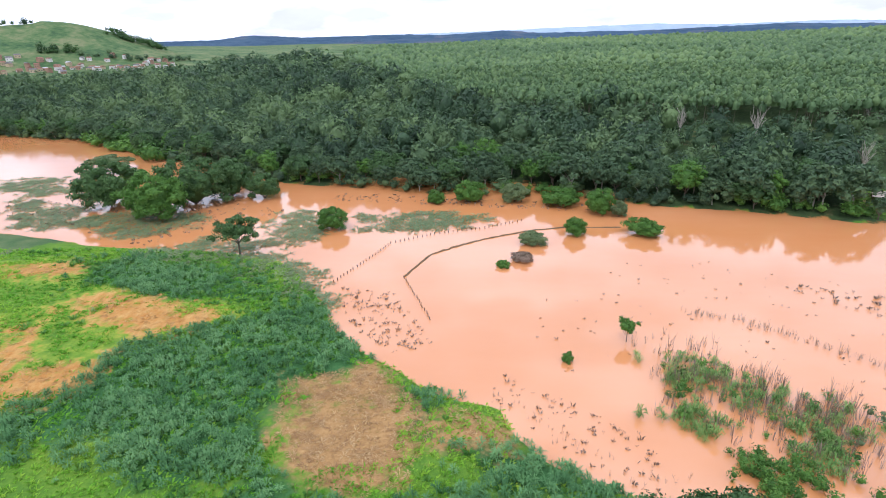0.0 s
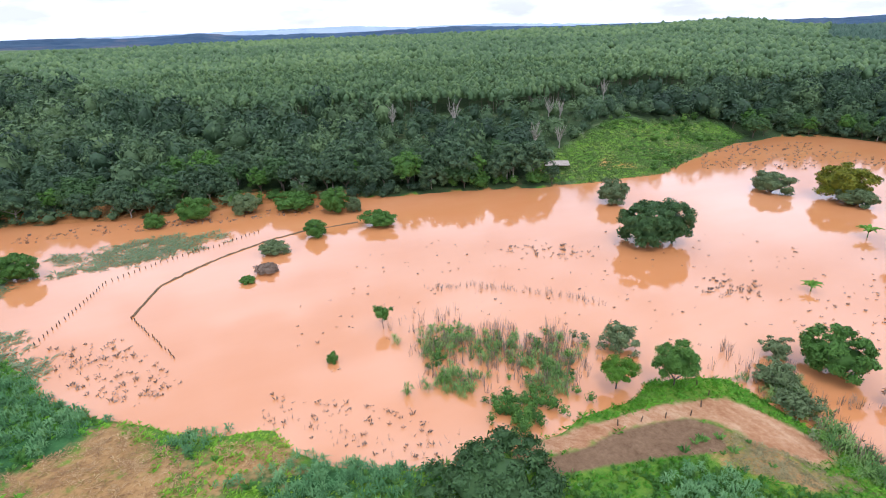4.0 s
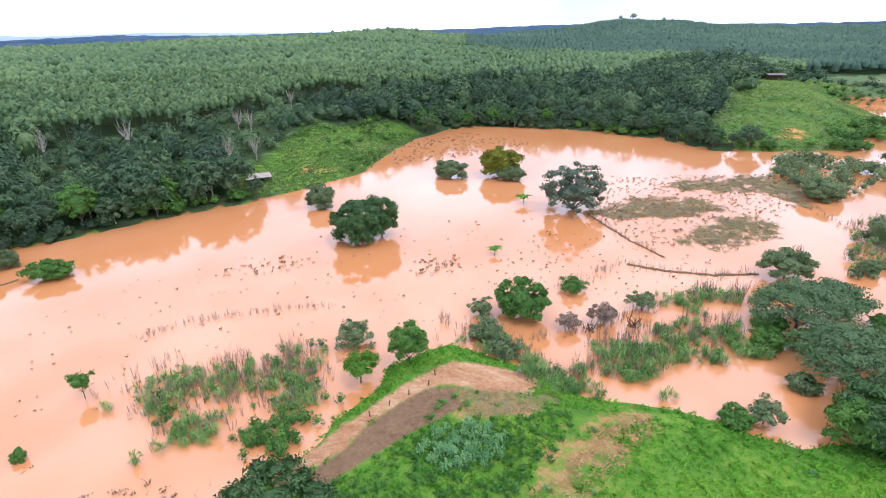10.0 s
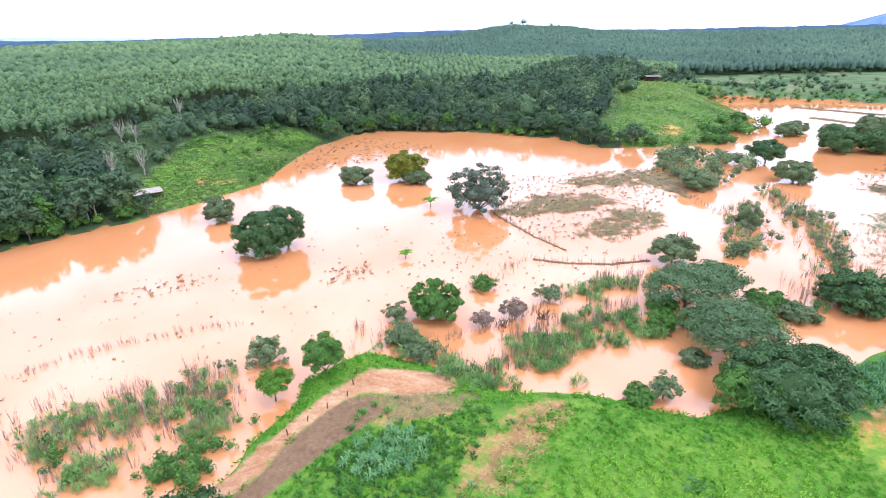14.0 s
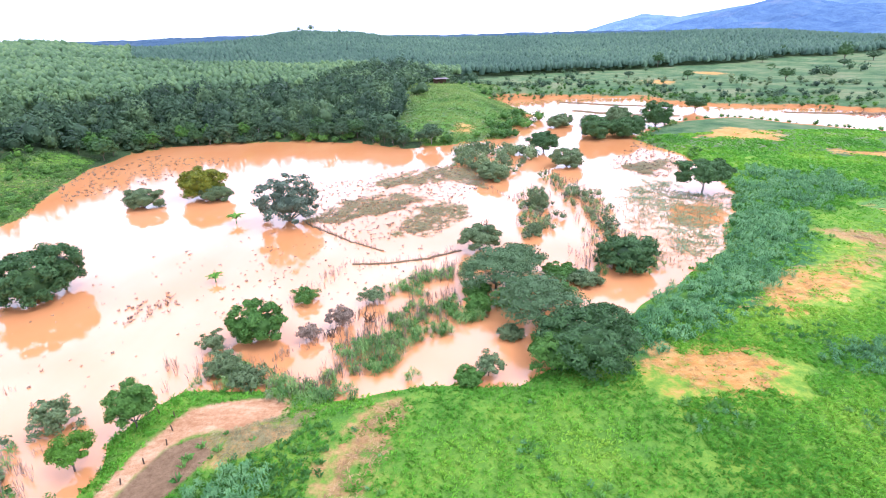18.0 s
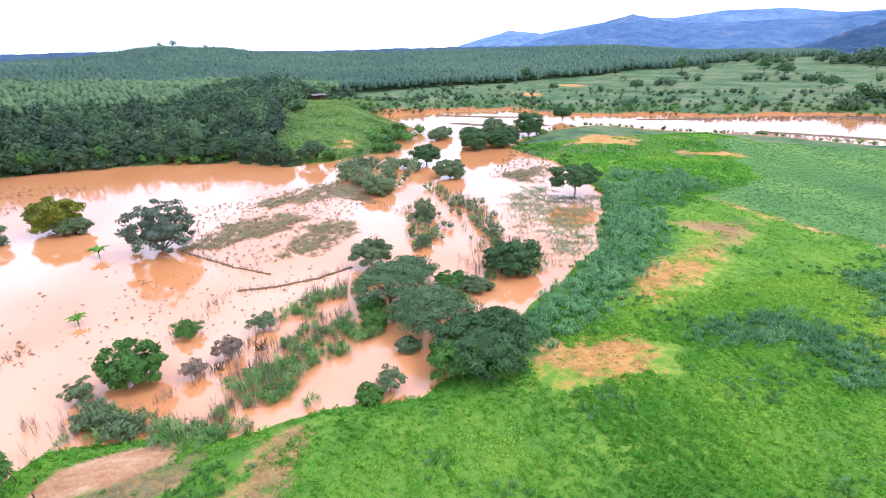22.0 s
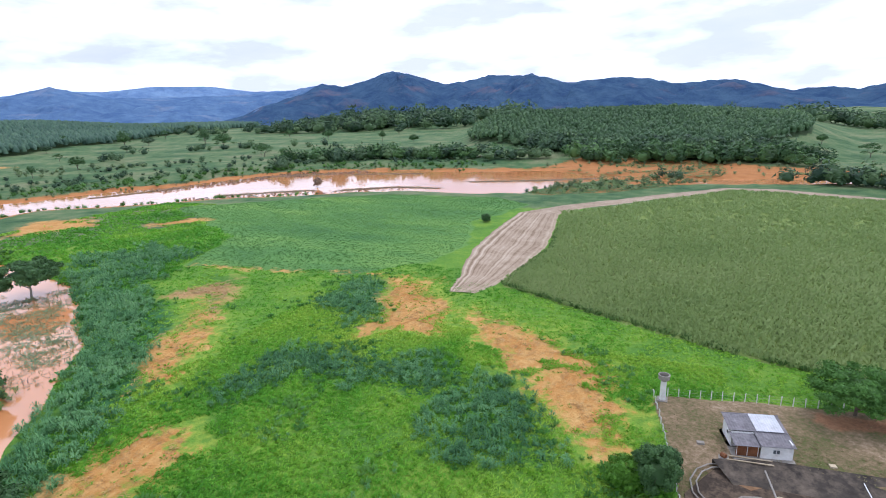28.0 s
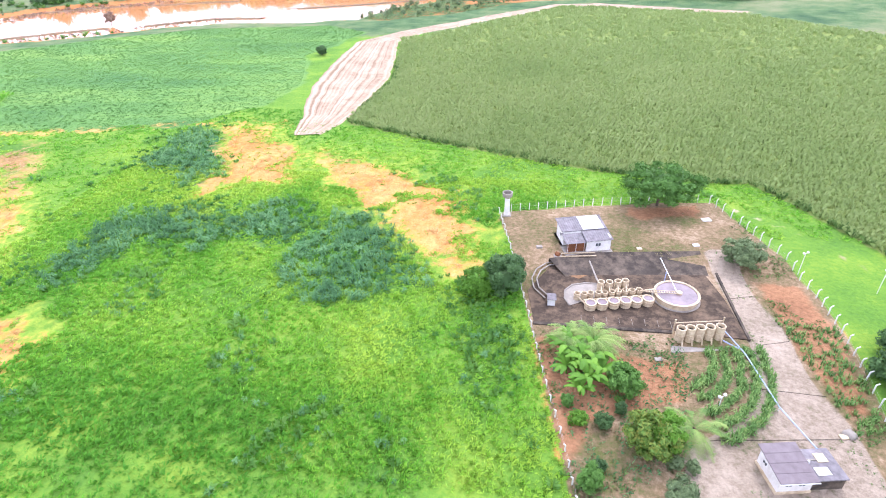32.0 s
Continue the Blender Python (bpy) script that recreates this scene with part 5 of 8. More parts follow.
for k, o in enumerate(REED_BEDS):
    if k < 7:
        bed(o, 0.045, SHRUB, (LEAF_MID, LEAF_GREY)[k % 2], (1.6, 3.2), "thicket", "leafy shrubs standing among cane in the flood", "thicket", 550 + k, gaps=0.55)
    if k > 6:
        bed(o, 0.10, SHRUB, LEAF_GREY if k < 9 else LEAF_DARK, (1.6, 4.5), "thicket", "drowned grey-green scrub on a sunken strip", "thicket", 560 + k, gaps=0.62)
    bed(o, 0.75 if k < 7 else 0.10, CANE, REED, (0.6, 1.25) if k < 7 else (0.7, 1.2), "reed_bed", "bed of tall green cane and reeds standing in flood water", "reed bed", 500 + k, gaps=(0.86 if k < 3 else 0.70) if k < 7 else 0.72)
    bed([(x * 1.03 + 0.6, y * 1.03 + 0.6) for x, y in o], 0.8 if k < 7 else 0.35, STALKS, LEAF_BROWN, (0.9, 1.9), "dry_reeds", "drowned brown reed stalks along a cane bed", "reeds", 540 + k, gaps=0.55)
bed([(45.0, 65.5), (48.8, 67.0), (51.6, 64.1), (47.7, 56.7), (43.0, 55.6), (40.6, 59.4)], 0.7, SHRUB, LEAF_MID, (1.8, 3.2), "thicket", "dense grey-green thicket at the waterline", "thicket", 571)
bed([(298, -7), (312, -37), (284, -49), (240, -28), (245, -15), (270, -9)], 0.05, SHRUB, LEAF_GREY, (4, 8), "thicket", "grey-green drowned scrub", "thicket", 572)
bed([(221, -78), (236, -100), (214, -99), (205, -110), (159, -88), (147, -72), (176, -75), (199, -73)], 0.40, MATTED, GRASS_MAT, (0.8, 2.0), "matted_grass", "matted pale grass in shallow flood water", "grass", 573, gaps=0.75)
bed([(219, -80), (205, -112), (149, -83), (137, -72), (141, -57), (163, -56), (193, -68)], 0.25, MATTED, GRASS_DRY, (0.7, 1.6), "matted_grass", "scattered dry grass in shallow flood water", "grass", 577, gaps=0.8)
bed([(257, -86), (268, -113), (256, -108), (243, -94)], 0.5, MATTED, GRASS_DRY, (1.2, 2.4), "matted_grass", "matted olive grass island", "grass", 574)
bed([(219, -80), (205, -112), (149, -83), (137, -72), (141, -57), (163, -56), (193, -68)], 0.30, STALKS, GRASS_DRY, (0.35, 0.9), "drowned_stalks", "pale drowned stalks in shallow water", "grass", 575)
MATS = [
    [(196, 50), (213, 36), (222, 17), (212, 9), (196, 23), (186, 43)],
    [(176, 15), (198, 7), (206, -7), (188, -6), (171, 8)],
    [(242, 28), (262, 5), (268, -18), (229, -17), (240, -3), (234, 24)],
    [(-134, 196), (-122, 206), (-94, 197), (-90, 182), (-114, 174)],
    [(-98, 158), (-79, 173), (-55, 158), (-34, 133), (-30, 121), (-48, 133), (-69, 146), (-91, 150)],
    [(-219, 263), (-190, 260), (-165, 236), (-183, 231), (-206, 243)],
    [(-183, 222), (-150, 211), (-128, 187), (-147, 185), (-171, 202)],
    [(-31, 193), (-10, 192), (16, 186), (-2, 177), (-21, 173), (-30, 181)],
    [(-63, 195), (-49, 197), (-40, 182), (-45, 160), (-56, 166)],
]
for k, o in enumerate(MATS):
    bed(o, 0.7, MATTED, GRASS_DRY if k < 3 else GRASS_MAT, (0.7, 1.9), "matted_grass", "flattened olive grass lying in shallow flood water" if k < 3 else "flattened green grass drifting in shallow flood water", "grass", 580 + k, 0.0)


def strewn(outline, count, size, mat, shapes, name, label, category, seed):
    x, y = points_in(outline, count, seed)
    scattered(name, shapes, x, y, np.full(len(x), -0.1), rng.uniform(size[0], size[1], len(x)), mat, label, category)


WEED = [tuft(470 + k, 4 + 2 * k, 0.7, 0.32, 0.05, 0.25, True) for k in range(6)]
for k, (o, c, s) in enumerate((([(92, 130), (114, 112), (104, 104), (86, 121)], 34, (0.7, 1.6)), ([(121, 82), (131, 72), (121, 66), (111, 74)], 34, (0.7, 1.7)), ([(-29, 131), (-14, 127), (-3, 101), (-14, 97), (-25, 115)], 110, (0.5, 1.4)),
                               ([(240, 62), (279, -18), (234, -17), (171, 1), (162, 26), (190, 50)], 620, (0.6, 1.5)), ([(267, 192), (317, 167), (300, 115), (264, 123), (219, 159)], 260, (0.7, 1.7)),
                               ([(60, 150), (150, 110), (180, 60), (110, 30), (90, 60), (20, 90), (10, 110)], 170, (0.35, 1.0)), ([(10, 90), (34, 70), (30, 58), (20, 66), (12, 76), (6, 84)], 60, (0.5, 1.3)),
                               ([(135, 60), (185, 50), (160, 5), (125, 15), (110, 55)], 120, (0.4, 1.1)), ([(-150, 240), (-60, 200), (-100, 165), (-190, 210)], 260, (0.6, 1.6)),
                               ([(-40, 225), (60, 200), (50, 192), (-50, 215)], 140, (0.6, 1.6)), ([(280, -130), (330, -118), (260, -80), (230, -100)], 140, (0.8, 1.8)),
                               ([(430, -290), (400, -330), (370, -430), (300, -470), (280, -460), (350, -400), (390, -300)], 420, (1.2, 3.0)), ([(330, -270), (260, -325), (200, -368), (210, -380), (275, -335), (345, -280)], 260, (1.0, 2.4)))):
    strewn(o, int(c * 1.5), s, LEAF_BROWN, WEED, "drowned_weeds", "brown tufts of drowned weeds poking out of the water", "weeds", 600 + k)


def stalk_line(path, per_m, name, label, seed, spread=0.8, size=(0.6, 1.2), shapes=STALKS, mat=LEAF_BROWN):
    r = np.random.default_rng(seed)
    xs, ys = [], []
    for (ax, ay), (bx, by) in zip(path, path[1:]):
        n = max(2, int(math.hypot(bx - ax, by - ay) * per_m))
        t = r.uniform(0, 1, n)
        xs.append(ax + (bx - ax) * t + r.normal(0, spread, n))
        ys.append(ay + (by - ay) * t + r.normal(0, spread, n))
    x, y = np.concatenate(xs), np.concatenate(ys)
    scattered(name, shapes, x, y, np.full(len(x), -0.15), rng.uniform(size[0], size[1], len(x)), mat, label, "reeds")


stalk_line([(55, 114), (66, 109), (76, 100), (84, 91), (88, 84)], 2.6, "stalk_row", "row of drowned dead stalks standing in the flood", 1)
stalk_line([(185, 49), (169, 35), (158, 22)], 2.4, "stalk_row", "drowned hedge line across the flood", 2, 0.7)
stalk_line([(122, 39), (134, 33), (146, 30), (146, 17), (149, 5), (155, -5)], 2.2, "stalk_row", "drowned hedge and debris along a sunken bank", 3, 1.3, (0.7, 1.4))
stalk_line([(234, -17), (215, -24), (201, -30)], 1.6, "stalk_row", "dead stalks on a sunken bank", 4, 0.9)
stalk_line([(96, 37), (103, 29), (112, 22), (121, 17), (129, 13)], 2.6, "stalk_row", "dead shrubs along a drowned ditch", 5, 1.2, (0.8, 1.5))
stalk_line([(34, 62), (26, 64), (18, 72), (10, 82)], 1.4, "stalk_row", "dead weeds off the near shore", 6, 1.2, (0.4, 0.8))


# low sunken banks: thin dark ridges just above the water
def low_bank(path, width, top, label, seed):
    r = np.random.default_rng(seed)
    pts = []
    for (ax, ay), (bx, by) in zip(path, path[1:]):
        n = max(2, int(math.hypot(bx - ax, by - ay) / 1.5))
        pts += [(ax + (bx - ax) * t, ay + (by - ay) * t) for t in np.linspace(0, 1, n, endpoint=False)]
    pts = np.array(pts + [path[-1]]) + r.normal(0, 0.15, (len(pts) + 1, 2))
    d = np.gradient(pts, axis=0)
    d /= np.linalg.norm(d, axis=1)[:, None]
    side = np.stack([-d[:, 1], d[:, 0]], 1)
    rows = []
    for off, z in ((-1, -0.4), (-0.5, top * 0.7), (0, top), (0.5, top * 0.7), (1, -0.4)):
        zz = z + (r.normal(0, 0.10, len(pts)) if z > 0 else 0)
        rows.append(np.column_stack([pts + side * width * off * r.uniform(0.7, 1.2, (len(pts), 1)), zz + np.zeros(len(pts))]))
    v = np.concatenate(rows)
    n = len(pts)
    f = [(j * n + i, j * n + i + 1, (j + 1) * n + i + 1, (j + 1) * n + i) for j in range(4) for i in range(n - 1)]
    return tagged(mesh_object("sunken_bank", v, np.array(f), WET_BANK, smooth=True), label, "bank", kind="structure")


WET_BANK = plain("wet_brown_bank", (0.10, 0.065, 0.035), (0.24, 0.15, 0.08), 1.5, 0.8, bump=0.6, dist=0.1)
low_bank([(-12, 137), (-5, 153), (4, 160), (13, 166), (29, 173), (40, 175), (59, 174)], 0.55, 0.28, "narrow dark earth bank curving through the flood", 1)
for k, p in enumerate(([(420, -262), (404, -300), (398, -330)], [(380, -395), (352, -425), (318, -440)], [(300, -440), (270, -452), (235, -462)], [(330, -300), (300, -325), (272, -345)], [(250, -352), (215, -378), (180, -380)],
                       [(170, -420), (120, -440), (70, -466)], [(520, -110), (490, -150), (470, -190)], [(460, -110), (430, -140), (416, -180)])):
    low_bank(p, 4.5, 0.5, "low mud bar in the far river", 20 + k)
    stalk_line(p, 2.2, "stalk_row", "olive weeds on a mud bar in the river", 30 + k, 3.0, (1.0, 2.4), MATTED, GRASS_DRY)
low_bank([(186, 50), (176, 41), (165, 30), (156, 19)], 0.6, 0.25, "narrow sunken bank running out from a drowned tree", 3)
low_bank([(146, 27), (146, 17), (149, 5), (155, -5)], 0.9, 0.3, "sunken earth bank strewn with debris", 2)

# lines of fence posts running through the flood
def post_line(path, gap, label, tall=1.1, seed=0):
    r = np.random.default_rng(seed)
    top = new("drowned_fence")
    first = True
    bm = bmesh.new()
    bmesh.ops.create_cone(bm, segments=6, radius1=0.13, radius2=0.10, depth=tall, cap_ends=True)
    me = bpy.data.meshes.new("post")
    bm.to_mesh(me)
    bm.free()
    me.materials.append(DEAD_WOOD)
    for (ax, ay), (bx, by) in zip(path, path[1:]):
        n = max(1, int(math.hypot(bx - ax, by - ay) / gap))
        for t in np.arange(n) / n:
            p = new("post", me)
            p.parent = top
            gxx, gyy = ax + (bx - ax) * t + r.normal(0, 0.1), ay + (by - ay) * t + r.normal(0, 0.1)
            p.matrix_basis = pose(gxx, gyy, max(0.0, float(height(gxx, gyy))) + tall * 0.25, r.normal(0, 5), r.normal(0, 5), 0)
    return tagged(top, label, "fence")


post_line([(-31, 134), (-24, 149), (-18, 163), (-4, 171), (13, 176), (28, 184)], 1.6, "dark wooden fence posts in a line through the flood", seed=1)
post_line([(79, 54), (77, 47), (70, 45.5), (62, 48.5), (54, 51)], 3.2, "thin wooden stock fence along the track", 1.6, seed=3)
post_line([(-12, 136), (-8, 124), (-4, 111)], 1.5, "dark wooden fence posts at the end of a sunken bank", seed=2)

x, y = points_in(DULL, 420, 688)
scattered("worn_grass", MATTED, x, y, height(x, y), rng.uniform(0.3, 0.6, len(x)), GRASS_DRY, "short grazed grass beside the track", "grass")
STRAW_DRY = leafy("dead_straw", (0.24, 0.135, 0.06), (0.41, 0.245, 0.11), (0.58, 0.41, 0.205))
# straw and dead grass lying over the bare patches
for k, o in enumerate(STRAW):
    x, y = points_in(o, int(area(o) * 1.0), 690 + k)
    scattered("dead_grass", MATTED, x, y, height(x, y), rng.uniform(0.4, 0.9, len(x)), STRAW_DRY, "flattened dead grass on bare ground", "grass")

# ---- grass, crops and maize ----
GRASS_CROP = leafy("crop_leaves", (0.074, 0.178, 0.05), (0.124, 0.255, 0.062), (0.215, 0.36, 0.08))
GRASS_KNOLL = leafy("knoll_grass_blades", (0.1, 0.19, 0.05), (0.18, 0.295, 0.07), (0.3, 0.39, 0.11))
GRASS_ROUGH = leafy("rough_bank_blades", (0.062, 0.13, 0.036), (0.115, 0.205, 0.056), (0.2, 0.29, 0.092))
GRASS_DEEP = leafy("tall_pasture_blades", (0.064, 0.192, 0.048), (0.128, 0.305, 0.068), (0.24, 0.43, 0.105))
ROSETTES = [rosette(780 + k, 28, 1.8, 1.05, 0.085) for k in range(10)]
CLUMPS = [tuft(700 + k, 30, 1.35, 0.70, 0.065, 0.45, True) for k in range(8)]
BLADES = [tuft(720 + k, 7, 0.55, 0.52, 0.105, 0.4, True) for k in range(8)]


def meadow_points(count, box, seed):
    r = np.random.default_rng(seed)
    x, y = r.uniform(box[0], box[1], count), r.uniform(box[2], box[3], count)
    d = shore_distance(x, y)
    wx, wy = x + 12 * (rough2(x, y, 0.07, 4, 15) - 0.5), y + 12 * (rough2(x, y, 0.07, 4, 19) - 0.5)
    ragged = 2.6 * (rough2(x, y, 0.16, 4, 33) - 0.5)
    bare = np.maximum(np.maximum(zone(wx, wy, SOIL, 6), zone(x, y, TRAMPLED, 2)), zone(wx, wy, STRAW, 6) * 0.9)
    bare = np.where(bare > 0.02, bare + ragged, 0)
    bare = np.maximum(bare, np.maximum(zone(wx, wy, DULL, 2), zone(x, y, TRAMPLED, 2)))
    bare = np.maximum(bare, np.maximum(zone(x, y, YARD, 1), np.maximum(zone(x, y, TRACK, 1), zone(x, y, FIELD_PATH, 1))))
    bare = np.maximum(bare, zone(wx, wy, CROP_FIELD, 1.5))
    bare = np.maximum(bare, np.maximum(zone(x, y, CORN_FIELD, 1), np.maximum(zone(x, y, FIELD_ROAD, 1), zone(x, y, FAR_TRACK, 1))))
    ok = (d > 0.6) & (bare < 0.45)
    return x[ok], y[ok]


def soft_points(outline, per_m2, seed, soft):
    """Places within an outline, thinning out over a ragged edge."""
    r = np.random.default_rng(seed)
    xs, ys = zip(*outline)
    box = (min(xs) - soft, max(xs) + soft, min(ys) - soft, max(ys) + soft)
    n = int((box[1] - box[0]) * (box[3] - box[2]) * per_m2)
    x, y = r.uniform(box[0], box[1], n), r.uniform(box[2], box[3], n)
    v = 0.40 + np.minimum(inside(x, y, outline), 6) / (2.2 * soft) + 2.6 * (rough2(x, y, 0.09, 4, seed) - 0.5)
    ok = (r.uniform(0, 1, n) < np.clip(v, 0, 1) - 1.3 * zone(x, y, STRAW, 5) - zone(x, y, SOIL, 5)) & (shore_distance(x, y) > 0)
    return x[ok], y[ok]


for k, o in enumerate(TEAL):
    far = k == 0
    x, y = soft_points(o, 0.22, 820 + k, 9.0)
    scattered("elephant_grass", CLUMPS, x, y, height(x, y), rng.uniform(0.5, 1.0, len(x)), GRASS_DEEP, "deep green tall grass round a stand of elephant grass", "tall grass")
    x, y = soft_points(o, 0.50 if far else 0.75, 800 + k, 2.0 if k == 6 else 4.5)
    scattered("elephant_grass", ROSETTES, x, y, height(x, y), rng.uniform(0.65, 1.2, len(x)) * (1.2 if far else 1.0), GRASS_TEAL, "thick stand of tall blue-green elephant grass", "tall grass",
              tone=np.clip(1.3 * (rough2(x, y, 0.12, 3, 93) - 0.5) + rng.uniform(0.15, 0.85, len(x)), 0, 1))

for k, o in enumerate(DEEP):
    x, y = soft_points(o, 0.8, 840 + k, 3.0)
    ok = zone(x, y, DULL, 1) + zone(x, y, TRAMPLED, 1) + zone(x, y, YARD, 1) < 0.3
    x, y = x[ok], y[ok]
    scattered("deep_pasture", CLUMPS, x, y, height(x, y), rng.uniform(0.35, 0.8, len(x)), GRASS_DEEP, "deep green tall pasture grass on a slope", "tall grass", tone=rng.uniform(0.2, 0.9, len(x)))
# pasture: short bright blades over the near field, taller clumps here and there
for k, (box, count) in enumerate((((-150, 10, 40, 160), 21000), ((10, 100, -60, 60), 19000), ((-10, 110, -130, -40), 26000), ((60, 200, -180, -60), 10000), ((-80, 60, -165, -105), 8000), ((180, 330, -260, -100), 9000))):
    x, y = meadow_points(count, box, 830 + k)
    scattered("pasture_grass", BLADES, x, y, height(x, y), rng.uniform(0.6, 1.25, len(x)) * (2.0 if k == 5 else 1.0), GRASS_LIME, "lush bright green pasture grass", "grass",
              tone=np.clip(1.9 * (rough2(x, y, 0.045, 4, 91) - 0.5) + 0.42 + 0.5 * zone(x, y, SOIL, 14) - 0.5 * zone(x, y, DEEP, 6) - (0.14 if k == 1 else 0.0) + rng.uniform(-0.15, 0.15, len(x)), 0, 1))
    x, y = meadow_points(count // 9, box, 850 + k)
    ok = rough2(x, y, 0.07, 3, 95) > 0.62
    x, y = x[ok], y[ok]
    half = len(x) // 2
    scattered("elephant_grass", CLUMPS, x[:half], y[:half], height(x[:half], y[:half]), rng.uniform(0.5, 1.0, half), GRASS_DEEP, "scattered deep green clumps of tall grass in pasture", "tall grass", tone=rng.uniform(0.5, 1.0, half))
    x, y = x[half:half + half // 2], y[half:half + half // 2]
    scattered("elephant_grass", ROSETTES, x, y, height(x, y), rng.uniform(0.35, 0.75, len(x)), GRASS_TEAL, "small pale clumps of elephant grass dotted over pasture", "tall grass")

# maize: rows of plants
MAIZE = [tuft(740 + k, 11, 2.1, 0.80, 0.16, 0.55, True) for k in range(8)]


def sow_maize():
    u, v = np.arange(-340, 340, 1.15), np.arange(-340, 340, 1.5)
    gx, gy = [a.ravel() for a in np.meshgrid(u, v)]
    c, s = math.cos(radians(-20)), math.sin(radians(-20))
    x, y = gx * c - gy * s - 50, gx * s + gy * c - 230
    d = inside(x, y, CORN_FIELD)
    r = np.hypot(x, y)
    ok = (d > 0.4) & ((y < -95) | (x < -80)) & (x > -185)
    keep = rng.uniform(0, 1, x.size) < np.clip(1.25 - (r - 130) / 190, 0.30, 1.0) * np.where(d < 4, 1.0, 0.8)
    ok &= keep
    x, y, r = x[ok], y[ok], r[ok]
    x += rng.normal(0, 0.12, len(x))
    y += rng.normal(0, 0.12, len(y))
    scattered("maize_field", MAIZE, x, y, height(x, y), np.clip(1.0 + (r - 150) / 500, 1.0, 1.4) * rng.uniform(0.85, 1.15, len(x)), CORN, "ripening maize field in rows, green with straw tassels", "maize",
              tall=1 / np.clip(1.0 + (r - 150) / 500, 1.0, 1.4), tone=np.clip(0.6 * rough2(x, y, 0.03, 4, 97) + 0.2 + rng.uniform(-0.1, 0.1, len(x)), 0, 1))
    # extra edge row, coloured darker to stand for the maize's shaded side
    ex, ey = points_in(CORN_FIELD, 60000, 771)
    e = inside(ex, ey, CORN_FIELD)
    ok = (e > 0.1) & (e < 1.1) & (np.hypot(ex, ey) < 260) & ((ey < -95) | (ex < -80)) & (ex > -185)
    ex, ey = ex[ok], ey[ok]
    scattered("maize_edge", MAIZE, ex, ey, height(ex, ey), rng.uniform(0.7, 1.0, len(ex)), GRASS_ROUGH, "edge row of maize in a darker green, painting in the crop's shaded side", "maize")


sow_maize()

# the low crop beyond the track
x, y = points_in(CROP_FIELD, 19000, 871)
ok = rough2(x, y, 0.02, 3, 17) > 0.1
x, y = x[ok], y[ok]
scattered("crop_rows", BLADES, x, y, height(x, y), rng.uniform(0.45, 0.8, len(x)), GRASS_CROP, "low green crop in a wide field", "crop", tone=np.clip(1.7 * (rough2(x * 0.25 + y * 0.3, y * 0.35 - x * 0.1, 0.05, 3, 18) - 0.5) + 0.5 + rng.uniform(-0.05, 0.05, len(x)), 0, 1))

# rough grass and scrub over the far banks
for k, (o, n) in enumerate(((GRASS_BANK, 9500), (KNOLL, 9000))):
    x, y = points_in(o, n, 880 + k)
    tone = np.clip(1.8 * (rough2(x, y, 0.05, 4, 94) - 0.5) + 0.45 + rng.uniform(-0.2, 0.2, len(x)), 0, 1)
    scattered("bank_grass", BLADES, x, y, height(x, y), rng.uniform(0.7, 1.4, len(x)) * (1 + 0.5 * k), GRASS_ROUGH if k == 0 else GRASS_KNOLL, "rough green grass on a sloping bank", "grass", tone=tone)
    x, y = points_in(o, 460 - 60 * k, 884 + k)
    ok = rough2(x, y, 0.03, 3, 96) > 0.48 + 0.10 * k
    x, y = x[ok], y[ok]
    scattered("bank_scrub", SHRUB, x, y, height(x, y), rng.uniform(1.0, 3.4, len(x)), LEAF_MID, "low green scrub on a grassy bank", "scrub")
    x, y = points_in(o, 700, 887 + k)
    ok = rough2(x, y, 0.035, 3, 98) > 0.55
    x, y = x[ok], y[ok]
    scattered("dry_bank_grass", MATTED, x, y, height(x, y), rng.uniform(0.6, 1.3, len(x)), STRAW_DRY, "dry brown grass in patches on a sloping bank", "grass")

# weeds and low scrub over the far mud flats
for k, o in enumerate(MUD[:2]):
    x, y = points_in(o, 1700, 896 + k)
    ok = rough2(x, y, 0.025, 4, 197) > 0.50
    x, y = x[ok], y[ok]
    scattered("mud_weeds", MATTED, x, y, np.maximum(height(x, y), 0.02), rng.uniform(1.2, 3.0, len(x)), GRASS_ROUGH, "olive weeds spread over a far mud flat", "weeds")
    x, y = points_in(o, 90, 898 + k)
    scattered("bank_scrub", SHRUB, x, y, np.maximum(height(x, y), 0.0), rng.uniform(2.5, 6.0, len(x)), LEAF_GREY, "scattered scrub on a far mud flat", "scrub")

# dead stems and stray grass over the bare orange soil
STRAW_SOIL = leafy("orange_dead_stems", (0.3, 0.155, 0.05), (0.45, 0.25, 0.085), (0.6, 0.4, 0.165))
for k, o in enumerate(SOIL[:7]):
    x, y = points_in(o, int(area(o) * 0.40), 910 + k)
    scattered("dead_grass", MATTED, x, y, height(x, y), rng.uniform(0.35, 0.9, len(x)), STRAW_SOIL, "dead orange-brown stems over bare soil", "grass")
    x, y = points_in(o, int(area(o) * 0.30), 920 + k)
    ok = rough2(x, y, 0.2, 3, 199) > 0.50
    x, y = x[ok], y[ok]
    scattered("stray_grass", BLADES, x, y, height(x, y), rng.uniform(0.4, 0.9, len(x)), GRASS_LIME, "stray green tufts on bare orange soil", "grass")

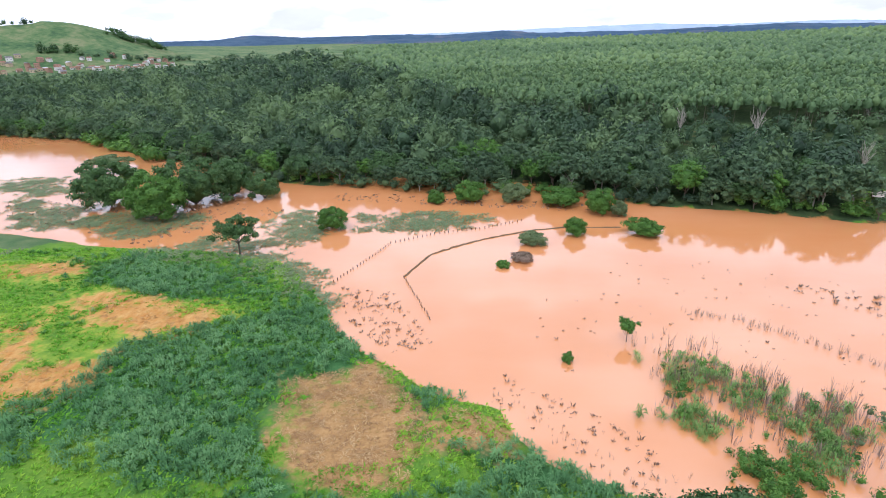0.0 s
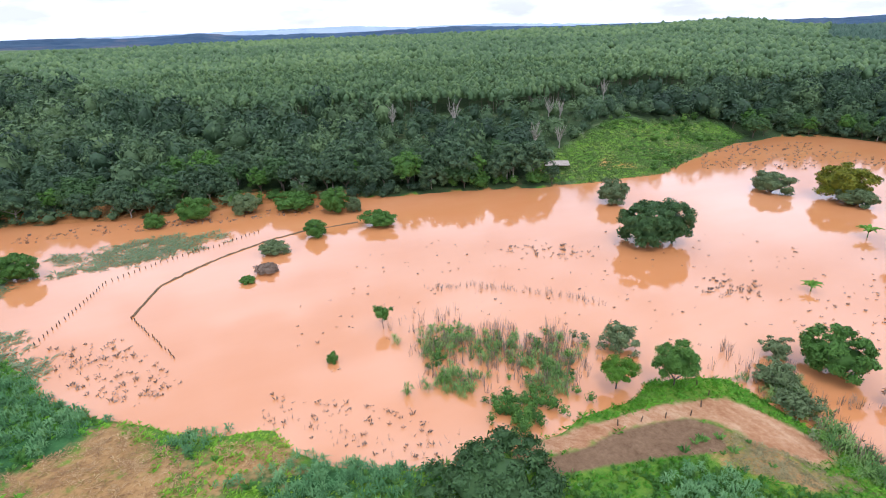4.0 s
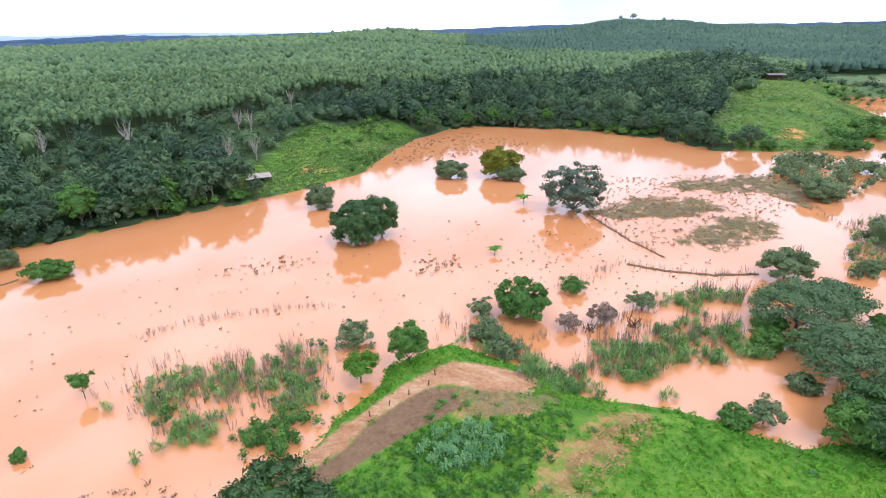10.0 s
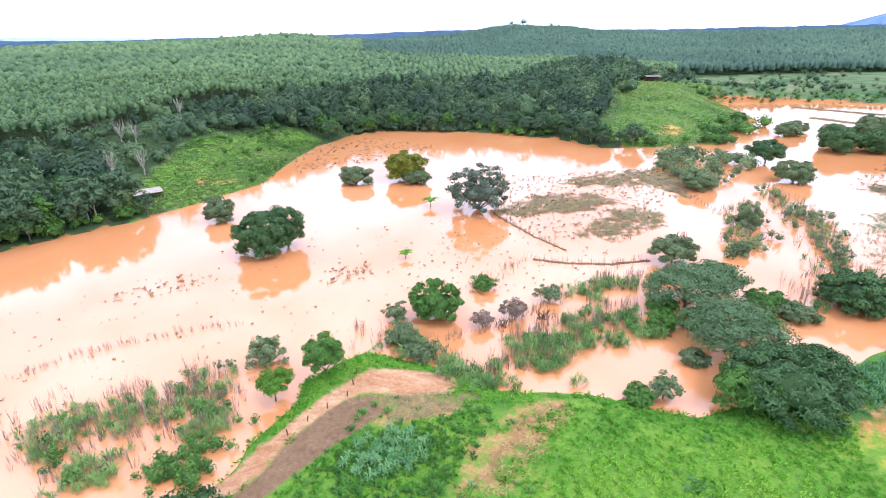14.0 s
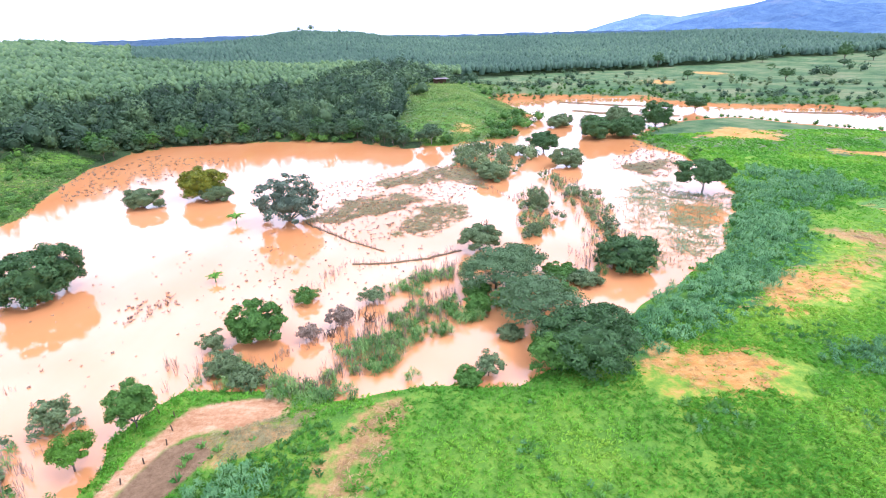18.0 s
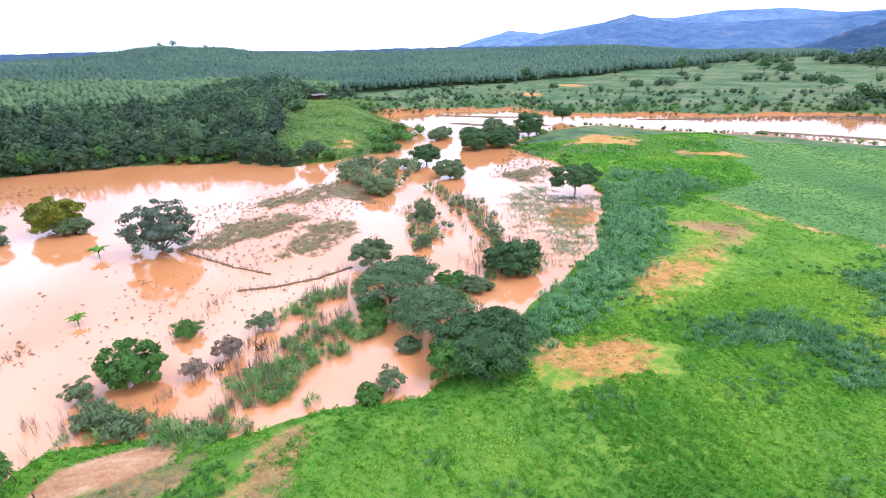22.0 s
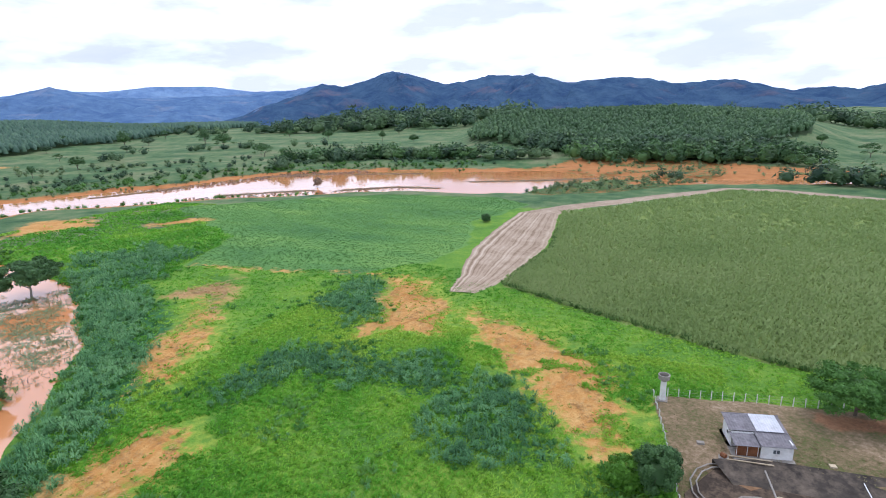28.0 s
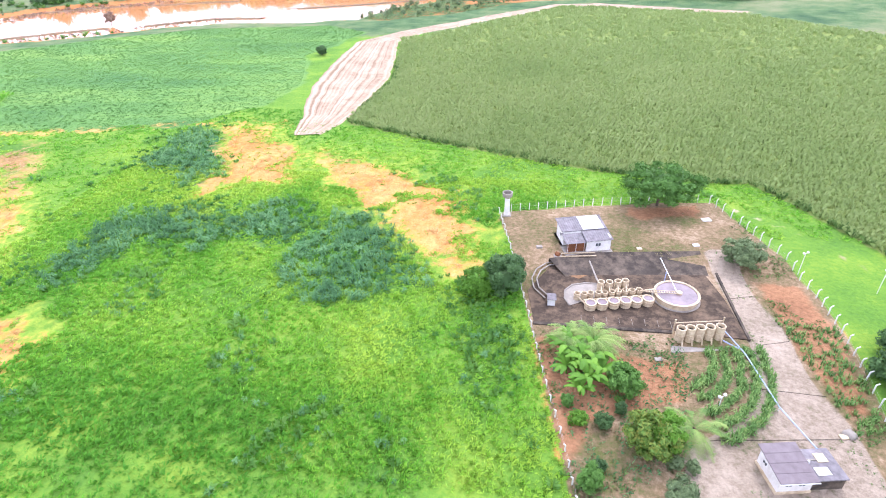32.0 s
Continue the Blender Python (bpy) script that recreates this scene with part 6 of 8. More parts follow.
# ---- the waterworks: yard, house, basin, tanks, fences, garden ----
PAINT_WHITE = plain("stained_white_wall", (0.62, 0.59, 0.55), (0.80, 0.78, 0.76), 1.2, 0.85, bump=0.2, dist=0.02, stain=0.35, stain_col=(0.33, 0.27, 0.22))
ROOF_GREY = plain("weathered_fibre_cement", (0.11, 0.10, 0.105), (0.28, 0.255, 0.265), 1.6, 0.9, bump=0.4, dist=0.04, stain=0.5, stain_col=(0.10, 0.09, 0.09))
ROOF_PALE = plain("pale_new_roof_sheet", (0.45, 0.44, 0.46), (0.62, 0.61, 0.63), 1.5, 0.7, bump=0.3, dist=0.03, stain=0.25)
ROOF_MAUVE = plain("mauve_grey_roof_sheet", (0.150, 0.122, 0.128), (0.225, 0.190, 0.195), 1.2, 0.8, bump=0.3, dist=0.02, stain=0.2)
CONCRETE = plain("old_concrete", (0.22, 0.195, 0.165), (0.38, 0.34, 0.295), 1.2, 0.92, bump=0.4, dist=0.02, stain=0.4, stain_col=(0.15, 0.13, 0.11))
BLACK_CONCRETE = plain("blackened_concrete", (0.024, 0.020, 0.017), (0.085, 0.068, 0.054), 0.9, 0.92, bump=0.4, dist=0.03, stain=0.5, stain_col=(0.24, 0.185, 0.135))
WORN_FLOOR = plain("stained_works_floor", (0.026, 0.019, 0.014), (0.088, 0.062, 0.043), 1.1, 0.9, bump=0.4, dist=0.02, stain=0.6, stain_col=(0.23, 0.160, 0.105))
CREAM = plain("cream_painted_concrete", (0.45, 0.345, 0.215), (0.64, 0.53, 0.38), 1.5, 0.8, bump=0.25, dist=0.02, stain=0.55, stain_col=(0.20, 0.13, 0.075))
RUST_FLOOR = plain("rust_stained_floor", (0.15, 0.085, 0.045), (0.34, 0.19, 0.095), 1.3, 0.9, stain=0.4)
RUST = plain("rusty_iron", (0.13, 0.05, 0.025), (0.30, 0.13, 0.06), 5, 0.8, 0.3, bump=0.3)
DARK_HOLE = plain("dark_interior", (0.02, 0.017, 0.015), (0.05, 0.04, 0.035), 3, 0.9)
POST_WHITE = plain("limewashed_concrete_post", (0.60, 0.58, 0.54), (0.80, 0.78, 0.74), 3, 0.9, stain=0.3, stain_col=(0.3, 0.26, 0.2))
STEEL_PALE = plain("pale_painted_steel", (0.60, 0.59, 0.57), (0.80, 0.79, 0.78), 6, 0.5, 0.2)
PIPE_BLUE = plain("faded_blue_pipe", (0.26, 0.34, 0.60), (0.44, 0.50, 0.72), 3, 0.5)
TANK_WATER, _n, _l, _b = material("tank_water")
_b.inputs["Base Color"].default_value, _b.inputs["Roughness"].default_value = (0.20, 0.15, 0.16, 1), 0.08
_l.new(ramp(_n, _l, noise_at(_n, _l, 0.5, 4), [(0.35, (0.17, 0.13, 0.14)), (0.65, (0.25, 0.19, 0.20))]), _b.inputs["Base Color"])
WIRE = plain("galvanised_wire", (0.35, 0.35, 0.35), (0.5, 0.5, 0.5), 5, 0.5, 0.6)
GLASS_DARK = plain("dark_window_pane", (0.05, 0.055, 0.06), (0.10, 0.11, 0.12), 2, 0.15)


def part(name, bm, mat, parent, label="", at=None):
    me = bpy.data.meshes.new(name)
    bmesh.ops.recalc_face_normals(bm, faces=bm.faces)
    bm.to_mesh(me)
    bm.free()
    me.materials.append(mat)
    ob = new(name, me)
    ob.parent = parent
    if at is not None:
        ob.matrix_basis = at
    return tagged(ob, label)


def box(bm, x0, y0, z0, x1, y1, z1):
    m = pose((x0 + x1) / 2, (y0 + y1) / 2, (z0 + z1) / 2) @ Matrix.Diagonal((abs(x1 - x0), abs(y1 - y0), abs(z1 - z0), 1))
    bmesh.ops.create_cube(bm, size=1, matrix=m)
    return bm


def boxed(x0, y0, z0, x1, y1, z1, bevel=0.0):
    bm = box(bmesh.new(), x0, y0, z0, x1, y1, z1)
    if bevel:
        bmesh.ops.bevel(bm, geom=bm.edges[:], offset=bevel, segments=1, affect="EDGES")
    return bm


def rod(a, b, radius, sides=8):
    bm = bmesh.new()
    a, b = Vector(a), Vector(b)
    m = Matrix.Translation((a + b) / 2) @ (b - a).to_track_quat("Z", "Y").to_matrix().to_4x4()
    bmesh.ops.create_cone(bm, segments=sides, radius1=radius, radius2=radius, depth=(b - a).length, cap_ends=True, matrix=m)
    return bm


def drum(outer, inner, z0, z1, sides=28):
    """An open-topped round vessel with a wall and a rolled rim."""
    bm = bmesh.new()
    prof = [(outer * 1.0, z0), (outer, z1 - 0.18), (outer * 1.06, z1 - 0.16), (outer * 1.06, z1), (inner, z1), (inner, z0 + 0.3)]
    rings = []
    for q, z in prof:
        rings.append([bm.verts.new((math.cos(i * 2 * math.pi / sides) * q, math.sin(i * 2 * math.pi / sides) * q, z)) for i in range(sides)])
    for a, b in zip(rings, rings[1:]):
        for i in range(sides):
            bm.faces.new((a[i], a[(i + 1) % sides], b[(i + 1) % sides], b[i]))
    return bm


def disc(radius, z, sides=28):
    bm = bmesh.new()
    bmesh.ops.create_circle(bm, cap_ends=True, segments=sides, radius=radius, matrix=pose(0, 0, z))
    return bm


def prism(outline, z0, z1):
    bm = bmesh.new()
    low = [bm.verts.new((x, y, z0)) for x, y in outline]
    high = [bm.verts.new((x, y, z1)) for x, y in outline]
    bm.faces.new(low)
    bm.faces.new(high)
    n = len(low)
    for i in range(n):
        bm.faces.new((low[i], low[(i + 1) % n], high[(i + 1) % n], high[i]))
    return bm


def corrugated(w, d, z0, z1, thick=0.06, waves=14):
    """A ribbed roof sheet, w wide, running d back from height z0 to z1."""
    bm = bmesh.new()
    n = waves * 2
    rows = []
    for y, z in ((0, z0), (d, z1)):
        for t in (0, thick):
            rows.append([bm.verts.new((w * i / n, y, z + t + 0.05 * (i % 2))) for i in range(n + 1)])
    for a, b in ((0, 2), (1, 3), (0, 1), (2, 3)):
        for i in range(n):
            bm.faces.new((rows[a][i], rows[a][i + 1], rows[b][i + 1], rows[b][i]))
    return bm


def window(parent, x, y, z, w, h, thick=0.08, axis="x"):
    fr = part("window", boxed(x, y - thick, z, x + w, y, z + h, 0.01) if axis == "x" else boxed(x - thick, y, z, x, y + w, z + h, 0.01), STEEL_PALE, parent, "small barred window")
    for k in range(2):
        if axis == "x":
            part("pane", boxed(x + 0.07 + k * w / 2, y - thick - 0.02, z + 0.08, x + w / 2 - 0.04 + k * w / 2, y - thick - 0.004, z + h - 0.08), GLASS_DARK, fr)
        else:
            part("pane", boxed(x - thick - 0.02, y + 0.07 + k * w / 2, z + 0.08, x - thick - 0.004, y + w / 2 - 0.04 + k * w / 2, z + h - 0.08), GLASS_DARK, fr)
    return fr


# yard house: an old block with a patched roof and a lower porch
house = new("yard_house")
house.matrix_basis = pose(-10.3, -93.6, 2.7, 0, 0, 194.5)
part("plinth", boxed(-0.3, -0.9, -0.6, 9.3, 8.3, 0.10, 0.03), CONCRETE, house)
part("wall", boxed(4.0, 0, 0.1, 9.0, 0.25, 2.55), PAINT_WHITE, house, "white front wall with stains")
part("wall", boxed(8.75, 0.25, 0.1, 9.0, 7.5, 2.9), PAINT_WHITE, house)
part("wall", boxed(0.2, 3.0, 0.1, 0.45, 7.5, 2.9), PAINT_WHITE, house)
part("wall", boxed(0.45, 7.25, 0.1, 8.75, 7.5, 3.4), PAINT_WHITE, house)
part("wall", boxed(0.45, 3.0, 0.1, 8.75, 3.2, 3.0), PAINT_WHITE, house)
part("porch_screen", boxed(0.2, 0.4, 0.1, 3.9, 0.5, 2.1), RUST, house, "dark rusty slatted porch screen")
for k in range(9):
    part("bar", boxed(0.3 + k * 0.42, 0.32, 0.1, 0.38 + k * 0.42, 0.40, 2.2), PAINT_WHITE if k % 4 == 0 else RUST, house)
part("roof", corrugated(9.4, 4.8, 3.15, 3.65, 0.07, 20), ROOF_GREY, house, "weathered grey fibre-cement rear roof", pose(-0.2, 3.1, 0))
part("roof_patch", corrugated(4.4, 4.7, 3.27, 3.77, 0.05, 10), ROOF_PALE, house, "pale newer roof sheets", pose(4.2, 3.15, 0))
part("front_roof", corrugated(5.5, 3.8, 2.55, 3.05, 0.07, 12), ROOF_GREY, house, "grey front roof over the white room", pose(3.8, -0.4, 0))
part("porch_roof", corrugated(4.1, 3.6, 2.25, 2.7, 0.07, 9), ROOF_GREY, house, "patched lower porch roof", pose(-0.2, -0.2, 0))
part("ridge", boxed(-0.25, 7.75, 3.6, 9.3, 8.0, 3.82, 0.04), ROOF_GREY, house)
window(house, 5.8, -0.004, 1.15, 1.1, 0.8)
window(house, 0.196, 4.2, 1.5, 0.9, 0.7, axis="y")
tagged(house, "small white house with patched corrugated roof in a bare yard", "house")

# water tower pillar in the corner
tower = new("water_tower")
tower.matrix_basis = pose(2.1, -108.6, 2.7)
part("footing", boxed(-1.0, -1.0, -0.4, 1.0, 1.0, 0.25, 0.05), CONCRETE, tower)
bmt = bmesh.new()
bmesh.ops.create_cone(bmt, segments=20, radius1=0.62, radius2=0.55, depth=4.2, cap_ends=True, matrix=pose(0, 0, 2.3))
part("column", bmt, PAINT_WHITE, tower, "white round column")
bmt = bmesh.new()
bmesh.ops.create_cone(bmt, segments=20, radius1=0.6, radius2=1.1, depth=0.5, cap_ends=True, matrix=pose(0, 0, 4.6))
part("collar", bmt, CONCRETE, tower)
part("tank", drum(1.1, 0.95, 4.8, 5.7, 20), CONCRETE, tower, "grey cup-shaped tank")
tagged(tower, "slim white water tower with a grey cup", "water tower")

# sunken works floor with a blackened slope behind it
basin = new("works_basin")
BASIN_FLOOR = [(-4.0, -72.6), (-2.8, -82), (-7.5, -91), (-15, -88.4), (-36, -90.2), (-37.4, -83), (-38.2, -72.2), (-26.3, -73.4), (-16.6, -72.6)]
part("floor_slab", prism(BASIN_FLOOR, 0.9, 1.66), WORN_FLOOR, basin, "dark stained concrete floor")
bms = bmesh.new()
back = [((-6.8, -91.2), (-10, -87.0)), ((-15, -94.2), (-15.2, -87.9)), ((-25, -95.4), (-25.2, -89.0)), ((-36.4, -96.8), (-36.6, -90.0))]
vt = [(bms.verts.new((*a, 2.92)), bms.verts.new((*b, 1.62)), bms.verts.new((*a, 1.2)), bms.verts.new((*b, 1.0))) for a, b in back]
for p, q in zip(vt, vt[1:]):
    for i, j in ((0, 1), (0, 2), (1, 3), (2, 3)):
        bms.faces.new((p[i], q[i], q[j], p[j]))
part("back_slope", bms, BLACK_CONCRETE, basin, "black mildewed sloping wall")
part("front_wall", boxed(-26.6, -73.2, 0.4, -3.8, -72.5, 1.72, 0.04), BLACK_CONCRETE, basin, "rough dark retaining wall")
part("kerb", boxed(-38.4, -91, 1.2, -38.0, -72, 1.85, 0.03), BLACK_CONCRETE, basin)
for k in range(11):
    part("floor_joint", boxed(-12.0 - k * 2.1, -75.6, 1.664, -11.95 - k * 2.1, -73.8, 1.67), CONCRETE, basin)
part("cross_joint", boxed(-36.5, -76.5, 1.664, -10.5, -76.44, 1.68), WORN_FLOOR, basin)
tagged(basin, "dark concrete works floor below the yard with a blackened slope", "basin")

# round settling tank with walkway
tank = new("settling_tank")
tank.matrix_basis = pose(-29.0, -82.2, 1.62) @ Matrix.Diagonal((1, 1, 0.7, 1))
part("tank_wall", drum(3.7, 3.5, 0, 1.75, 40), CREAM, tank, "cream ring wall with stains")
part("water_surface", disc(3.53, 1.55, 40), TANK_WATER, tank, "still mauve-brown water")
part("base_ring", prism([(math.cos(a) * 4.1, math.sin(a) * 4.1) for a in np.linspace(0, 2 * math.pi, 33)[:-1]], -0.02, 0.22), CONCRETE, tank)
walkway = part("walkway", boxed(-0.2, -0.35, 1.85, 5.4, -0.28, 1.98), CREAM, tank, "cream ladder-like walkway")
part("beam", boxed(-0.2, 0.28, 1.85, 5.4, 0.35, 1.98), CREAM, walkway)
for k in range(13):
    part("rung", boxed(-0.1 + k * 0.44, -0.28, 1.88, 0.0 + k * 0.44, 0.28, 1.95), CREAM, walkway)
part("hub", prism([(math.cos(a) * 0.5 - 0.4, math.sin(a) * 0.5) for a in np.linspace(0, 2 * math.pi, 13)[:-1]], 1.4, 2.1), CREAM, tank)
part("feed_pipe", rod((0.0, 0.0, 2.0), (1.2, -9.5, 3.4), 0.085), STEEL_PALE, tank, "white feed pipe from the slope")
part("pipe_prop", rod((1.0, -5.0, 0.0), (0.85, -5.4, 2.7), 0.07), PIPE_BLUE, tank)
tagged(tank, "round cream concrete settling tank full of murky water", "settling tank")


def filter_drum(name, radius, tall, label, group, water=True):
    top = new(name)
    part("shell", drum(radius, radius * 0.82, 0, tall, 18), CREAM, top)
    part("filling", disc(radius * 0.84, tall - (0.12 if water else 0.6), 18), TANK_WATER if water else DARK_HOLE, top)
    part("band", drum(radius * 1.04, radius * 0.97, tall * 0.45, tall * 0.45 + 0.32, 18), CREAM, top)
    return tagged(top, label, "filter tank", group)


def row_of(src, a, b, count, z, tilt=0):
    for k in range(count):
        t = k / (count - 1)
        m = pose(a[0] + (b[0] - a[0]) * t + rng.normal(0, 0.05), a[1] + (b[1] - a[1]) * t + rng.normal(0, 0.07), z, rng.normal(0, 1.2), rng.normal(0, 1.2), k * 40)
        if k == 0:
            src.matrix_basis = m
        else:
            copy_thing(src, m)


row_of(filter_drum("filter_column", 0.62, 2.2, "tall cream concrete filter column, open at the top", "filter columns", False), (-15.9, -83.0), (-20.4, -83.9), 4, 1.63)
row_of(filter_drum("filter_pot", 0.55, 1.4, "small cream concrete filter pot on the works floor", "filter pots", False), (-11.5, -80.1), (-22.6, -82.5), 10, 1.63)
row_of(filter_drum("filter_tank", 0.98, 1.35, "squat cream filter tank holding brown water", "filter tanks"), (-13.6, -77.9), (-23.7, -80.0), 6, 1.63)
row_of(filter_drum("upright_filter", 0.74, 2.9, "tall cream filter cylinder in a row of five", "upright filters", False), (-27.2, -71.2), (-33.5, -72.4), 5, 1.1)
gantry = new("filter_gantry")
part("back_beam", rod((-26.4, -72.3, 4.0), (-34.2, -73.7, 4.0), 0.1), CREAM, gantry)
part("bracket", rod((-26.4, -72.3, 1.2), (-26.4, -72.3, 4.7), 0.12), CREAM, gantry)
part("bracket", rod((-34.2, -73.7, 1.2), (-34.2, -73.7, 4.7), 0.12), CREAM, gantry)
for k in range(5):
    x, y = -27.4 - k * 1.57, -70.3 - k * 0.3
    part("drain_pipe", rod((x, y, 2.2), (x - 0.1, y + 0.5, 0.9), 0.13), CREAM, gantry)
tagged(gantry, "cream pipe frame behind a row of filters", "pipe frame")
pad = part("concrete_pad", prism([(-25.5, -68.3), (-34.5, -69.8), (-36.5, -72.8), (-26, -72.0)], 0.7, 1.2), CONCRETE, None)
tagged(pad, "worn concrete pad under the upright filters", "pad")

# channels, pipes and boxes on the floor
def trough(path, width, z, label, mat=CONCRETE):
    top = new("channel")
    for a, b in zip(path, path[1:]):
        d = Vector((b[0] - a[0], b[1] - a[1], 0))
        for side in (-1, 1):
            o = Vector((-d.y, d.x, 0)).normalized() * width * side
            part("channel_wall", rod(Vector((*a, z)) + o, Vector((*b, z)) + o, 0.13, 5), mat, top)
    return tagged(top, label, "channel")


trough([(-8.4, -91.4), (-6.6, -90.6), (-4.9, -88.6), (-4.0, -85.5), (-4.4, -82.6), (-6.3, -79.8)], 0.45, 1.95, "curved pale concrete channel round the works floor")
trough([(-9.0, -92.6), (-16.0, -93.6)], 0.55, 2.95, "short orange-stained channel at the yard's edge", CREAM)
valve = new("valve_box")
part("case", boxed(-7.6, -79.4, 1.6, -6.3, -77.8, 2.9, 0.04), STEEL_PALE, valve)
part("lid", boxed(-7.8, -79.6, 2.9, -6.2, -77.7, 3.05, 0.03), ROOF_GREY, valve, "dark grey lid")
tagged(valve, "pale metal box with a dark lid on the works floor", "valve box")
arc = [(-10.2, -78.2), (-9.4, -80.2), (-9.6, -82.6), (-11.0, -84.4), (-13.4, -85.2), (-15.6, -85.2)]
kerb_ring = new("curved_kerb")
for a_, b_ in zip(arc, arc[1:]):
    part("kerb_stone", rod((*a_, 1.74), (*b_, 1.74), 0.16, 6), CONCRETE, kerb_ring)
tagged(kerb_ring, "low curved concrete kerb round the filter pots", "kerb")
fill = part("pale_fill", prism(arc + [(-15.4, -81.4), (-11.6, -79.0)], 1.60, 1.69), CONCRETE, None)
tagged(fill, "pale worn concrete patch inside the curved kerb", "slab")
rust_bed = part("rust_patch", prism([(-9.4, -91.2), (-13.4, -92.6), (-14.6, -88.4), (-12.4, -86.6), (-10.6, -87.4)], 1.62, 1.70), RUST_FLOOR, None)
tagged(rust_bed, "orange rust-stained floor below the pump", "slab")
pump = new("rusty_pump")
part("motor", rod((-8.9, -92.4, 3.1), (-8.2, -92.9, 3.1), 0.42, 12), RUST, pump)
part("bed", boxed(-9.4, -93.1, 2.6, -7.8, -92.1, 2.8), CONCRETE, pump)
tagged(pump, "rusty orange pump on a concrete bed", "pump")
for a, b, lab in (((-15.6, -83.4, 3.0), (-14.6, -91.0, 2.9), "grey pipe from the slope to the filter columns"), ((-22.8, -82.4, 2.6), (-25.4, -83.0, 2.9), "short cream pipe between the pots and the settling tank")):
    t = part("pipe", rod(a, b, 0.15), CONCRETE if a[0] > -20 else CREAM, None)
    tagged(t, lab, "pipe")
manifold = new("filter_manifold")
part("header_pipe", rod((-12.6, -78.9, 2.5), (-24.4, -81.4, 2.5), 0.16), CREAM, manifold)
for k in range(6):
    x0, y0 = -13.6 - k * 2.02, -77.9 - k * 0.42
    part("branch_pipe", rod((x0 - 0.2, y0 - 1.3, 2.5), (x0, y0 - 0.5, 2.7), 0.12), CREAM, manifold)
for k in range(4):
    x0, y0 = -15.9 - k * 1.5, -83.0 - k * 0.3
    part("drop_pipe", rod((x0, y0 + 0.5, 3.2), (x0 + 0.1, y0 + 2.2, 2.6), 0.12), CREAM, manifold)
part("end_pipe", rod((-11.2, -80.4, 2.6), (-13.0, -78.6, 1.8), 0.14), CREAM, manifold)
tagged(manifold, "cream pipework joining the rows of filters", "pipework")
blue = new("blue_pipe")
bl = [(-34.6, -73.4, 2.3), (-36.4, -68.6, 1.9), (-37.6, -57.8, 2.0), (-39.0, -50.2, 3.1)]
for a, b in zip(bl, bl[1:]):
    part("pipe_length", rod(a, b, 0.09), PIPE_BLUE, blue)
part("branch", rod((-34.0, -71.5, 1.7), (-36.2, -69.4, 1.8), 0.09), PIPE_BLUE, blue)
for p in bl[1:3]:
    part("prop", rod((p[0], p[1], 0.8), p, 0.06), STEEL_PALE, blue)
tagged(blue, "long pale blue pipe crossing the drive on props", "pipe")

# pump house by the drive
ph = new("pump_house")
ph.matrix_basis = pose(-32.6, -44.5, 1.3, 0, 0, 190)
part("wall", boxed(0, 0, -0.3, 4.1, 0.2, 2.3), PAINT_WHITE, ph, "white front wall with two small windows")
part("wall", boxed(0, 0.2, -0.3, 0.2, 4.4, 2.5), PAINT_WHITE, ph)
part("wall", boxed(3.9, 0.2, -0.3, 4.1, 4.4, 2.5), PAINT_WHITE, ph)
part("wall", boxed(0.2, 4.2, -0.3, 3.9, 4.4, 2.8), PAINT_WHITE, ph)
part("plinth", boxed(-0.15, -0.12, -0.5, 4.25, 4.5, 0.22, 0.03), CREAM, ph, "yellowed plinth")
rf = part("roof", boxed(-0.35, -0.5, -0.04, 4.35, 4.9, 0.08, 0.02), ROOF_MAUVE, ph, "mauve-grey sheet roof", pose(0, 0, 2.42, 5, 0, 0))
for k in range(3):
    part("seam", boxed(-0.34, 0.8 + k * 1.35, 0.084, 4.34, 0.86 + k * 1.35, 0.12), ROOF_MAUVE, rf)
window(ph, 0.7, -0.004, 1.2, 0.85, 0.5)
window(ph, 2.3, -0.004, 1.2, 0.85, 0.5)
window(ph, -0.004, 2.6, 1.3, 0.8, 0.6, axis="y")
part("gutter", rod((-0.4, -0.55, 2.3), (4.4, -0.55, 2.3), 0.07), STEEL_PALE, ph)
tagged(ph, "small white pump house with mauve sheet roof beside the drive", "pump house")
cis = new("cistern")
cis.matrix_basis = pose(-36.7, -45.5, 1.1, 0, 0, 190)
part("body", boxed(0, 0, -0.4, 4.2, 4.2, 1.75, 0.06), BLACK_CONCRETE, cis, "dark stained walls")
part("slab", boxed(-0.15, -0.15, 1.75, 4.35, 4.35, 1.95, 0.03), ROOF_GREY, cis, "dark roof slab")
part("hatch", boxed(0.9, 0.5, 1.95, 2.6, 1.6, 2.08, 0.02), PAINT_WHITE, cis, "pale square hatch")
part("hatch", boxed(2.0, 2.3, 1.95, 3.3, 3.6, 2.08, 0.02), CREAM, cis, "cream rectangular hatch")
part("pipe_head", rod((0.6, 2.2, 1.95), (0.6, 2.2, 2.6), 0.14), STEEL_PALE, cis)
part("crossbeam", boxed(0.1, 2.6, 1.96, 2.0, 2.8, 2.1), CONCRETE, cis)
tagged(cis, "low dark concrete cistern beside the pump house", "cistern")

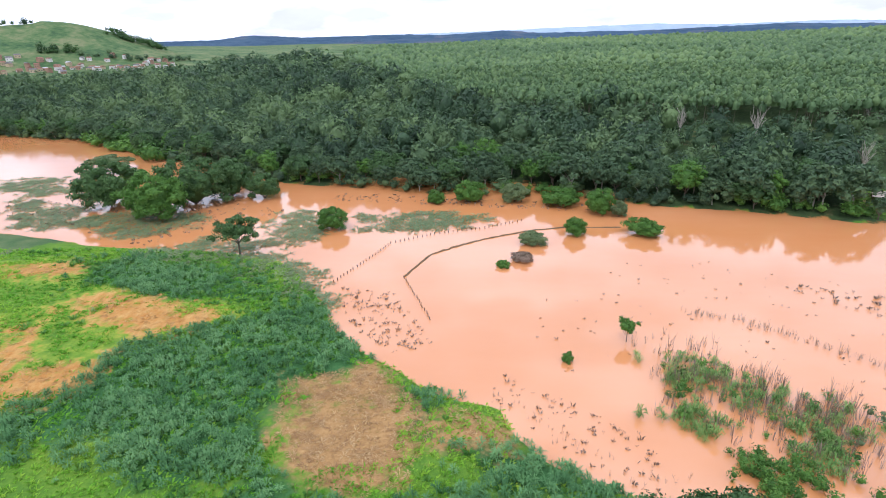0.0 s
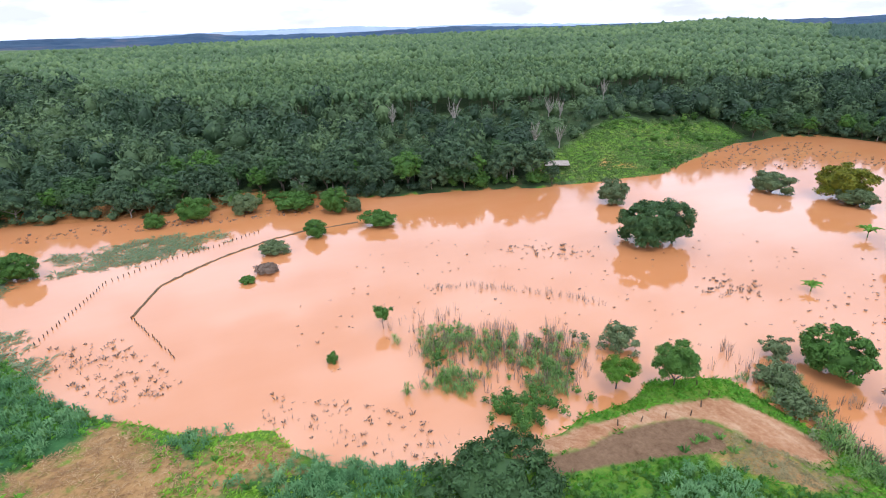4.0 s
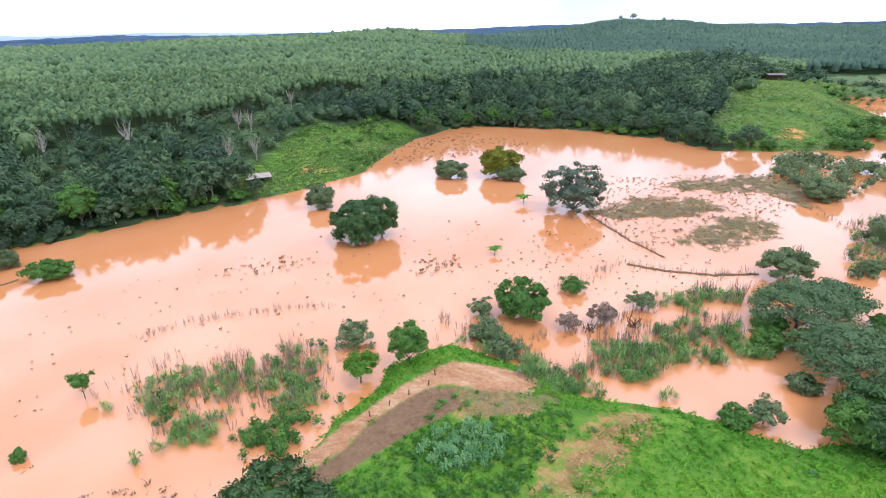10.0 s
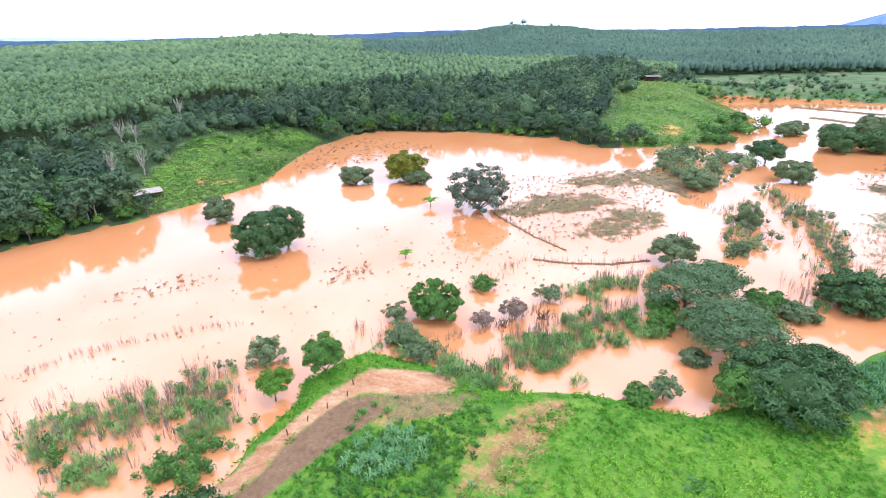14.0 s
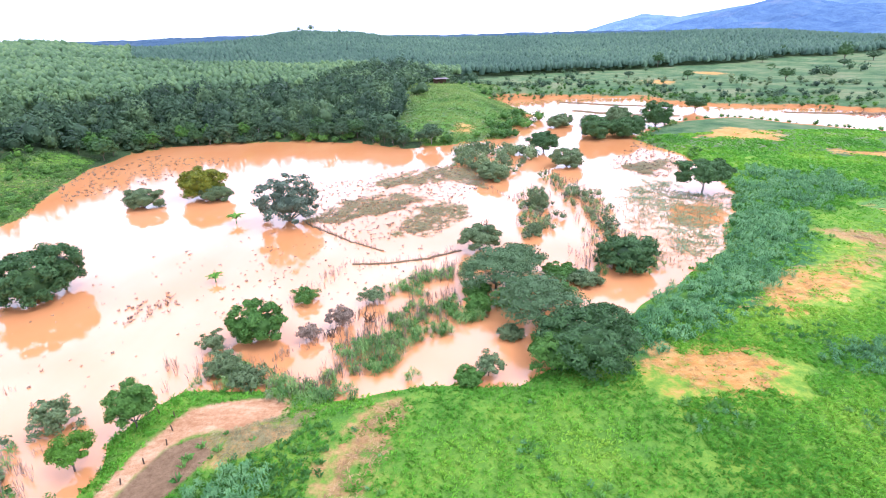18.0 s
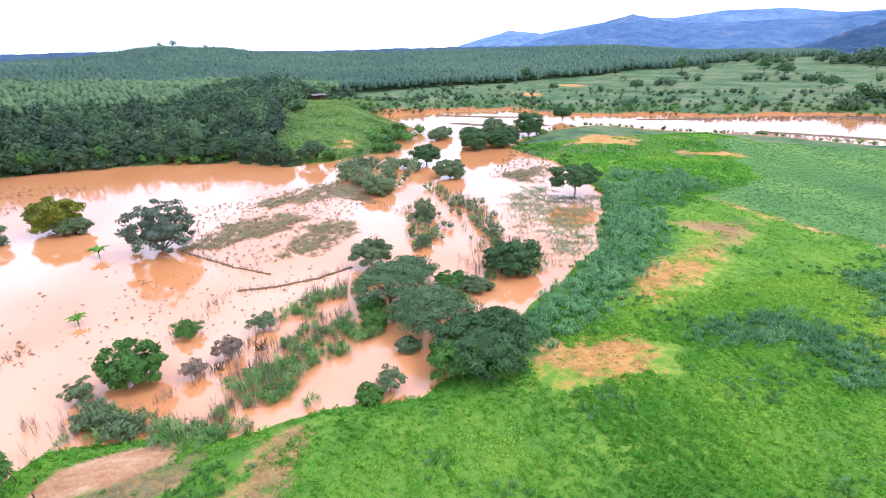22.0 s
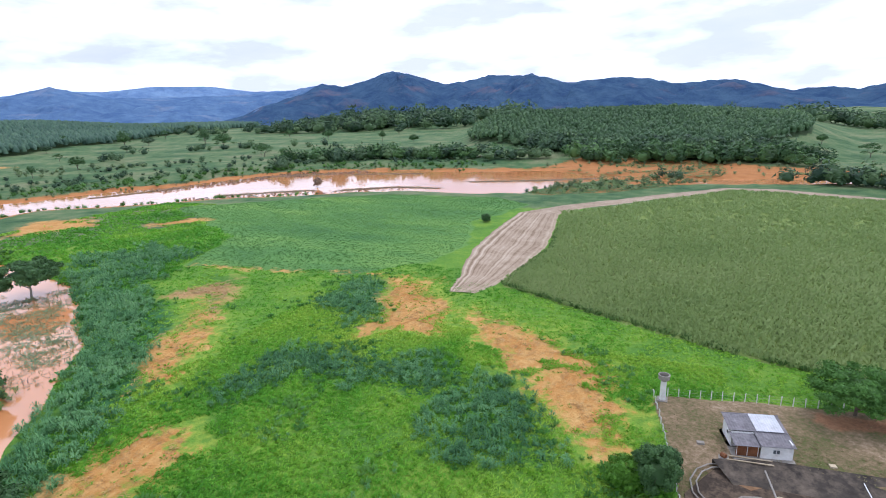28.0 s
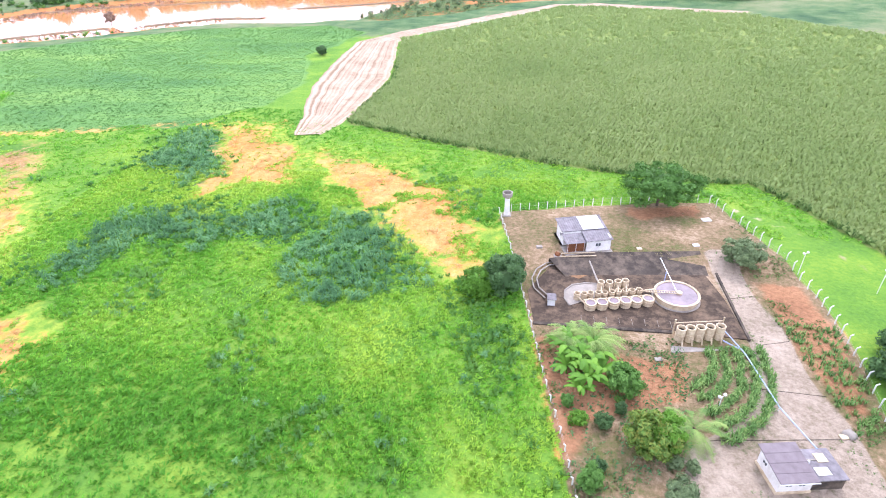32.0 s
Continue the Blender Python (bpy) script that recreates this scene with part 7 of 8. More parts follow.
# inspection covers and slabs
for x, y, w, d, mat, lab in ((-41.0, -110.0, 1.9, 1.3, PAINT_WHITE, "white concrete inspection cover in the yard"), (-36.2, -99.0, 1.2, 0.9, PAINT_WHITE, "small white inspection cover by the drive"),
                             (-24.8, -96.6, 1.0, 0.9, CREAM, "cream concrete block at the slope's top"), (-44.6, -54.2, 1.3, 0.8, CREAM, "low cream concrete box by the drive"),
                             (-5.0, -95.5, 1.2, 0.8, CONCRETE, "loose concrete slab near the house"), (-23.2, -66.5, 1.1, 0.8, CONCRETE, "grey concrete block below the filters")):
    zz = float(height(x, y))
    s = part("inspection_cover", boxed(-w / 2, -d / 2, -0.3, w / 2, d / 2, 0.22, 0.03), mat, None, at=pose(x, y, zz, 0, 0, 12))
    tagged(s, lab, "slab")
rock = new("boulder")
v, f = lobe(np.zeros(3), (0.9, 0.8, 0.8), np.random.default_rng(3))
mesh_object("stone", v, f, CONCRETE, parent=rock)
planted(rock, -45.4, -54.6, "pale boulder beside the drive's edge", "boulder")


# fences of concrete posts with cranked tops and wires
def post_fence(path, gap, tall, label, crank=0.35, side=1):
    top = new("post_fence")
    bm = boxed(-0.08, -0.08, -0.4, 0.08, 0.08, tall, 0.015)
    m = pose(0, side * crank * 0.4, tall + 0.16, -side * 48, 0, 0) @ Matrix.Diagonal((0.14, 0.14, crank + 0.1, 1))
    bmesh.ops.create_cube(bm, size=1, matrix=m)
    me = bpy.data.meshes.new("post")
    bm.to_mesh(me)
    bm.free()
    me.materials.append(POST_WHITE)
    spots = []
    for a, b in zip(path, path[1:]):
        n = max(1, round(math.hypot(b[0] - a[0], b[1] - a[1]) / gap))
        spots += [(a[0] + (b[0] - a[0]) * k / n, a[1] + (b[1] - a[1]) * k / n, math.degrees(math.atan2(b[1] - a[1], b[0] - a[0]))) for k in range(n)]
    spots.append((*path[-1], spots[-1][2]))
    tops = []
    for x, y, rot in spots:
        z = float(height(x, y))
        p = new("post", me)
        p.parent = top
        p.matrix_basis = pose(x, y, z, rng.normal(0, 1.5), rng.normal(0, 1.5), rot)
        tops.append((x, y, z))
    for h in (0.5, 1.1, 1.7):
        if h < tall:
            for a, b in zip(tops, tops[1:]):
                v, f = stem((a[0], a[1], a[2] + h), (b[0], b[1], b[2] + h), 0.012, 0.012, 3)
                mesh_object("wire", v, f, WIRE, parent=top)
    return tagged(top, label, "fence")


post_fence([(1.2, -110.9), (-13.1, -114.2), (-23.8, -116.4), (-38.9, -119.6), (-43.8, -118.4)], 2.2, 1.75, "row of white concrete fence posts along the yard", 0.0)
post_fence([(-43.8, -118.4), (-45.6, -114.5), (-47.6, -109), (-49.6, -102.5), (-52.0, -95.6), (-53.4, -85), (-53.4, -75.5), (-52.8, -68.0), (-51.6, -60.0), (-49.5, -50.0)], 2.5, 1.7, "white concrete fence posts with cranked tops beside the garden", 0.45, 1)
post_fence([(3.8, -109.6), (0.8, -95.0), (-2.6, -77.0), (-5.2, -61.5), (-7.9, -47.6), (-9.2, -38)], 2.6, 1.25, "leaning white concrete fence posts along the pasture", 0.28, -1)


# twin-headed yard lamps
def yard_lamp(x, y, tall):
    top = new("yard_lamp")
    top.matrix_basis = pose(x, y, float(height(x, y)), 0, 0, 30)
    part("pole", rod((0, 0, -0.3), (0, 0, tall), 0.07), STEEL_PALE, top)
    part("arm", rod((-0.5, 0, tall), (0.5, 0, tall), 0.04), STEEL_PALE, top)
    for s in (-0.5, 0.5):
        bm = bmesh.new()
        bmesh.ops.create_uvsphere(bm, u_segments=12, v_segments=8, radius=0.24, matrix=pose(s, 0, tall + 0.18))
        part("globe", bm, PAINT_WHITE, top, "white lamp globe")
    return tagged(top, "white yard lamp with two globes on a thin pole", "lamp", "yard lamps")


yard_lamp(-53.0, -92.0, 4.6)
yard_lamp(-64.5, -87.5, 5.0)
yard_lamp(-29.6, -57.4, 2.4)


# garden plants
flood_tree(-31.8, -116.0, 17, 9.5, LEAF_MID, "broad green shade tree over the yard fence", lobes=18, cards=1300, leaf=0.36, trunk=0.2)
flood_tree(-43.2, -93.4, 7.5, 5.2, LEAF_GREY, "rounded grey-green tree beside the drive", lobes=14, cards=900, leaf=0.28, trunk=0.1)
flood_tree(1.6, -80.6, 7.5, 8, LEAF_DARK, "dark green shrub against the fence", lobes=12, cards=800, leaf=0.3, name="bush")
flood_tree(0.5, -84.5, 6.0, 6, LEAF_DARK, "dark bushy shrub against the fence", lobes=11, cards=700, leaf=0.3, name="bush")
flood_tree(6.2, -79.8, 6.5, 5.5, LEAF_BRIGHT, "light green round bush in the pasture", lobes=10, cards=600, leaf=0.28, name="bush")
flood_tree(-16.8, -59.2, 5.6, 4.6, LEAF_MID, "dense rounded green garden tree", lobes=12, cards=900, leaf=0.26)
flood_tree(-18.4, -49.0, 6.6, 6.2, LEAF_MANGO, "mango tree with reddish-yellow young leaves", lobes=12, cards=800, leaf=0.3)
flood_tree(-20.4, -49.6, 4.8, 6.8, LEAF_BRIGHT, "bright green leafy tree beside a mango", lobes=9, cards=600, leaf=0.3)
for x, y, w, t, mat, lab in ((-8.6, -55.6, 2.0, 2.0, LEAF_MID, "small round green garden shrub"), (-9.8, -52.6, 2.6, 2.2, LEAF_BRIGHT, "light green round garden shrub"), (-13.2, -52.4, 2.6, 2.4, LEAF_DARK, "dark green round garden shrub"),
                             (-15.9, -55.0, 1.9, 2.0, LEAF_DARK, "small dark garden shrub"), (-10.6, -42.8, 3.4, 3.6, LEAF_MID, "leafy green citrus bush"), (-21.6, -47.0, 2.2, 1.6, LEAF_GREY, "low blue-green garden shrub"),
                             (-23.6, -46.6, 2.0, 1.6, LEAF_GREY, "round blue-green garden shrub"), (-21.3, -42.6, 4.4, 2.2, LEAF_GREY, "blue-green spreading plants beside bare ground"), (-12.0, -45.5, 2.0, 1.6, LEAF_DARK, "dark low garden plant")):
    flood_tree(x, y, w, t, mat, lab, lobes=9, cards=420, leaf=0.18, name="bush")
for x, y, w, t in ((-57.0, -64.5, 9, 5.0), (-55.5, -55.5, 8, 4.6), (-60, -70, 9, 5), (-59, -58, 9, 5.5)):
    flood_tree(x, y, w, t, LEAF_DARK, "dark shrubby tree beyond the garden fence", lobes=12, cards=800, leaf=0.32)
for k, (x, y, tl) in enumerate(((-11.6, -62.6, 4.6), (-10.2, -64.2, 4.2), (-13.0, -64.6, 4.4), (-11.8, -59.5, 4.2), (-10.6, -57.8, 3.2), (-8.8, -62.0, 3.8), (-13.8, -61.4, 4.4), (-9.0, -65.6, 4.6))):
    planted(banana_shape("banana_plant", 20 + k, 12, tl), x, y, "banana plant in a clump in the garden", "banana plant", "garden bananas")


LEAF_PALM = leafy("palm_fronds", (0.08, 0.16, 0.04), (0.155, 0.265, 0.06), (0.30, 0.40, 0.11))


def palm(x, y, tall, fronds, reach, label, seed=5):
    r = np.random.default_rng(seed)
    top = new("palm_tree")
    v, f = stem((0, 0, -0.3), (0.2, 0.1, tall), 0.22, 0.16, 8)
    mesh_object("trunk", v, f, BARK, smooth=True, parent=top)
    for k in range(fronds):
        a = k * 2.4 + r.uniform(-0.2, 0.2)
        up = r.uniform(0.1, 0.9)
        d, p = np.array([math.cos(a), math.sin(a), 0]), np.array([-math.sin(a), math.cos(a), 0])
        vs, fs = [], []
        for s in np.linspace(0.06, 1, 34):
            c = d * reach * s + (0.2, 0.1, tall + reach * (up * s - 0.85 * s * s))
            ln = reach * 0.19 * math.sin(0.3 + 2.6 * s)
            for sg in (-1, 1):
                i = len(vs)
                tip = c + p * sg * ln + d * ln * 0.55 - (0, 0, ln * 0.35)
                vs += [c - d * 0.045, c + d * 0.045, tip]
                fs.append((i, i + 1, i + 2))
        mesh_object("frond", np.array(vs), np.array(fs), LEAF_PALM, np.full(len(vs), r.uniform(0.2, 1)), parent=top)
    return planted(top, x, y, label, "palm", z=float(height(x, y)))


palm(-24.8, -51.9, 1.9, 20, 4.4, "young coconut palm with arching fronds beside maize rows", 5)
palm(-13.2, -66.6, 3.2, 44, 4.8, "bushy pale green palm clump in the garden", 6)
palm(-10.0, -67.4, 2.8, 38, 4.4, "yellow-green palm clump by the works wall", 7)

# maize rows curving through the garden, and a plot across the drive
x, y = points_in(YARD, 5200, 890)
garden = (y > -71.5) | (x < -44.5)
ok = garden & (zone(x, y, DRIVE, 0.5) < 0.3) & (rough2(x, y, 0.16, 3, 98) > 0.47 + 0.2 * zone(x, y, GARDEN_SOIL, 2.0))
scattered("garden_weeds", BLADES, x[ok], y[ok], height(x[ok], y[ok]), rng.uniform(0.45, 1.1, int(ok.sum())), GRASS_ROUGH, "low green weeds and grass over garden soil", "weeds")
x, y = points_in(YARD, 2600, 891)
ok = (y < -94) & (rough2(x, y, 0.07, 3, 99) > 0.54)
scattered("yard_weeds", BLADES, x[ok], y[ok], height(x[ok], y[ok]), rng.uniform(0.25, 0.55, int(ok.sum())), GRASS_DRY, "thin dry grass in the bare yard", "weeds")
GARDEN_MAIZE = [tuft(760 + k, 10, 1.3, 0.55, 0.13, 0.7) for k in range(6)]
gx, gy = [], []
for k in range(5):
    rad = 6.0 + k * 1.9
    for a in np.arange(-8, 78, 60.0 / rad / 6.0):
        gx.append(-25.5 - (rad + rng.normal(0, 0.28)) * math.cos(radians(a)) * 1.0)
        gy.append(-68.2 + (rad + rng.normal(0, 0.28)) * math.sin(radians(a)) * 1.25)
gx, gy = np.array(gx), np.array(gy)
scattered("garden_maize", GARDEN_MAIZE, gx, gy, height(gx, gy), rng.uniform(0.8, 1.2, len(gx)), REED, "curving rows of young maize in garden soil", "maize")
px_, py_ = points_in([(-44.2, -77.5), (-52.8, -76.5), (-52.2, -66), (-50.2, -55), (-46.6, -52), (-45.6, -62)], 190, 901)
scattered("garden_maize", GARDEN_MAIZE, px_, py_, height(px_, py_), rng.uniform(0.6, 1.0, len(px_)), REED, "plot of mixed maize and weeds across the drive", "maize")
px_, py_ = points_in([(-6, -66), (-22, -70), (-28, -68), (-24, -50), (-14, -40), (-9, -42)], 420, 902)
scattered("garden_weeds", BLADES, px_, py_, height(px_, py_), rng.uniform(0.5, 1.0, len(px_)), GRASS_TEAL, "low weeds on bare garden soil", "weeds")
px_, py_ = points_in(YARD, 900, 903)
ok = (py_ < -70) & (inside(px_, py_, BASIN_FLOOR) < -1.5) & (rough2(px_, py_, 0.15, 2, 5) > 0.5) & (py_ < -97)
scattered("yard_weeds", BLADES, px_[ok], py_[ok], height(px_[ok], py_[ok]), rng.uniform(0.2, 0.5, int(ok.sum())), GRASS_DRY, "thin worn grass in the yard", "grass")

px_, py_ = points_in(DRIVE, 1500, 905)
edge = inside(px_, py_, DRIVE)
ok = (rough2(px_, py_, 0.25, 3, 6) > 0.50 + 0.09 * np.minimum(edge, 3))
scattered("drive_weeds", BLADES, px_[ok], py_[ok], height(px_[ok], py_[ok]), rng.uniform(0.2, 0.5, int(ok.sum())), GRASS_ROUGH, "short weeds growing over the worn drive", "weeds")
for k, (xa, ya, xb, yb) in enumerate(((-37.6, -83, -43.2, -84.6), (-38.4, -71, -44.4, -72.6), (-36.4, -61.9, -45.4, -61.4), (-27.0, -51.6, -45.9, -54.0))):
    joint = part("drive_joint", rod((xa, ya, float(height(xa, ya)) + 0.01), (xb, yb, float(height(xb, yb)) + 0.01), 0.06, 5), BLACK_CONCRETE, None)
    tagged(joint, "dark joint across the worn concrete drive", "joint", "drive joints")

# ---- shelters, village and far trees ----
def open_shed(x, y, z, turn, w, d, h, label, sheet=ROOF_PALE, sheet_label="pale corrugated roof"):
    top = new("open_shed")
    top.matrix_basis = pose(x, y, z, 0, 0, turn)
    for sx in (0.3, w / 2, w - 0.3):
        for sy in (0.3, d - 0.3):
            part("post", rod((sx, sy, -1.0), (sx, sy, h), 0.12, 6), DEAD_WOOD, top)
    part("roof", corrugated(w, d, h, h + 0.9, 0.08, 16), sheet, top, sheet_label, pose(0, 0, 0))
    part("back_wall", boxed(0.2, d - 0.5, -0.8, w - 0.2, d - 0.35, h), DEAD_WOOD, top, "dark board wall")
    return tagged(top, label, "shed")


SHEET_TAN = plain("tan_weathered_sheet", (0.34, 0.28, 0.23), (0.54, 0.47, 0.41), 1.2, 0.85, bump=0.3, stain=0.4)
open_shed(153.0, 188.2, 1.6, -32, 11, 6, 3.2, "open shed with a tan sheet roof above the flood", SHEET_TAN, "tan weathered sheet roof")
open_shed(556, 4, 16.5, -70, 14, 8, 4, "weathered shed on the grassy knoll", ROOF_MAUVE, "weathered sheet roof")


def village_house(x, y, z, turn, w, d, h, wall, roof):
    top = new("village_house")
    top.matrix_basis = pose(x, y, z, 0, 0, turn)
    part("wall", boxed(-w / 2, -d / 2, -1.5, w / 2, d / 2, h), wall, top)
    bm = bmesh.new()
    r = [bm.verts.new(v) for v in ((-w / 2 - .4, -d / 2 - .4, h), (w / 2 + .4, -d / 2 - .4, h), (w / 2 + .4, d / 2 + .4, h), (-w / 2 - .4, d / 2 + .4, h), (-w / 2 - .4, 0, h + d * 0.28), (w / 2 + .4, 0, h + d * 0.28))]
    for q in ((0, 1, 5, 4), (2, 3, 4, 5), (0, 4, 3), (1, 2, 5), (0, 3, 2, 1)):
        bm.faces.new([r[i] for i in q])
    part("roof", bm, roof, top)
    for k in (-0.25, 0.25):
        part("window", boxed(w * k - 0.6, -d / 2 - 0.06, 1.0, w * k + 0.6, -d / 2 + 0.02, 2.2), GLASS_DARK, top)
    return tagged(top, "small village house with a tiled roof at the hill's foot", "house", "village houses")


TILE_RED = plain("clay_tile_roof", (0.20, 0.105, 0.075), (0.34, 0.19, 0.14), 2, 0.9, bump=0.4, dist=0.05)
BRICK_WALL = plain("bare_brick_wall", (0.28, 0.17, 0.12), (0.44, 0.28, 0.20), 2, 0.9)
vr = np.random.default_rng(44)
for k in range(64):
    a = radians(-38.5 + 13.5 * (k / 64) + vr.uniform(-0.3, 0.3))
    q = 1135 + vr.uniform(-70, 80)
    x, y = math.sin(a) * q, math.cos(a) * q
    village_house(x, y, float(height(x, y)) + 0.5, vr.uniform(0, 180), vr.uniform(6, 10), vr.uniform(5, 8), vr.uniform(3, 5.5), (PAINT_WHITE, PAINT_WHITE, BRICK_WALL, CREAM)[int(vr.integers(0, 4))], (TILE_RED, TILE_RED, ROOF_GREY, ROOF_PALE)[int(vr.integers(0, 4))])

# single trees on the far pastures
FIELD_TREES = [tree_shape("pasture_tree", 950 + k, w, t, t * 0.28, mat, BARK, form, 14, 1100, 0.6, 5, 0.0, 0.5)
               for k, (w, t, mat, form) in enumerate(((22, 18, LEAF_DARK, "round"), (26, 17, LEAF_DARK, "umbrella"), (18, 20, LEAF_DARK, "ragged"), (20, 13, LEAF_FOREST, "round")))]
SPOTS = [(600, -367, 0.8), (667, -635, 1.3), (800, -720, 1.3), (856, -650, 1.1), (878, -622, 1.1), (501, -542, 1.0), (816, -312, 1.1), (679, -226, 0.6), (695, -661, 1.2), (789, -710, 1.2),
         (917, -649, 1.3), (1114, -960, 1.3), (527, -564, 0.9), (1000, -800, 1.1), (940, -560, 0.9), (760, -540, 0.8), (640, -280, 0.6), (720, -420, 0.6), (560, -300, 0.6), (850, -480, 0.8),
         (620, -840, 1.0), (760, -900, 1.0), (480, -800, 0.9), (560, -1000, 1.1), (400, -760, 0.8)]
for k, (x, y, s) in enumerate(SPOTS):
    src = FIELD_TREES[k % 4]
    if k < 4:
        planted(src, x, y, "dark spreading tree alone on far pasture", "tree", "pasture trees", k * 50, size=s)
    else:
        again(src, x, y, k * 47 % 360, s / src.scale[0] if src.scale[0] else s)
SPOTS2 = [(-150, -640, 0.9), (-190, -560, 0.8), (-240, -690, 1.1), (-120, -700, 0.6), (-300, -620, 1.0), (-80, -620, 0.7), (-210, -800, 1.0)]
for k, (x, y, s) in enumerate(SPOTS2):
    again(FIELD_TREES[(k + 1) % 4], x, y, k * 71 % 360, s / FIELD_TREES[(k + 1) % 4].scale[0])


def far_hedge(path, gap, size, seed, mat=LEAF_FOREST, label="dark bushes and trees along the far river bank", spread=6, big=False):
    r = np.random.default_rng(seed)
    xs, ys = [], []
    for (ax, ay), (bx, by) in zip(path, path[1:]):
        n = max(2, int(math.hypot(bx - ax, by - ay) / gap))
        t = r.uniform(0, 1, n)
        xs.append(ax + (bx - ax) * t + r.normal(0, spread, n))
        ys.append(ay + (by - ay) * t + r.normal(0, spread, n))
    x, y = np.concatenate(xs), np.concatenate(ys)
    scattered("riverside_scrub", WOOD if big else WOOD_FAR, x, y, np.maximum(height(x, y), 0), rng.uniform(size[0], size[1], len(x)), mat, label, "scrub", tall=rng.uniform(0.6, 1.0, len(x)))


far_hedge([(400, -440), (384, -445)], 1.6, (9, 15), 1)
far_hedge([(372, -500), (330, -545), (300, -560), (250, -570), (200, -560), (150, -560)], 4.5, (10, 22), 2, spread=9)
far_hedge([(-75, -462), (-95, -455), (-125, -440), (-150, -430)], 2.2, (9, 20), 3, spread=5)
far_hedge([(30, -478), (10, -470)], 3, (7, 12), 4)
far_hedge([(110, -585), (30, -598), (-60, -590), (-95, -585)], 1.3, (13, 22), 5, LEAF_DARK, "dark native wood in front of a plantation hill", 14)
far_hedge([(190, -640), (120, -620), (30, -622), (-80, -612)], 1.5, (13, 22), 6, LEAF_FOREST, "dark native wood in front of a plantation hill", 16)
far_hedge([(-160, -1250), (-260, -1150), (-420, -1000)], 5, (22, 40), 7, LEAF_FOREST, "distant wooded ridge", 60)
far_hedge([(900, -1120), (760, -1200), (600, -1290), (480, -1330)], 1.8, (26, 46), 8, LEAF_FOREST, "distant wooded ridge", 75)
far_hedge([(430, -500), (380, -520), (330, -548), (280, -562), (210, -566)], 2.2, (11, 20), 61, LEAF_DARK, "dark riverside trees along the far bank", 8)
far_hedge([(470, -300), (520, -330), (560, -400), (520, -480), (450, -500)], 5, (3, 8), 62, LEAF_FOREST, "scattered scrub on the far river terrace", 22)
far_hedge([(640, -420), (700, -520), (620, -640), (500, -700)], 14, (8, 16), 63, LEAF_FOREST, "field trees along a far boundary", 10)
far_hedge([(-160, -470), (-220, -500), (-290, -520)], 3, (9, 18), 64, LEAF_DARK, "dark riverside trees along the far bank", 8)
far_hedge([(560, -60), (640, -100), (760, -170), (860, -300)], 5, (3, 8), 65, LEAF_FOREST, "scrub along a gully on the far terrace", 26)
far_hedge([(470, 30), (520, 45), (600, 30), (640, -20)], 3.2, (9, 18), 66, LEAF_FOREST, "trees round the top of the knoll", 9)
far_hedge([(-672, 1205), (-640, 1225), (-610, 1236)], 1.5, (10, 18), 67, LEAF_DARK, "dark wood on the shoulder of a green hill", 12)
far_hedge([(-715, 1010), (-695, 1022), (-660, 1040)], 3, (9, 16), 68, LEAF_DARK, "dark copse on the flank of a green hill", 9)
FAR_BANK = [(556, -40), (572, -90), (574, -140), (560, -200), (505, -224), (478, -252), (458, -305), (430, -335), (424, -384), (398, -432), (352, -474), (280, -500), (205, -512)]
far_hedge(FAR_BANK, 1.7, (2.5, 5.5), 71, LEAF_MID, "green scrub on the terrace above the far river bank", 11)
far_hedge([(x * 1.06, y * 1.06) for x, y in FAR_BANK], 3.0, (3, 7), 72, LEAF_FOREST, "dark scrub on the terrace above the far river bank", 16)
far_hedge([(x * 0.972, y * 0.972) for x, y in FAR_BANK], 3.2, (1.2, 2.6), 73, LEAF_GREY, "olive weeds along the muddy far river bank", 5)
far_hedge([(262, -128), (284, -132), (328, -122), (392, -170), (398, -212), (360, -242), (330, -270), (300, -300), (254, -326)], 3.0, (1.5, 4.0), 74, LEAF_MID, "low green bushes along the river's near bank", 3)
far_hedge([(900, -1050), (1100, -900), (1200, -800)], 9, (14, 24), 9, LEAF_FOREST, "line of far field trees", 30)
far_hedge([(560, -20), (590, -60), (640, -120), (660, -200), (600, -330), (520, -420)], 5, (3, 7.5), 10, LEAF_GREY, "scrub on the far river terrace", 22)
far_hedge([(328, -8), (332, 20), (346, 40)], 3.0, (5, 9), 51, LEAF_MID, "green scrub along the foot of the knoll", 4)
far_hedge([(345, -36), (380, -52), (430, -68)], 2.6, (5, 10), 11, LEAF_MID, "green scrub along the foot of the knoll", 6)
far_hedge([(350, -20), (362, -28), (385, -36)], 4.0, (4, 8), 12, LEAF_MID, "green scrub on the knoll's slope", 9)
far_hedge([(200, 176), (240, 196), (280, 205)], 4.0, (3, 6), 13, LEAF_MID, "low scrub on the grassy bank", 12)
far_hedge([(-640, 1030), (-560, 1080), (-500, 1110)], 6, (8, 14), 15, LEAF_FOREST, "tree belt at the foot of a green hill", 9)
far_hedge([(-842, 1118), (-790, 1156)], 9, (8, 14), 16, LEAF_FOREST, "scattered trees on a green hilltop", 4)
far_hedge([(-150, 300), (-190, 330), (-250, 380), (-320, 410)], 4, (7, 12), 17, LEAF_MID, "green scrub along the flooded shore", 6)
tall_tree = tree_shape("lookout_tree", 990, 18, 22, 8, LEAF_DARK, BARK, "ragged", 10, 300, 1.0, 5, 0, 0.5)
planted(tall_tree, 1474, 320, "tall tree on the skyline of a hill", "tree", "skyline trees", z=float(height(1474, 320)) + 6)
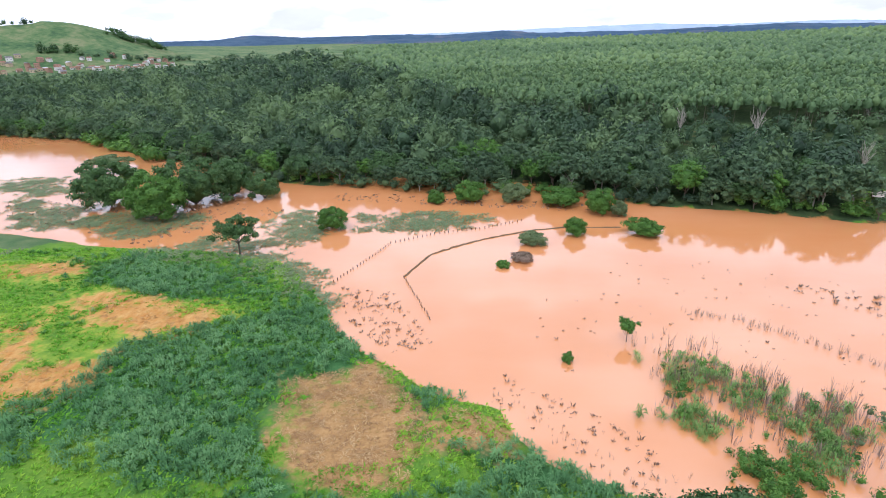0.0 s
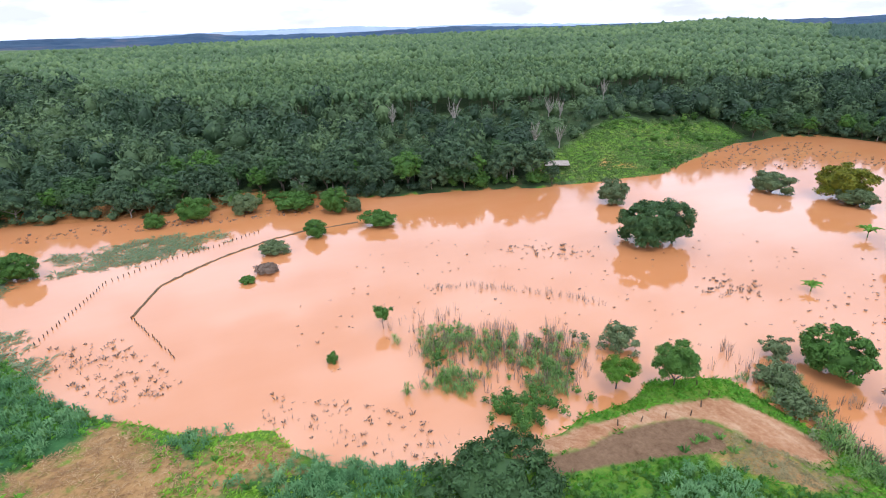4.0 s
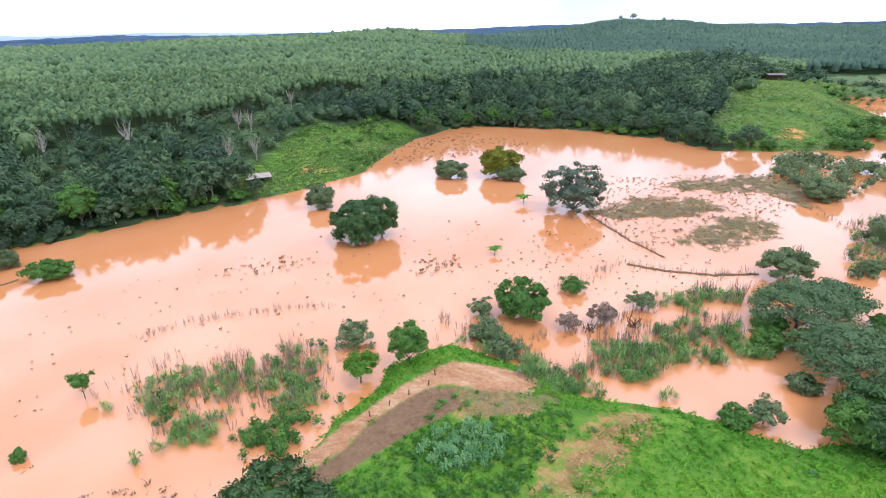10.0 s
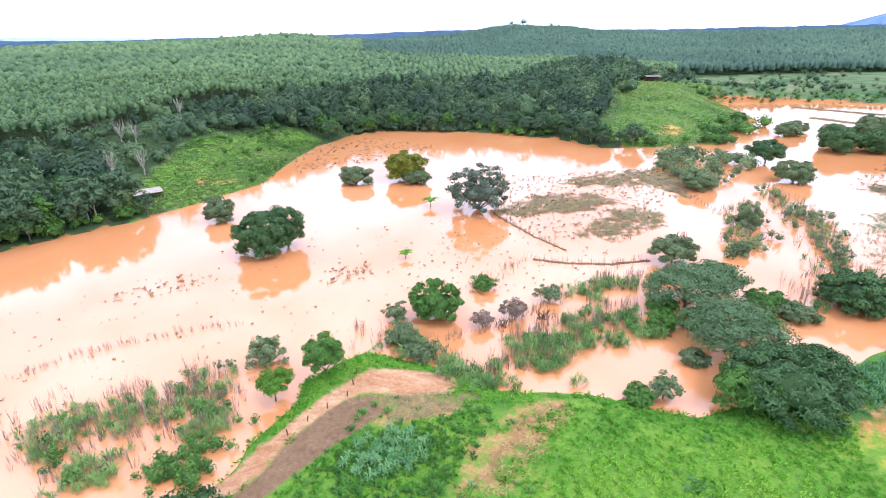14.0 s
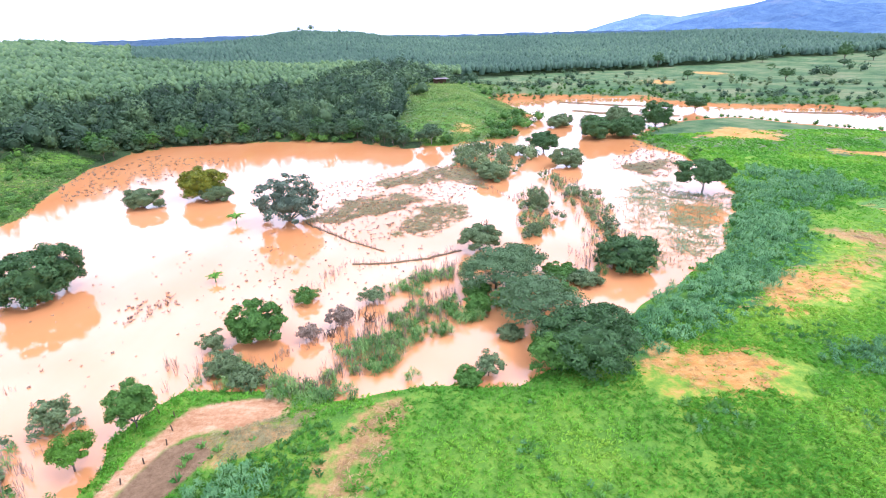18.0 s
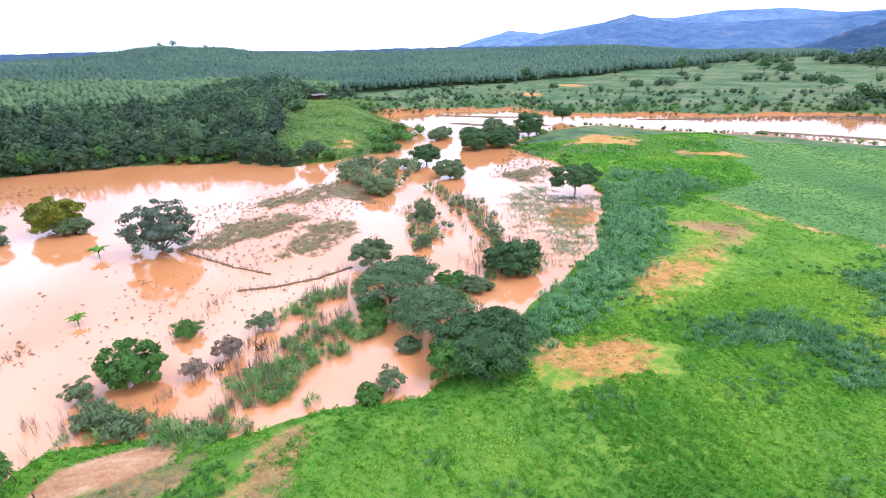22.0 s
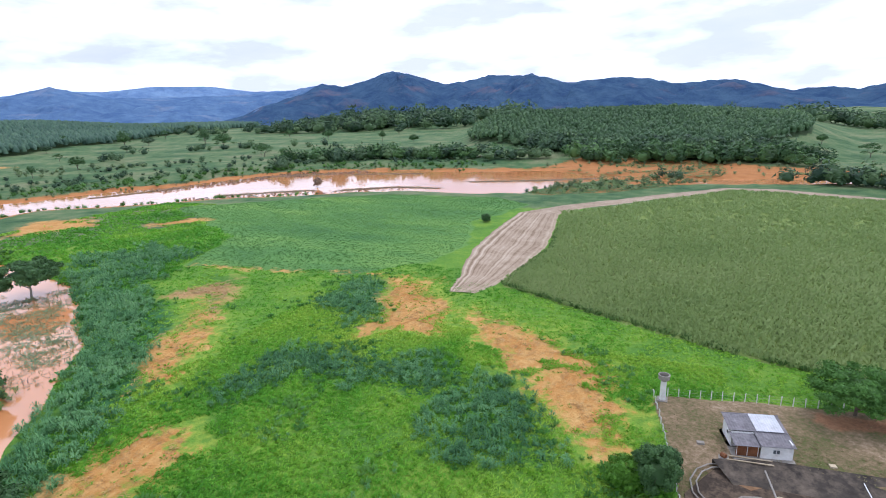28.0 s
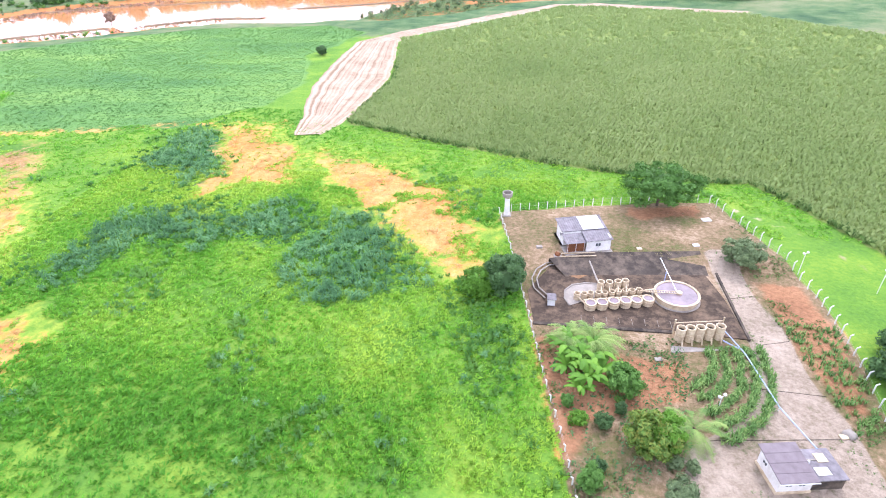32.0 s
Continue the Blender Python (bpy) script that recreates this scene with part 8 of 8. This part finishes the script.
again(tall_tree, 1470, 350, 90, 0.8, float(height(1470, 350)) + 6)
again(tall_tree, 1480, 250, 40, 0.7, float(height(1480, 250)) + 6)
flood_tree(97, -262, 5.5, 4.5, LEAF_DARK, "small dark bush alone beside the crop field", name="bush")
flood_tree(278, -357, 8, 10, LEAF_BROWN, "drowned leafless snag in the far river", "ragged", 0.1, lobes=8, cards=200)


# bare dead trees at the wood's edge
def dead_tree(x, y, tall, spread, label, seed, mat=PALE_BARK):
    r = np.random.default_rng(seed)
    top = new("dead_tree")
    fork = np.array([0, 0, tall * 0.35])
    v, f = stem((0, 0, -1), fork, 0.3, 0.2, 6, r, 0.1)
    mesh_object("trunk", v, f, mat, parent=top)
    for k in range(16):
        a = r.uniform(0, 2 * math.pi)
        e = fork + (math.cos(a) * spread * r.uniform(0.3, 1), math.sin(a) * spread * r.uniform(0.3, 1), tall * r.uniform(0.3, 0.65))
        v, f = stem(fork * (1, 1, r.uniform(0.6, 1)), e, 0.16, 0.05, 4, r, 0.5)
        mesh_object("branch", v, f, mat, parent=top)
    return planted(top, x, y, label, "dead tree", "dead trees")


dead_tree(142, 250, 17, 6, "bare grey dead tree at the plantation's edge", 1)
dead_tree(114, 266, 15, 3, "bare white dead tree at the plantation's edge", 2)
dead_tree(162, 208, 14, 5, "bare grey-brown dead tree above the shed", 3)
dead_tree(173, 203, 12, 4, "bare leaning dead tree above the shed", 4)
dead_tree(205, 303, 13, 4, "bare grey-brown dead tree at the plantation's foot", 20)
dead_tree(203, 265, 14, 5, "bare grey-brown dead tree at the plantation's foot", 21)
dead_tree(196, 240, 12, 4, "bare grey-brown dead tree at the plantation's foot", 22)
dead_tree(199, 234, 12, 4, "bare grey-brown dead tree at the plantation's foot", 23)
dead_tree(254, 259, 13, 4, "bare grey-brown dead tree at the plantation's foot", 24)
dead_tree(387, 262, 16, 4, "bare grey-brown dead tree at the plantation's foot", 25)
dead_tree(112, 18, 5, 2.5, "drowned dead bush with bare branches", 5, DEAD_WOOD)
dead_tree(106, 26, 4, 2.2, "drowned dead shrub with bare branches", 6, DEAD_WOOD)
dead_tree(173, -14, 6, 2, "bare drowned sapling in the channel", 7, DEAD_WOOD)

# scrub closing the foot of the wood along the far shore
for k, (a, b) in enumerate(zip(SHORE_FAR[3:], SHORE_FAR[4:])):
    mx, my = (a[0] + b[0]) / 2, (a[1] + b[1]) / 2
    if inside(np.array([mx]), np.array([my]), GRASS_BANK)[0] > -6 or my < 60:
        continue
    s = 1 + 4.5 / math.hypot(mx, my)
    far_hedge([(a[0] * s, a[1] * s), (b[0] * s, b[1] * s)], 1.9, (3.5, 7.5), 40 + k, (LEAF_FOREST, LEAF_MID)[k % 3 == 0], "leafy scrub at the foot of the wood", 2.2, True)
